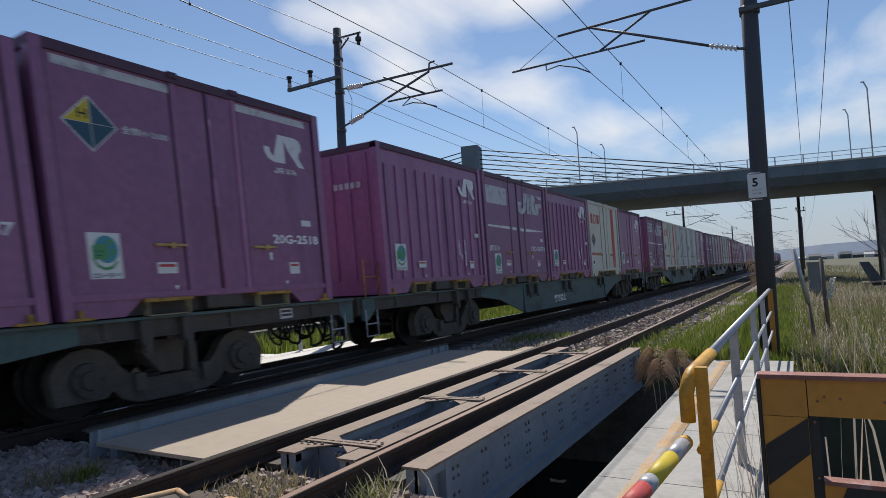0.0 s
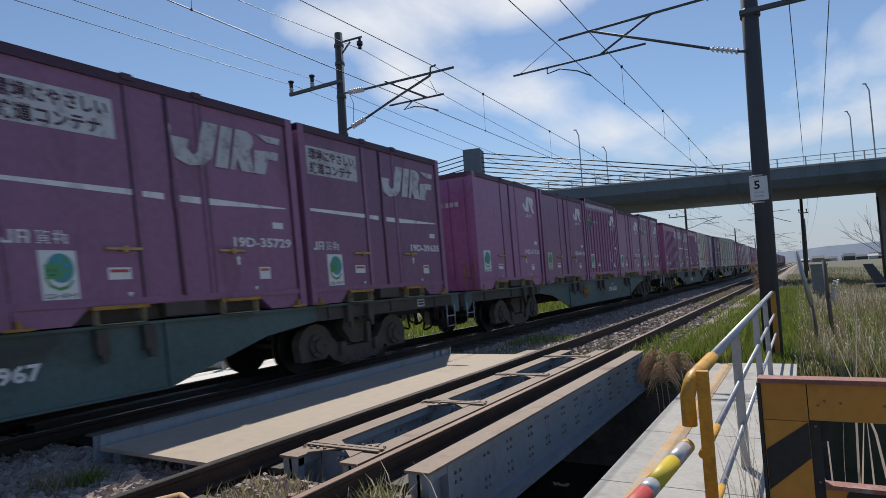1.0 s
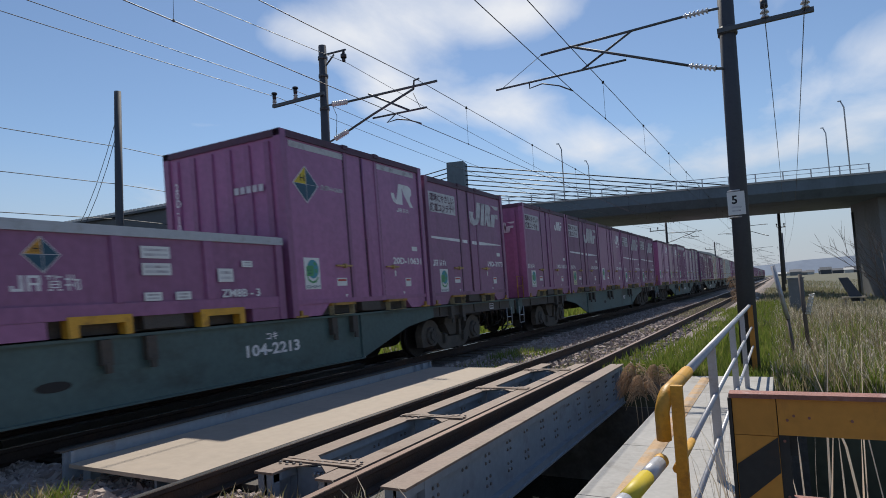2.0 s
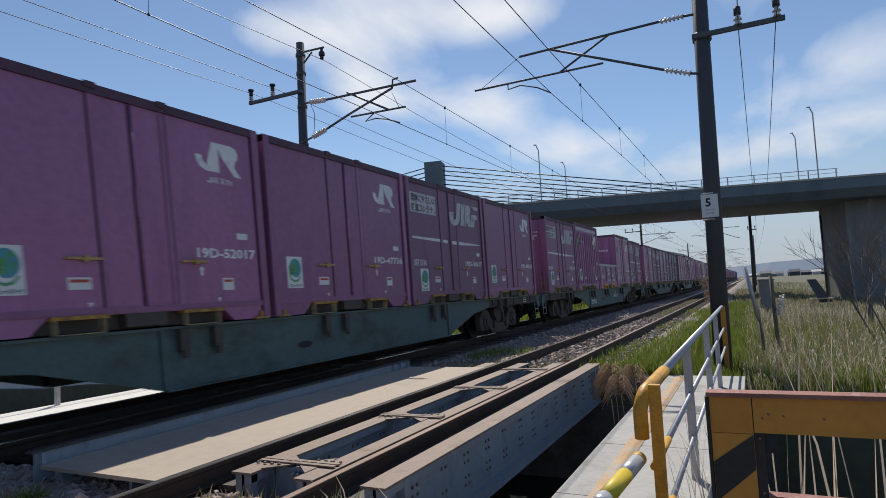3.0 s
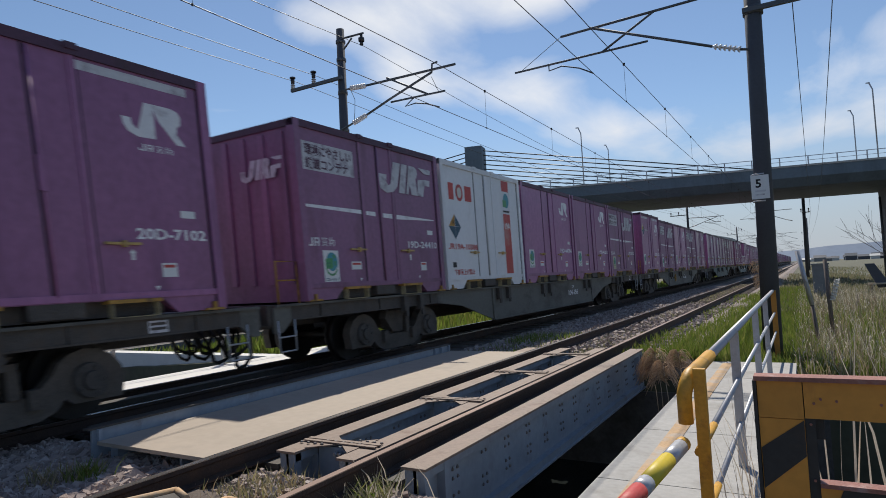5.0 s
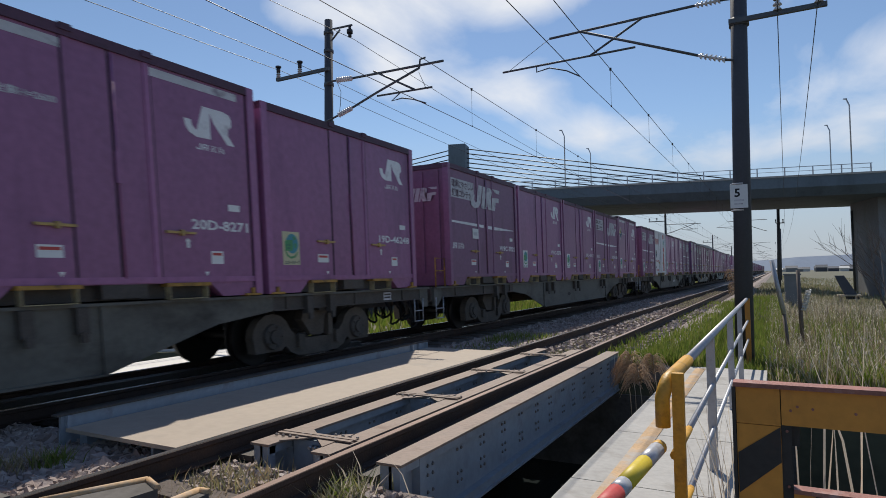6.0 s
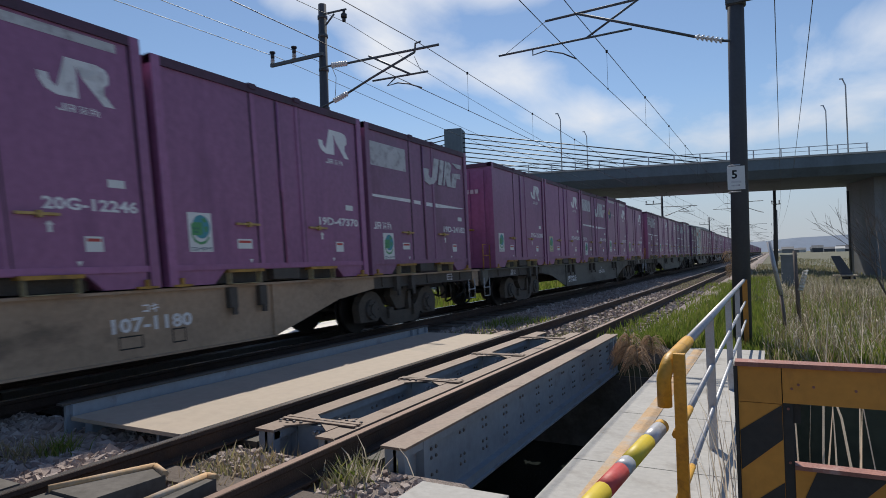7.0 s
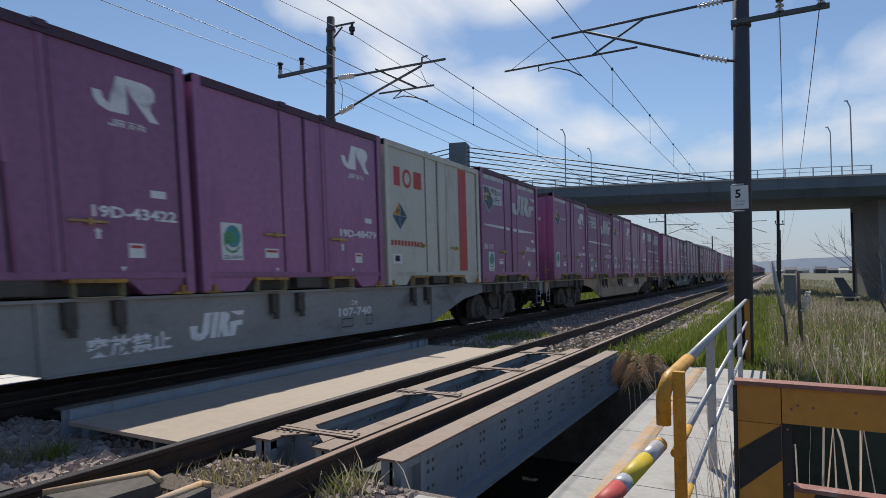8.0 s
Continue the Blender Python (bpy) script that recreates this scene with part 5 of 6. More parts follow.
def flat_wheel_mesh():
    bm = bmesh.new()
    path_tube(bm, [(0.24 * math.cos(a), 0.24 * math.sin(a), 1.9) for a in (2 * math.pi * i / 22 for i in range(23))], 0.02, 6)
    for i in range(3):
        a = math.pi * i / 3
        path_tube(bm, [(0.24 * math.cos(a), 0.24 * math.sin(a), 1.9), (-0.24 * math.cos(a), -0.24 * math.sin(a), 1.9)], 0.014, 5)
    return dress(finish(bm, "brake_wheel"), DIRTY_YELLOW)


def plates_mesh():
    return flat([(rect(-0.95, -0.72, 0.80, 0.93), 0), (rect(-0.93, -0.74, 0.83, 0.86), 1), (rect(-0.93, -0.74, 0.88, 0.91), 1)], 1.126, [GREY_PAINT, GRIME_AND_SHADE], "data_plate")


def clamp_mesh():
    return boxes((1.1, 1.2, -0.06, 0.06, 0.7, 0.95), (1.18, 1.215, -0.035, 0.035, 0.62, 0.72), bevel=0.008, name="container_clamp", mat=GRIME_AND_SHADE)


def load_plate(w):
    plate = part("load_plate", boxes((1.121, 1.126, -LEN + 1.12, -LEN + 1.52, 0.78, 0.94), name="load_plate", mat=GRIME_AND_SHADE), None, w, "dark plate with white weights")
    for z, words in ((0.87, "荷重 40.7t"), (0.80, "自重 18.9t")):
        part("lettering", text_mesh(words, 0.07, GREY_PAINT, 0.34), None, plate).location = (1.128, -LEN + 1.15, z)


def brake_stand(w):
    st = part("brake_stand", cached("stand", lambda: boxes((-0.08, 0.08, -0.06, 0.06, 0.9, 1.86), (-0.14, 0.14, -0.1, 0.1, 0.9, 1.0), bevel=0.01, name="brake_stand", mat=GRIME_AND_SHADE)), None, w, "dark hand brake stand")
    st.location = (0.62, -LEN - 0.42, 0)
    part("brake_wheel", cached("flatwheel", flat_wheel_mesh), None, st, "worn yellow brake hand wheel")


def wagon(paint, label, text=None, text_at=-7.0, warn=False, warn_at=-11.0, wheel=False, emblem=False, boxes_mark=False, size=0.2, hole=False, stand=False, weights=False):
    w = empty("flat_wagon")
    tagged(w, label, "wagon", "wagons of the train")
    part("side_sill", cached(("sill", paint.name), lambda: sill_mesh(paint)), None, w)
    for place in (Matrix(), Matrix.Translation((0, -LEN, 0)) @ pose(0, 0, 0, 0, 0, 180)):
        for s in (-1, 1):
            part("sill_end", cached(("sillend", s), lambda: sill_end_mesh(s)), None, w, "sooty shallow sill over the bogie").matrix_basis = place
            part("end_bracket", cached(("bracket", s, paint.name), lambda: end_bracket_mesh(s, paint)), None, w).matrix_basis = place
    part("underframe", cached("chassis", chassis_mesh), None, w, "oily black underframe")
    for y in (-2.9, -6.65, -10.2, -LEN + 6.15, -LEN + 2.4):
        for dy in (0.0, 0.5):
            part("container_clamp", cached("clamps", clamp_mesh), None, w).location.y = y + dy
    part("data_plate", cached("plates", plates_mesh), None, w, "grey data plate with writing bars")
    if weights:
        load_plate(w)
    if stand:
        brake_stand(w)
    for y in (-2.46, -LEN + 2.46):
        bogie(w, y)
    for s, y in ((1, 0.0), (-1, -LEN)):
        for name, make in (("coupler", coupler_mesh), ("brake_hose", hose_mesh), ("step", step_mesh), ("hand_grip", grab_mesh)):
            if name == "hand_grip" and s > 0:
                continue
            ob = part(name, cached(name, make), None, w)
            if name == "brake_hose":
                tagged(ob, "tangled black rubber hoses", kind="stuff")
            ob.location.y = y
            if s < 0:
                ob.matrix_basis = Matrix.Translation((0, y, 0)) @ (pose(0, 0, 0, 0, 0, 180) if name in ("coupler", "brake_hose") else Matrix.Translation((0, -0.55, 0)))
    x = 1.124
    if text:
        a, b = text
        t = part("number", text_mesh(b, size, WHITE_PAINT, 0.122 * len(b)), None, w, "white wagon number")
        t.location = (x, text_at, 0.56)
        if a:
            t = part("lettering", text_mesh(a, size * 0.55, WHITE_PAINT), None, w)
            t.location = (x, text_at + 0.045 * len(b), 0.56 + size * 0.95)
    if warn:
        t = part("lettering", text_mesh("突放禁止", 0.2, WHITE_PAINT, 0.95), None, w, "white warning lettering")
        t.location = (x, warn_at, 0.42)
    if emblem:
        part("emblem", block_emblem(x, warn_at + 1.2, 0.44, 0.82, 0.32, WHITE_PAINT), None, w, "white slanted emblem")
    if boxes_mark:
        def frame_rect(y0, y1, z0, z1):
            k = 0.015
            return [(rect(y0, y1, z0, z0 + k), 0), (rect(y0, y1, z1 - k, z1), 0), (rect(y0, y0 + k, z0, z1), 0), (rect(y1 - k, y1, z0, z1), 0)]
        part("frame_mark", flat(frame_rect(text_at + 0.06, text_at + 0.34, 0.38, 0.52) + frame_rect(text_at + 0.7, text_at + 0.88, 0.38, 0.54), x, [BLACK], "frame_mark"), None, w)
    if hole:
        part("slot", flat([(disc(-10.7, 0.56, 0.05, 16, 0.17), 0)], x, [BLACK], "slot"), None, w, "dark oval slot in the side")
    if wheel:
        part("brake_wheel", cached("bwheel", handwheel_mesh), None, w, "yellow brake hand wheel").location.y = wheel
    return w


TEAL = (TEAL_STEEL, "grimy dark teal flat wagon with fish-bellied sides on the far track")
OLIVE = (OLIVE_STEEL, "sooty grey-green flat wagon with fish-bellied sides on the far track")
TAN = (TAN_STEEL, "dusty tan-brown flat wagon with fish-bellied sides on the far track")
GREY = (GREY_STEEL, "plain grey flat wagon with fish-bellied sides on the far track")

# wagon number along the train: paint, details, five loads from rear to front
CONSIST = {
    0: (TEAL, dict(text=("コキ", "104-2628"), text_at=-8.9, wheel=-11.8), ("plain", "19D-51736"), ("plain", "19D-43118", "old"), ("ribbed_band", "20G 2411"), ("plain", "19D-52187"), ("band", "20G-2518")),
    1: (TEAL, dict(text=("", "967"), text_at=-7.56, size=0.2, hole=True), ("small_mark", "19G-16511"), ("stripe", "19D-30474", "old"), ("plain", "19D-46810"), ("stripe", "19D-35729"), ("stripe", "19D-39635")),
    2: (TEAL, dict(text=("コキ", "104-2213"), text_at=-8.34, warn=True, warn_at=-12.9, hole=True), ("stripe", "19D-773"), ("ribbed_band", "20G 11784"), ("low", ""), ("band", "20D-10631"), ("stripe", "19D-3973")),
    3: (TEAL, dict(hole=True), ("plain", "19D-46553"), ("plain", "19D-52017"), ("plain", "19D-47736"), ("stripe", "19D-30617"), ("plain", "19D-48012")),
    4: (OLIVE, dict(text=("コキ", "106-1058"), weights=True, text_at=-8.9, wheel=-11.75, size=0.17), ("band", "20D-11272"), ("stripe", "19D-36565"), ("plain", "19D-45713"), ("stripe", "V19C-323"), ("plain", "19D-47371")),
    5: (OLIVE, dict(text=("コキ", "104-156"), text_at=-8.14), ("stripe", "19D-24410"), ("cream", "UR19A-10386"), ("plain", "19D-44784"), ("plain", "19D-46810"), ("stripe", "19D-3312", "old")),
    6: (OLIVE, dict(hole=True), ("stripe", "V19C-7021", False), ("plain", "V19C-5278"), ("plain", "19D-46317"), ("stripe", "19D-30128"), ("band", "20D-7102")),
    7: (OLIVE, dict(stand=True, text=("コキ", "107-118"), weights=True, text_at=-8.88, warn=True, warn_at=-12.92, size=0.17), ("plain", "19G-21285"), ("plain", "19D-49242", "old"), ("stripe", "19D-19128", True, True), ("band", "20D-8271"), ("plain", "19D-46248", "old")),
    8: (TAN, dict(stand=True, text=("コキ", "107-1180"), text_at=-8.2, boxes_mark=True, hole=False), ("band", "20D-4884"), ("stripe", "19D-26124"), ("band", "20G-12246"), ("plain", "19D-47370"), ("stripe", "19D-24182", True, True)),
    9: (GREY, dict(stand=True, text=("コキ", "107-740"), text_at=-8.79, warn=True, warn_at=-12.72, emblem=True, boxes_mark=True, size=0.17), ("stripe", "19D-31877"), ("plain", "19D-43422"), ("plain", "19D-48479"), ("cream", ""), ("band_mark", "20D-366")),
    # Wagon 10 stays out of view, added to carry on the train's shadow.
    10: (OLIVE, dict(), ("plain", "19D-40211"), ("plain", "19D-41772"), ("stripe", "19D-35114"), ("plain", "19D-50012"), ("plain", "19D-46190")),
    -1: (TEAL, dict(warn=True), ("ribbed", "19G 21035"), ("stripe", "19D-26774", True, True), ("ribbed", "19G 20771"), ("cream", ""), ("plain", "")),
    -2: (TEAL, dict(), ("stripe", ""), ("cream", ""), ("grey", ""), ("grey", ""), ("plain", "")),
}


def load_wagon(k):
    (paint, label), details, *loads = CONSIST.get(k) or far_wagon(k)
    front = FRONT - PITCH * k
    w = wagon(paint, label, **details)
    MOVERS.append((w, front, 0.0))
    for i, load in enumerate(loads):
        kind, number, *rest = load
        c = low_container() if kind == "low" else container(kind, number, *rest, first=i == 0 or (k == 2 and i == 3))
        MOVERS.append((c, front - L - (4 - i) * STEP, 1.002))


def far_wagon(k):
    rng = random.Random(k)
    kinds = ["plain", "plain", "plain", "stripe", "stripe", "band", "ribbed", "grey" if k < -2 else "plain"]
    return ((TEAL, dict()) if k % 2 else (OLIVE, dict())) + tuple((rng.choice(kinds), "") for _ in range(5))


for k in range(-13, 11):
    load_wagon(k)

# ---- overhead line ----
SUPPORTS = (-42.0, 12.1, 66.0, 120.0, 174.0, 228.0, 290.0)


def insulator(bm_parts, parent, p0, p1, n=6, r=0.06):
    bm = bmesh.new()
    p0, p1 = Vector(p0), Vector(p1)
    for i in range(n):
        a, b = p0.lerp(p1, i / n), p0.lerp(p1, (i + 0.55) / n)
        tube(bm, a, b, r, r * 0.6, 10)
    tube(bm, p0, p1, r * 0.35, seg=6)
    part("insulator", bm, PORCELAIN, parent, "ribbed pale porcelain insulator")


def rod(parent, name, pts, r, mat=ARM):
    bm = bmesh.new()
    path_tube(bm, pts, r, 8)
    part(name, bm, mat, parent)


def line_pole(px, y, right, sign):
    p = empty("catenary_pole")
    tagged(p, "dark round concrete pole with brackets for the overhead wire", "pole", "overhead line poles")
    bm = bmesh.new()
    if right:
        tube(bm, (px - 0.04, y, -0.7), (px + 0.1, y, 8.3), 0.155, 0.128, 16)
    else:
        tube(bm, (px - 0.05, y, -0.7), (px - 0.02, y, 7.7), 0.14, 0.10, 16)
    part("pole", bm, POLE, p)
    y -= 0.16
    def q(x, z):
        return (x, y, z)
    if right:
        bm = bmesh.new()
        tube(bm, (px + 0.06, y + 0.16, 5.58), (px + 0.06, y + 0.16, 5.72), 0.165, seg=16)
        part("clamp", bm, ARM, p)
        rod(p, "cantilever_tube", [q(2.07, 6.06), q(-0.69, 6.0)], 0.026)
        rod(p, "stay_tube", [q(2.1, 5.13), q(-0.08, 6.03)], 0.026)
        rod(p, "strut", [q(1.17, 6.05), q(0.12, 5.49)], 0.022)
        rod(p, "registration_tube", [q(1.0, 5.5), q(-1.73, 5.48)], 0.022)
        rod(p, "steady_arm", [q(-0.98, 5.48), q(-0.98, 5.36), q(-0.7, 5.4), q(-0.35, 5.28), q(-0.08, 5.12)], 0.014)
        rod(p, "tie", [q(-0.69, 6.0), q(-1.6, 5.48)], 0.006)
        insulator(None, p, q(2.5, 6.06), q(2.07, 6.06))
        insulator(None, p, q(2.55, 4.97), q(2.1, 5.13))
        rod(p, "bracket", [q(2.68, 6.05), q(2.5, 6.06)], 0.025)
        rod(p, "bracket", [q(2.68, 4.94), q(2.55, 4.97)], 0.025)
        bm = bmesh.new()
        box(bm, px - 0.1, 4.12, y - 0.02, y + 0.05, 5.60, 5.68)
        part("cross_arm", bm, ARM, p)
        for x in (3.39, 4.0):
            insulator(None, p, (x, y, 5.68), (x, y, 5.86), 2, 0.075)
            rod(p, "insulator_cap", [(x, y, 5.86), (x, y, 6.0)], 0.06, DARK_PORCELAIN)
    else:
        rod(p, "cantilever_tube", [q(-5.65, 6.03), q(-3.16, 6.0)], 0.03)
        rod(p, "stay_tube", [q(-5.67, 5.31), q(-4.99, 5.555), q(-3.78, 5.95)], 0.028)
        rod(p, "link", [q(-3.78, 5.95), q(-3.76, 6.14), q(-3.62, 6.16)], 0.022)
        rod(p, "strut", [q(-5.04, 6.09), q(-3.915, 5.47)], 0.024)
        rod(p, "registration_tube", [q(-4.944, 5.48), q(-3.455, 5.453)], 0.024)
        rod(p, "steady_arm", [q(-4.297, 5.46), q(-4.547, 5.30), q(-4.25, 5.324), q(-3.95, 5.25), q(-3.62, 5.11)], 0.016)
        rod(p, "tie", [q(-3.8, 5.86), q(-3.62, 5.46)], 0.007)
        insulator(None, p, q(-6.117, 6.06), q(-5.65, 6.03), 7, 0.07)
        insulator(None, p, q(-6.08, 5.185), q(-5.67, 5.31), 7, 0.07)
        rod(p, "bracket", [q(-6.46, 6.05), q(-6.117, 6.06)], 0.025)
        rod(p, "bracket", [q(-6.46, 5.08), q(-6.08, 5.185)], 0.025)
        rod(p, "jumper", [q(-6.13, 6.0), q(-6.02, 5.75), q(-6.04, 5.45), q(-6.07, 5.24)], 0.007)
        bm = bmesh.new()
        box(bm, -8.13, px + 0.1, y - 0.02, y + 0.05, 6.36, 6.44)
        part("cross_arm", bm, ARM, p)
        for x in (-8.06, -7.33):
            insulator(None, p, (x, y, 6.44), (x, y, 6.58), 3, 0.062)
            rod(p, "insulator_cap", [(x, y, 6.58), (x, y, 6.71)], 0.05, DARK_PORCELAIN)
            rod(p, "insulator_tip", [(x, y, 6.71), (x, y, 6.75)], 0.075, DARK_PORCELAIN)
        rod(p, "feeder_arm", [q(-6.36, 7.37), q(-5.67, 7.345)], 0.026)
        rod(p, "feeder_brace", [q(-6.3, 7.08), q(-6.03, 7.31)], 0.022)
        rod(p, "feeder_hanger", [q(-5.737, 7.33), q(-5.737, 7.24)], 0.035, DARK_PORCELAIN)
        rod(p, "feeder_insulator", [q(-5.737, 7.24), q(-5.737, 7.15)], 0.075, DARK_PORCELAIN)
        rod(p, "feeder_insulator", [q(-5.737, 7.15), q(-5.737, 7.06)], 0.045, DARK_PORCELAIN)
        for z in (6.9, 6.05, 5.08, 7.37):
            bm = bmesh.new()
            tube(bm, (px - 0.02, y + 0.16, z - 0.04), (px - 0.02, y + 0.16, z + 0.04), 0.125, seg=12)
            part("band_clamp", bm, ARM, p)
    if sign:
        s = boxes((px - 0.17, px + 0.11, y - 0.05, y - 0.035, 2.30, 2.71), bevel=0.004, name="number_sign", mat=LABEL_WHITE)
        so = part("number_sign", s, None, p, "small white sign with a black number")
        t = text_mesh("5", 0.2, BLACK)
        to = part("lettering", t, None, so)
        to.matrix_basis = Matrix.Translation((px - 0.1, y - 0.052, 2.5)) @ pose(0, 0, 0, 0, 0, -90)
        part("writing_bars", boxes((px - 0.11, px + 0.05, y - 0.053, y - 0.0515, 2.42, 2.45), (px - 0.11, px + 0.03, y - 0.053, y - 0.0515, 2.36, 2.385), name="writing_bars", mat=GREY_PAINT), None, so)
        for z in (2.27, 2.74):
            bm = bmesh.new()
            tube(bm, (px - 0.02, y + 0.16, z - 0.012), (px - 0.02, y + 0.16, z + 0.012), 0.152, seg=16)
            part("strap", bm, GALV, p)


for i, y in enumerate(SUPPORTS):
    line_pole(2.72 if i < 2 else 3.55 if i == 2 else 4.1, y, True, i == 1)
    line_pole(-6.5, y, False, False)


def wires():
    def span(name, x, zs, r, sag, label, group, drift=0.0):
        """drift: metres by which the wire moves sideways over the spans ahead."""
        bm = bmesh.new()
        n = 10
        pts = [(x, SUPPORTS[0], zs)]
        for a, b in zip(SUPPORTS, SUPPORTS[1:]):
            for i in range(1, n + 1):
                y = a + (b - a) * i / n
                pts.append((x + drift * min(1.0, max(0.0, (y - 12.1) / 54)), y, zs - sag * 4 * (i / n) * (1 - i / n)))
        path_tube(bm, pts, r, 4)
        tagged(part(name, bm, WIRE), label, "wire", group)
    for x, low, low_sag, high, high_sag in ((-0.08, 5.12, -0.17, 6.03, -0.06), (-3.74, 5.15, 0.0, 6.19, 0.27)):
        span("contact_wire", x, low, 0.009, low_sag, "thin straight contact wire above the track", "overhead wires")
        span("messenger_wire", x, high, 0.010, high_sag, "gently sagging messenger wire above the contact wire", "overhead wires")
        bm = bmesh.new()
        for a, b in zip(SUPPORTS, SUPPORTS[1:]):
            y = a + 2.5
            while y < b - 2:
                t = (y - a) / (b - a)
                z0, z1 = low - low_sag * 4 * t * (1 - t), high - high_sag * 4 * t * (1 - t)
                tube(bm, (x, y, z0), (x, y, z1), 0.004, seg=4)
                tube(bm, (x, y, z1 - 0.03), (x, y, z1 + 0.03), 0.028, seg=8)
                tube(bm, (x, y, z0 - 0.015), (x, y, z0 + 0.02), 0.016, seg=6)
                y += 5.0
        tagged(part("dropper", bm, WIRE), "thin dropper wires between messenger and contact wire", "wire", "overhead wires", "stuff")
    for x, z, sag, drift in ((-8.06, 6.66, 0.45, 0), (-7.33, 6.66, 0.45, 0), (-5.737, 7.06, 0.75, 0), (3.39, 5.66, 0.35, 0.75), (3.98, 5.64, 0.35, 0.75)):
        span("feeder_wire", x, z, 0.008, sag, "sagging feeder wire carried on pole insulators", "overhead wires", drift)


wires()


# ---- road overpass with a low stay-cable tower ----
OD = Vector((0.971, 0.239, 0)).normalized()
OP = Matrix.Translation((8.35, 55.2, 0)) @ Matrix(((OD.x, -OD.y, 0, 0), (OD.y, OD.x, 0, 0), (0, 0, 1, 0), (0, 0, 0, 1)))


def overpass():
    o = empty("road_overpass", OP)
    tagged(o, "weathered grey concrete road overpass crossing high above the railway", "overpass", kind="structure")
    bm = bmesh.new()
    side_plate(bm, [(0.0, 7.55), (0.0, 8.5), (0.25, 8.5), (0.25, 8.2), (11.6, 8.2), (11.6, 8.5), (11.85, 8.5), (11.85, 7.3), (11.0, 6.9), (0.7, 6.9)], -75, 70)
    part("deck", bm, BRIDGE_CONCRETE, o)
    bm = bmesh.new()
    box(bm, -75, 70, -0.06, 0.0, 8.36, 8.5)
    part("kerb", bm, CONCRETE, o, "pale concrete kerb edge")
    rail = boxes((-75, 1.6, 0.06, 0.1, 9.12, 9.17), (-75, 1.6, 0.06, 0.1, 8.8, 8.83), name="parapet_rail", mat=GALV)
    part("parapet_rail", rail, None, o, "grey parapet rail")
    pm = boxes((-0.04, 0.04, 0.05, 0.12, 8.5, 9.14), name="parapet_post", mat=GALV)
    for i in range(34):
        part("parapet_post", pm, None, o).location.x = 1.5 - i * 1.95
    bm = bmesh.new()
    box(bm, 3.05, 6.9, 3.2, 8.8, -1.8, 6.9)
    part("pier", bm, PIER, o, "broad concrete pier", bevel=0.08)
    bm = bmesh.new()
    path_tube(bm, [(3.0, 8.4, -1.5), (3.0, 8.4, 6.3)], 0.1, 8)
    part("drain_pipe", bm, ARM, o)
    bm = bmesh.new()
    box(bm, -48, -40, 2.2, 9.6, -1.8, 6.9)
    part("pier", bm, PIER, o, bevel=0.08)
    t = empty("stay_tower", OP)
    tagged(t, "grey concrete tower with fans of dark stay cables", "tower", kind="structure")
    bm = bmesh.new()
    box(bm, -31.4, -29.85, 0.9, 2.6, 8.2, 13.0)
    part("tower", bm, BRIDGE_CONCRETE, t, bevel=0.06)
    for s in (1, -1):
        for i in range(8):
            bm = bmesh.new()
            x0 = -29.85 if s > 0 else -31.4
            tube(bm, (x0, 1.7, 12.65 - i * 0.42), (x0 + s * (23.0 - i * 2.1), 1.7, 8.5), 0.05, seg=5)
            part("stay_cable", bm, WIRE, t)
    for x, h, yy in ((-21.1, 13.0, 0.8), (-19.1, 13.3, 11.0), (0.5, 13.8, 0.8), (2.4, 14.0, 11.0)):
        l = empty("street_lamp", OP)
        tagged(l, "slim grey lamp pole on the overpass", "street lamp", "lamps on the overpass")
        bm = bmesh.new()
        path_tube(bm, [(x, yy, 8.3), (x, yy, h), (x - 0.2, yy, h + 0.5)], 0.05, 6)
        part("pole", bm, GALV, l)
        bm = bmesh.new()
        box(bm, x - 0.4, x - 0.15, yy - 0.06, yy + 0.06, h + 0.48, h + 0.55)
        part("lamp_head", bm, GALV, l)


overpass()


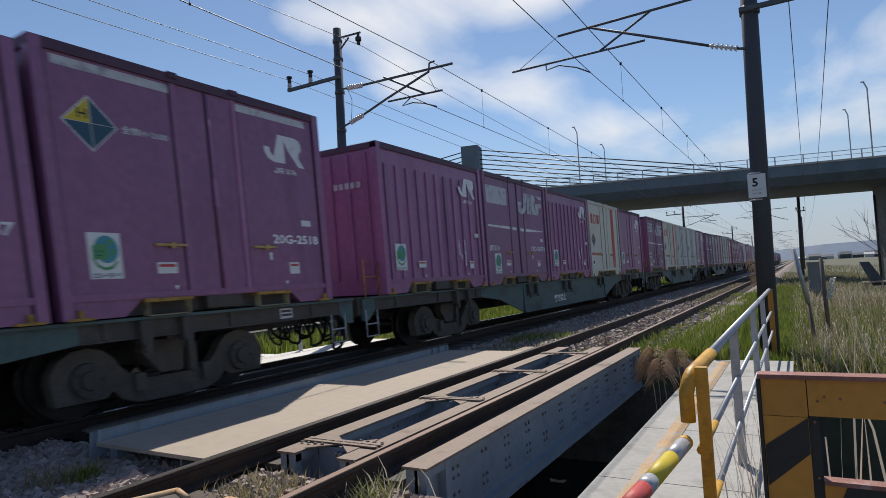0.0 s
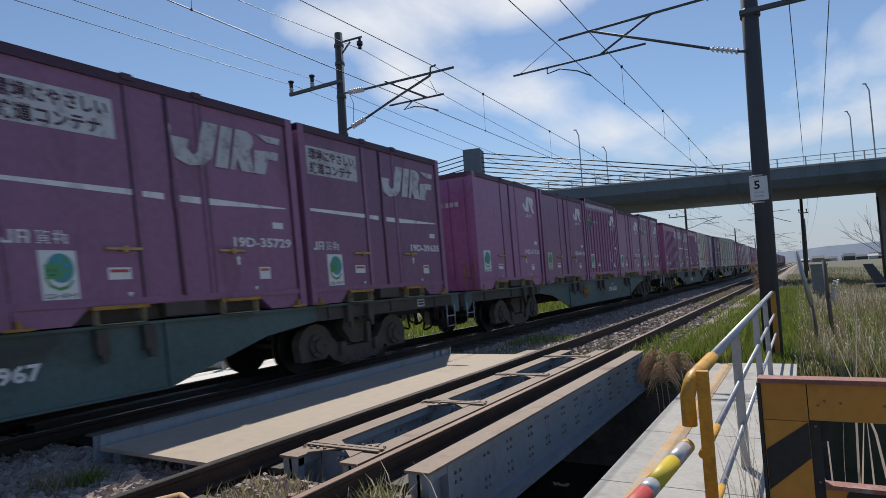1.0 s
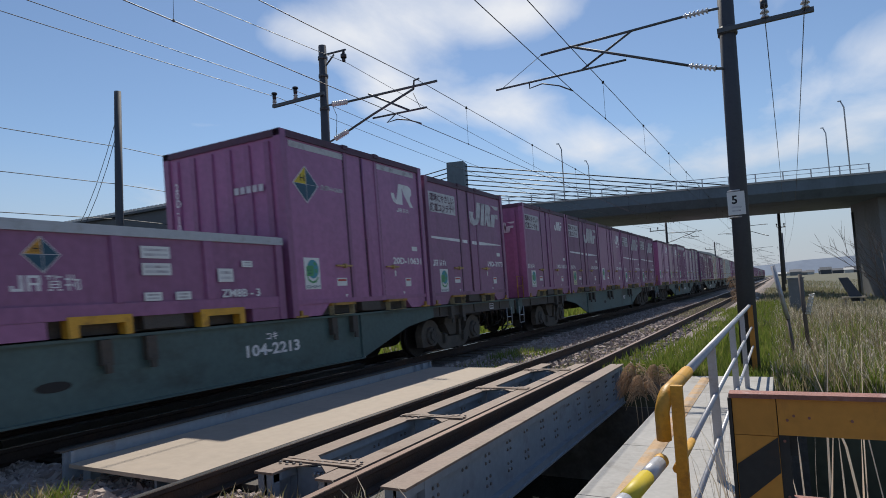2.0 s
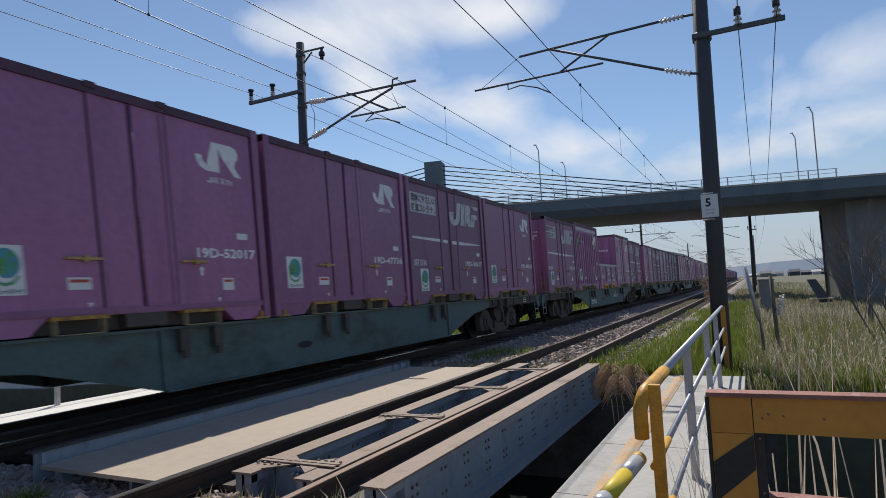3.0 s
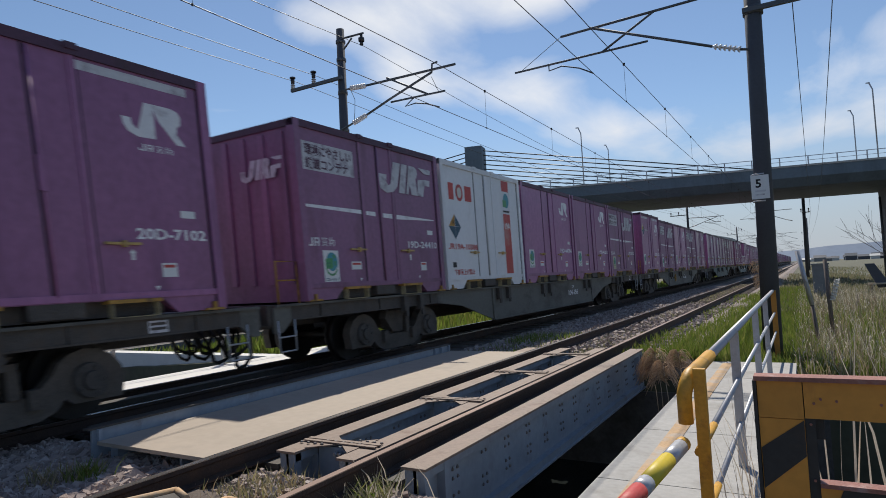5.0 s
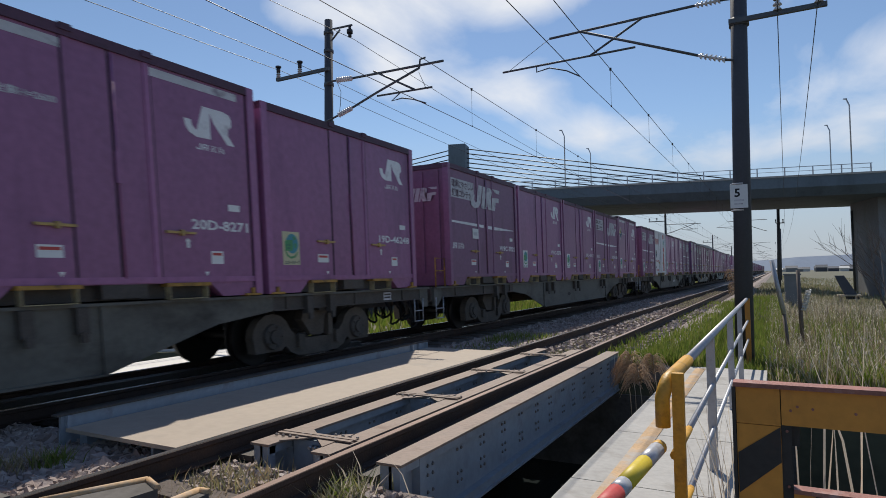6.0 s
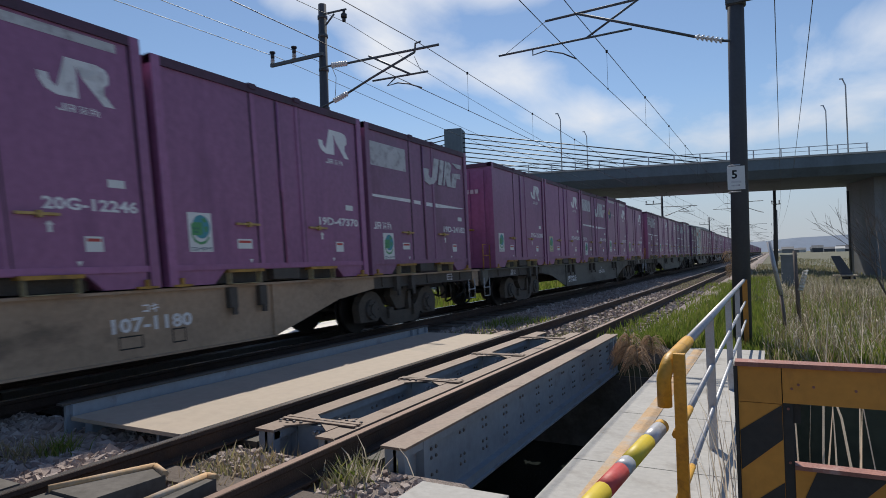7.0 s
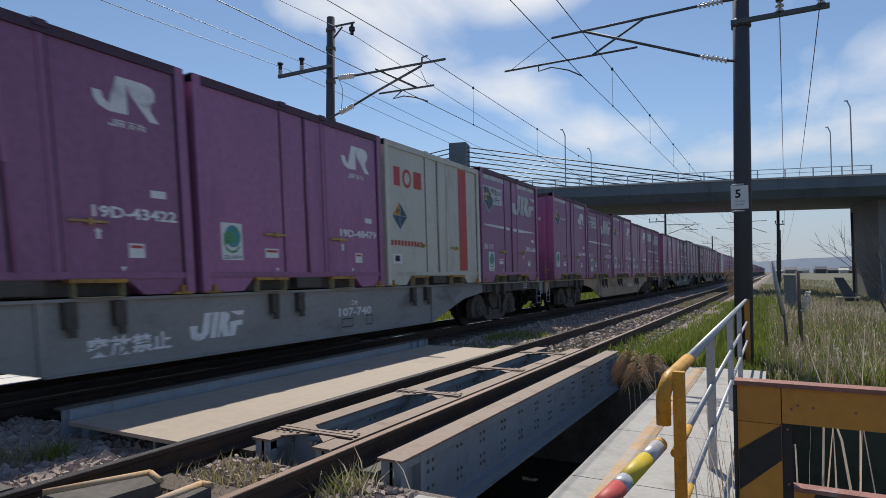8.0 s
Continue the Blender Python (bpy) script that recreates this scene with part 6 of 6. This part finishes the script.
# ---- distance ----
def distance():
    rng = random.Random(4)
    pts = []
    for i in range(121):
        a = radians(62 - i * 1.1)
        d = 3600
        h = 28 + 30 * noise.noise((i * 0.09, 3.1, 0)) + 20 * noise.noise((i * 0.31, 7.7, 0))
        h += 62 * math.exp(-((i - 62) / 7.0) ** 2)
        pts.append((3 - d * math.sin(a), d * math.cos(a), max(12, h)))
    verts = [(x, y, -5) for x, y, h in pts] + [(x * 1.04, y * 1.04, h) for x, y, h in pts]
    n = len(pts)
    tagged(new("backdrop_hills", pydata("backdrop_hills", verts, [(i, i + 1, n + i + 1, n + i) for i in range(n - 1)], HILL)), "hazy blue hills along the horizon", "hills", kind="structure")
    for i in range(26):
        x, y = 8 + i * 5.5 + rng.uniform(-3, 3), rng.uniform(820, 1250)
        w, d, h = rng.uniform(5, 15), rng.uniform(7, 12), rng.uniform(5, 9)
        b = empty("distant_house", Matrix.Translation((x, y, -1.45)))
        tagged(b, "small building far across the fields", "house", "distant houses")
        part("wall", boxes((-w / 2, w / 2, -d / 2, d / 2, 0, h * 0.6), name="wall", mat=rng.choice((WALL_PALE, PIER, POLE))), None, b)
        bm = bmesh.new()
        side_plate(bm, [(-d / 2 - 0.5, h * 0.6), (d / 2 + 0.5, h * 0.6), (0, h)], -w / 2 - 0.5, w / 2 + 0.5)
        part("roof", bm, rng.choice((ROOF_DARK, ROOF_DARK, WHITE_LEDGE, PIER)), b)
    w = empty("warehouse", Matrix.Translation((-22, 165, -1)))
    tagged(w, "large grey shed with a rounded roof behind the train", "warehouse")
    part("wall", boxes((-14, 14, -14, 14, 0, 6.5), name="wall", mat=WALL_PALE), None, w)
    bm = bmesh.new()
    prism(bm, [(-14.5, 6.5), (-12, 8.0), (-6, 9.6), (0, 10.2), (6, 9.6), (12, 8.0), (14.5, 6.5)], -14.5, 14.5)
    part("roof", bm, PALE_GREY, w)
    f = empty("roadside_shed", Matrix.Translation((-25, 21.6, -0.78)))
    tagged(f, "dark blue shed with light tiles along its eave", "shed")
    part("wall", boxes((-11, 11, -5, 5, -0.3, 6.1), name="wall", mat=ROOF_DARK), None, f)
    part("roof", boxes((-11.3, 11.3, -5.2, 5.2, 6.1, 6.2), bevel=0.01, name="roof", mat=ROOF_DARK), None, f)
    tile = boxes((-0.085, 0.085, -0.1, 0.1, 0.0, 0.1), bevel=0.02, name="eave_tile", mat=WHITE_LEDGE)
    for i in range(78):
        part("eave_tile", tile, None, f).location = (-10.8 + i * 0.28, -5.1, 6.2)
    u = empty("utility_pole", Matrix.Translation((-17.8, 14.0, -0.8)))
    tagged(u, "grey concrete utility pole with slack service wires behind the train", "utility pole")
    bm = bmesh.new()
    tube(bm, (0, 0, 0), (0, 0, 10.2), 0.17, 0.12, 12)
    part("pole", bm, POLE, u)
    bm = bmesh.new()
    for z0, dx, dy, z1 in ((9.4, -5, 0.5, 4.5), (8.8, -5.2, 0.7, 4.4)):
        path_tube(bm, [(dx * i / 6, dy * i / 6, z0 + (z1 - z0) * i / 6 - 1.0 * 4 * (i / 6) * (1 - i / 6)) for i in range(7)], 0.012, 4)
    for z in (8.1, 6.7, 5.4):
        path_tube(bm, [(-2, -40, z + 0.4), (-1, -20, z - 0.3), (0, 0, z), (0.5, 20, z - 0.5), (1, 40, z)], 0.013, 4)
    part("service_wire", bm, WIRE, u)
    v = empty("utility_pole", Matrix.Translation((-34, 40, -1)))
    tagged(v, "distant utility pole with a small cross arm", "utility pole")
    bm = bmesh.new()
    tube(bm, (0, 0, 0), (0, 0, 11.0), 0.17, 0.12, 8)
    box(bm, -1.0, 1.0, -0.06, 0.06, 10.4, 10.55)
    part("pole", bm, POLE, v)
    g = empty("marker_post", Matrix.Translation((3.38, 14.0, -0.6)))
    tagged(g, "leaning pale square post in the grass beside the track", "post")
    bm = bmesh.new()
    tube(bm, (0.03, 0, 0), (-0.05, 0, 0.93), 0.034, 0.034, 4)
    part("foot", bm, TWIG, g, "dark weathered foot")
    bm = bmesh.new()
    tube(bm, (-0.05, 0, 0.93), (-0.235, 0, 2.0), 0.042, 0.042, 4)
    part("post", bm, GALV, g)
    g = empty("coiled_post", Matrix.Translation((3.70, 16.0, -0.6)))
    tagged(g, "dark thin post with a pale coil hung on it", "post")
    bm = bmesh.new()
    tube(bm, (0, 0, 0), (-0.05, 0, 1.8), 0.05, 0.045, 6)
    part("post", bm, TWIG, g)
    bm = bmesh.new()
    path_tube(bm, [(0.03 + 0.0012 * k + 0.05 * math.cos(k * 0.9), 0.05 * math.sin(k * 0.9) - 0.1, 0.9 + 0.0046 * k) for k in range(100)], 0.012, 4)
    part("coil", bm, WHITE_LEDGE, g)
    g = empty("control_box", Matrix.Translation((3.9, 33.0, -0.75)))
    tagged(g, "small grey-brown concrete box in the grass", "box")
    bm = bmesh.new()
    box(bm, -0.34, 0.3, -0.3, 0.3, 0, 1.72)
    box(bm, -0.38, 0.34, -0.34, 0.34, 1.72, 1.78)
    part("body", bm, PIER, g, bevel=0.03)
    g = empty("leaning_slab", Matrix.Translation((6.5, 40.0, -0.75)))
    tagged(g, "dark stone slab leaning over a low plank in the grass", "slab")
    bm = bmesh.new()
    side = Vector((0.62, 0, 0))
    foot, head = Vector((0.1, 0, 0.3)), Vector((-0.42, 0.1, 1.6))
    lo = [bm.verts.new(v) for v in (foot, foot + side, foot + side + Vector((0, 0.35, 0)), foot + Vector((0, 0.35, 0)))]
    hi = [bm.verts.new(v) for v in (head, head + side * 0.7, head + side * 0.7 + Vector((0, 0.3, 0)), head + Vector((0, 0.3, 0)))]
    for k in range(4):
        bm.faces.new((lo[k], lo[(k + 1) % 4], hi[(k + 1) % 4], hi[k]))
    bm.faces.new(lo[::-1]), bm.faces.new(hi)
    part("slab", bm, POLE, g, bevel=0.03)
    part("plank", boxes((-0.35, 0.75, -0.3, 0.2, 0.48, 0.56), (-0.25, -0.15, -0.2, 0.1, 0.0, 0.48), (0.45, 0.55, -0.2, 0.1, 0.0, 0.48), bevel=0.01, name="plank", mat=PALE_STALK), None, g, "pale weathered plank")
    for x, y, h in ((6.6, 24, 1.1), (9.2, 27, 1.2)):
        g = empty("fence_post", Matrix.Translation((x, y, -0.7)))
        tagged(g, "short dark weathered fence post in the grass", "post", "fence posts")
        bm = bmesh.new()
        tube(bm, (0, 0, 0), (0.05, 0, h), 0.09, 0.08, 6)
        part("post", bm, TWIG, g)


distance()


# ---- loose stones and plants ----
def scatter_stones(name, count, areas, size, seed, label):
    rng = np.random.default_rng(seed)
    base = np.array([(x, y, z) for z in (-1, 1) for y in (-1, 1) for x in (-1, 1)], float) * 0.5
    quads = np.array(((0, 2, 3, 1), (4, 5, 7, 6), (0, 1, 5, 4), (2, 6, 7, 3), (0, 4, 6, 2), (1, 3, 7, 5)))
    vs, fs = [], []
    weights = np.array([a[4] for a in areas], float)
    pick = rng.choice(len(areas), count, p=weights / weights.sum())
    for i in range(count):
        x0, x1, y0, y1, _, z = areas[pick[i]]
        s = size * rng.uniform(0.55, 1.35)
        v = base * (rng.uniform(0.6, 1.2, 3) * s) + rng.uniform(-0.18, 0.18, (8, 3)) * s
        a, b = rng.uniform(0, 6.28, 2)
        ca, sa, cb, sb = math.cos(a), math.sin(a), math.cos(b), math.sin(b)
        v = v @ np.array(((ca, -sa, 0), (sa, ca, 0), (0, 0, 1))) @ np.array(((1, 0, 0), (0, cb, -sb), (0, sb, cb)))
        p = np.array((rng.uniform(x0, x1), rng.uniform(y0, y1), z + rng.uniform(-0.02, 0.03)))
        vs.append(v + p)
        fs.append(quads + 8 * i)
    ob = new(name, pydata(name, np.concatenate(vs).tolist(), np.concatenate(fs).tolist(), STONE))
    tagged(ob, label, "stones", kind="stuff")


scatter_stones("ballast_stones", 5200, ((-3.0, -0.68, 1.98, 3.3, 3.0, -0.2), (-3.3, -3.0, 2.0, 3.3, 0.3, -0.2)), 0.062, 5, "loose brown-grey ballast stones beside the rails")
scatter_stones("ballast_stones", 1500, ((-0.45, 0.45, 2.5, 3.4, 0.6, -0.21), (0.65, 1.24, 2.2, 3.4, 0.6, -0.22)), 0.036, 7, "small dusty stones around the rail ends")
scatter_stones("ballast_stones", 10500, ((-2.5, -0.7, 9.2, 16, 3.4, -0.2), (-2.6, -0.7, 16, 40, 4.6, -0.2), (-0.5, 0.5, 10.2, 24, 1.6, -0.185), (0.65, 1.0, 10.2, 24, 0.4, -0.2)), 0.058, 6, "loose brown-grey ballast stones between the tracks")
bm = bmesh.new()
box(bm, -2.5, -1.2, 9.15, 700, -0.5, -0.22)
tagged(part("ballast_bed", bm, GRAVEL), "grey-brown crushed stone between the tracks", "ballast", kind="structure")
bm = bmesh.new()
box(bm, -2.6, -1.2, 0.5, 3.45, -0.5, -0.215)
tagged(part("ballast_bed", bm, GRAVEL), "grey-brown crushed stone between the tracks", "ballast", kind="structure")


def blades(name, count, place, height, width, mat, label, seed, lean=0.35, kind="stuff", category="grass"):
    """Tapered bent blades; place(rng) gives x, y, z and a size factor."""
    rng = np.random.default_rng(seed)
    vs, fs = [], []
    for i in range(count):
        x, y, z, k = place(rng)
        h = height * k * rng.uniform(0.55, 1.2)
        w = width * rng.uniform(0.7, 1.3)
        a, b = rng.uniform(0, 6.28, 2)
        dx, dy = math.cos(a) * w, math.sin(a) * w
        lx, ly = math.cos(b) * h * lean * rng.uniform(0.2, 1.3), math.sin(b) * h * lean * rng.uniform(0.2, 1.3)
        n = len(vs)
        vs += [(x - dx, y - dy, z), (x + dx, y + dy, z), (x + dx * 0.8 + lx * 0.35, y + dy * 0.8 + ly * 0.35, z + h * 0.55), (x - dx * 0.8 + lx * 0.35, y - dy * 0.8 + ly * 0.35, z + h * 0.55), (x + lx, y + ly, z + h)]
        fs += [(n, n + 1, n + 2, n + 3), (n + 3, n + 2, n + 4)]
    tagged(new(name, pydata(name, vs, fs, mat)), label, category, kind=kind)


def tuft_field(x0, x1, y0, y1, z=None, clump=0.0):
    def place(rng):
        for _ in range(20):
            y = y0 + (y1 - y0) * rng.uniform(0, 1) ** 1.6
            x = rng.uniform(x0, x1)
            if clump and noise.noise((x * 0.8, y * 0.5, 2.0)) < clump - 0.35 and rng.uniform() < 0.85:
                continue
            break
        return x, y, (ground_height(x, y) if z is None else z) - 0.02, 0.7 + 0.5 * (noise.noise((x * 0.5, y * 0.3, 5.0)) + 0.5)
    return place


blades("verge_grass", 6500, tuft_field(1.25, 2.1, 10.5, 34, -0.33), 0.26, 0.011, GRASS, "fresh green grass on the ballast shoulder", 43)
blades("verge_grass", 11000, tuft_field(1.9, 3.4, 10.6, 40), 0.34, 0.012, GRASS, "fresh green grass on the track verge", 11)
blades("verge_grass", 9000, tuft_field(1.6, 9.0, 22, 90), 0.3, 0.025, OLIVE_GRASS, "fresh green grass along the railway", 12)
blades("verge_grass", 7000, tuft_field(3.0, 9.0, 10.4, 24), 0.34, 0.011, GRASS, "fresh green grass among the dry reeds", 51)
blades("field_grass", 14000, tuft_field(3.0, 14, 10.4, 60), 0.26, 0.012, OLIVE_GRASS, "mixed green grass in the field", 13)
blades("dry_reeds", 2200, tuft_field(3.0, 9.5, 10.2, 26, clump=0.35), 0.48, 0.006, DRY_GRASS, "tall dry brown reeds standing in the verge", 14, 0.6)
blades("dry_reeds", 1600, tuft_field(5.0, 26, 14, 60, clump=0.35), 0.32, 0.012, DRY_GRASS, "tall dry brown reeds across the field", 15, 0.25)
blades("dead_stems", 1200, tuft_field(3.1, 10, 10.3, 24, clump=0.35), 0.95, 0.0035, BROWN_STEM, "thin dead brown stems standing above the grass", 41, 0.3)
blades("pale_seedheads", 1600, tuft_field(3.0, 14, 10.3, 34, clump=0.3), 0.42, 0.007, PALE_STALK, "pale bleached grass blades", 42, 0.9)
blades("far_grass", 9000, tuft_field(4.0, 60, 50, 200), 0.4, 0.06, OLIVE_GRASS, "rough grass in the fields", 16)
blades("bank_grass", 6000, tuft_field(-14, -5.8, 10.7, 32), 0.45, 0.03, GRASS, "bright yellow-green weeds beyond the far track", 17)
blades("bank_grass", 5000, tuft_field(-9.5, -5.9, 20, 90), 0.5, 0.05, GRASS, "bright yellow-green weeds beyond the far track", 18)
blades("ballast_weeds", 900, tuft_field(-2.1, -0.9, 9.5, 13, -0.2, 0.35), 0.16, 0.008, GRASS, "small weeds growing in the ballast", 19)
blades("ballast_weeds", 2600, tuft_field(-0.5, 0.5, 10.2, 45, -0.2, 0.25), 0.1, 0.014, OLIVE_GRASS, "low dry weeds growing between the rails", 63)
blades("ballast_weeds", 1500, tuft_field(0.62, 1.6, 9.9, 30, -0.22, 0.2), 0.16, 0.012, GRASS, "small weeds growing beside the rail", 20)


def seed_stalks(count, place, height, seed):
    """Thin stalks, each with a short pale head at its tip."""
    rng = np.random.default_rng(seed)
    vs, fs = [], []
    for i in range(count):
        x, y, z, k = place(rng)
        h = height * k * rng.uniform(0.5, 1.2)
        a = rng.uniform(0, 6.28)
        lx, ly = rng.normal(0, 0.16 * h), rng.normal(0, 0.16 * h)
        dx, dy = math.cos(a), math.sin(a)
        hx, hy, hz = rng.normal(0, 0.025), rng.normal(0, 0.025), rng.uniform(0.03, 0.08)
        w = rng.uniform(0.006, 0.013)
        n = len(vs)
        vs += [(x - dx * 0.002, y - dy * 0.002, z), (x + dx * 0.002, y + dy * 0.002, z), (x + lx + dx * 0.002, y + ly + dy * 0.002, z + h), (x + lx - dx * 0.002, y + ly - dy * 0.002, z + h)]
        px, py, pz = x + lx + hx / 2, y + ly + hy / 2, z + h + hz / 2
        vs += [(x + lx, y + ly, z + h - 0.004), (px + dx * w, py + dy * w, pz), (x + lx + hx, y + ly + hy, z + h + hz), (px - dx * w, py - dy * w, pz)]
        fs += [(n, n + 1, n + 2, n + 3), (n + 4, n + 5, n + 6, n + 7)]
    tagged(new("seed_stalks", pydata("seed_stalks", vs, fs, PALE_STALK)), "thin dry stalks with pale fluffy seed heads", "grass", kind="stuff")


seed_stalks(3200, tuft_field(3.0, 12, 10.3, 34, clump=0.2), 0.5, 61)


def tuft(x, y, z, n, h, mat, label, seed, spread=0.1, lean=0.6, width=0.006):
    blades("grass_tuft", n, lambda r: (x + r.normal(0, spread), y + r.normal(0, spread), z, 1.0), h, width, mat, label, seed, lean, category="grass tuft")


tuft(0.74, 3.2, -0.25, 130, 0.19, OLIVE_GRASS, "leafy green tuft at the girder end", 31, 0.1, 0.7, 0.006)
tuft(0.72, 3.24, -0.25, 60, 0.19, GRASS, "fresh green blades at the girder end", 38, 0.09, 0.7, 0.006)
tuft(0.78, 3.25, -0.25, 22, 0.28, PALE_STALK, "dry straw tuft at the girder end", 32, 0.1)
tuft(-1.55, 2.7, -0.2, 120, 0.17, GRASS, "small green tuft in the ballast", 33, 0.07)
tuft(-1.75, 2.55, -0.2, 160, 0.16, DRY_GRASS, "small straw-coloured tuft in the ballast", 34, 0.12)
tuft(-0.05, 3.0, -0.22, 260, 0.13, DRY_GRASS, "mossy dry tuft between the rails", 35, 0.2)
tuft(-0.15, 3.0, -0.22, 200, 0.1, OLIVE_GRASS, "green tuft between the rails", 36, 0.18)
tuft(1.0, 2.75, -0.24, 60, 0.14, GRASS, "green weed on the concrete block", 37, 0.05)


def reed_plumes():
    rng = random.Random(9)
    for x, y, z, h, big in ((1.50, 8.6, -0.9, 0.98, 1.0), (1.62, 8.35, -0.9, 0.86, 0.9), (2.78, 13.5, -0.5, 1.72, 0.55), (1.72, 8.9, -0.9, 0.95, 0.8), (1.40, 8.8, -0.9, 0.84, 0.9)):
        g = empty("reed_plume", Matrix.Translation((x, y, z)))
        tagged(g, "drooping brown feathery reed plume on a thin stalk", "reed", "reed plumes")
        bm = bmesh.new()
        tip = Vector((rng.uniform(-0.12, 0.0) if h < 1.5 else -0.36, 0, h))
        path_tube(bm, [(0, 0, 0), tip * 0.5 + Vector((0.02, 0, 0)), tip], 0.005, 4)
        part("stalk", bm, PALE_STALK, g)
        bm = bmesh.new()
        for i in range(110):
            a = rng.uniform(-0.7, 0.7)
            r = rng.uniform(0.12, 0.30) * big
            s = rng.choice((-1, -1, 1))
            root = tip * rng.uniform(0.72, 1.0)
            pts = [root + Vector((s * r * t * 0.8, a * r * t, 0.10 * big * math.sin(t * 2.4) - r * t * t * 0.8)) for t in (0, 0.3, 0.6, 0.85, 1.0)]
            path_tube(bm, pts, 0.0035, 3)
        part("plume", bm, PLUME, g, "feathery drooping plume")


reed_plumes()


def stalks():
    blades("pale_stalks", 45, lambda r: (r.uniform(3.2, 4.8), r.uniform(2.7, 4.2), -0.3, 1.0), 1.15, 0.006, PALE_STALK, "bleached reed stalks behind the barrier", 22, 0.18, category="reeds")
    blades("wire_stalks", 26, lambda r: (r.uniform(2.78, 3.0), r.uniform(3.0, 4.6), -0.3, 1.0), 0.75, 0.004, PALE_STALK, "thin grey stalks leaning on the handrail", 23, 0.4, category="reeds")


stalks()


def bare_bush():
    b = empty("bare_bush", Matrix.Translation((6.3, 17.5, -0.8)))
    tagged(b, "bare twiggy bush with thin grey-brown branches", "bush")
    rng = random.Random(3)
    bm = bmesh.new()
    def grow(p, d, length, r, depth):
        q = p + d * length
        tube(bm, p, q, r, r * 0.65, 4, caps=False)
        if depth == 0:
            return
        for _ in range(3):
            nd = (d + Vector((rng.uniform(-0.7, 0.7), rng.uniform(-0.7, 0.7), rng.uniform(-0.25, 0.5)))).normalized()
            grow(p.lerp(q, rng.uniform(0.55, 1.0)), nd, length * rng.uniform(0.55, 0.8), r * 0.6, depth - 1)
    for i in range(5):
        d = Vector((rng.uniform(-0.6, 0.4), rng.uniform(-0.3, 0.3), 1)).normalized()
        grow(Vector((rng.uniform(-0.5, 0.5), rng.uniform(-0.5, 0.5), 0)), d, 1.45, 0.022, 4)
    part("branch", bm, TWIG, b)


bare_bush()


# ---- the train runs away along the far track at an even speed ----
# small unevenness of the run: seconds and metres
DRIFT = ((0.0, 0.13), (0.5, 0.3), (1.0, -0.35), (1.5, -0.25), (2.0, -0.25), (3.5, 0.19), (4.0, 0.26), (4.5, -0.34), (6.0, 0.93), (6.5, 0.18), (7.0, -0.46), (7.5, -0.4), (8.0, 0.04))


def motions():
    for thing, y, z in MOVERS:
        walk(thing, [(t, pose(TRACK_X[1], y + SPEED * t + d, z)) for t, d in DRIFT])


write_lettering()
motions()
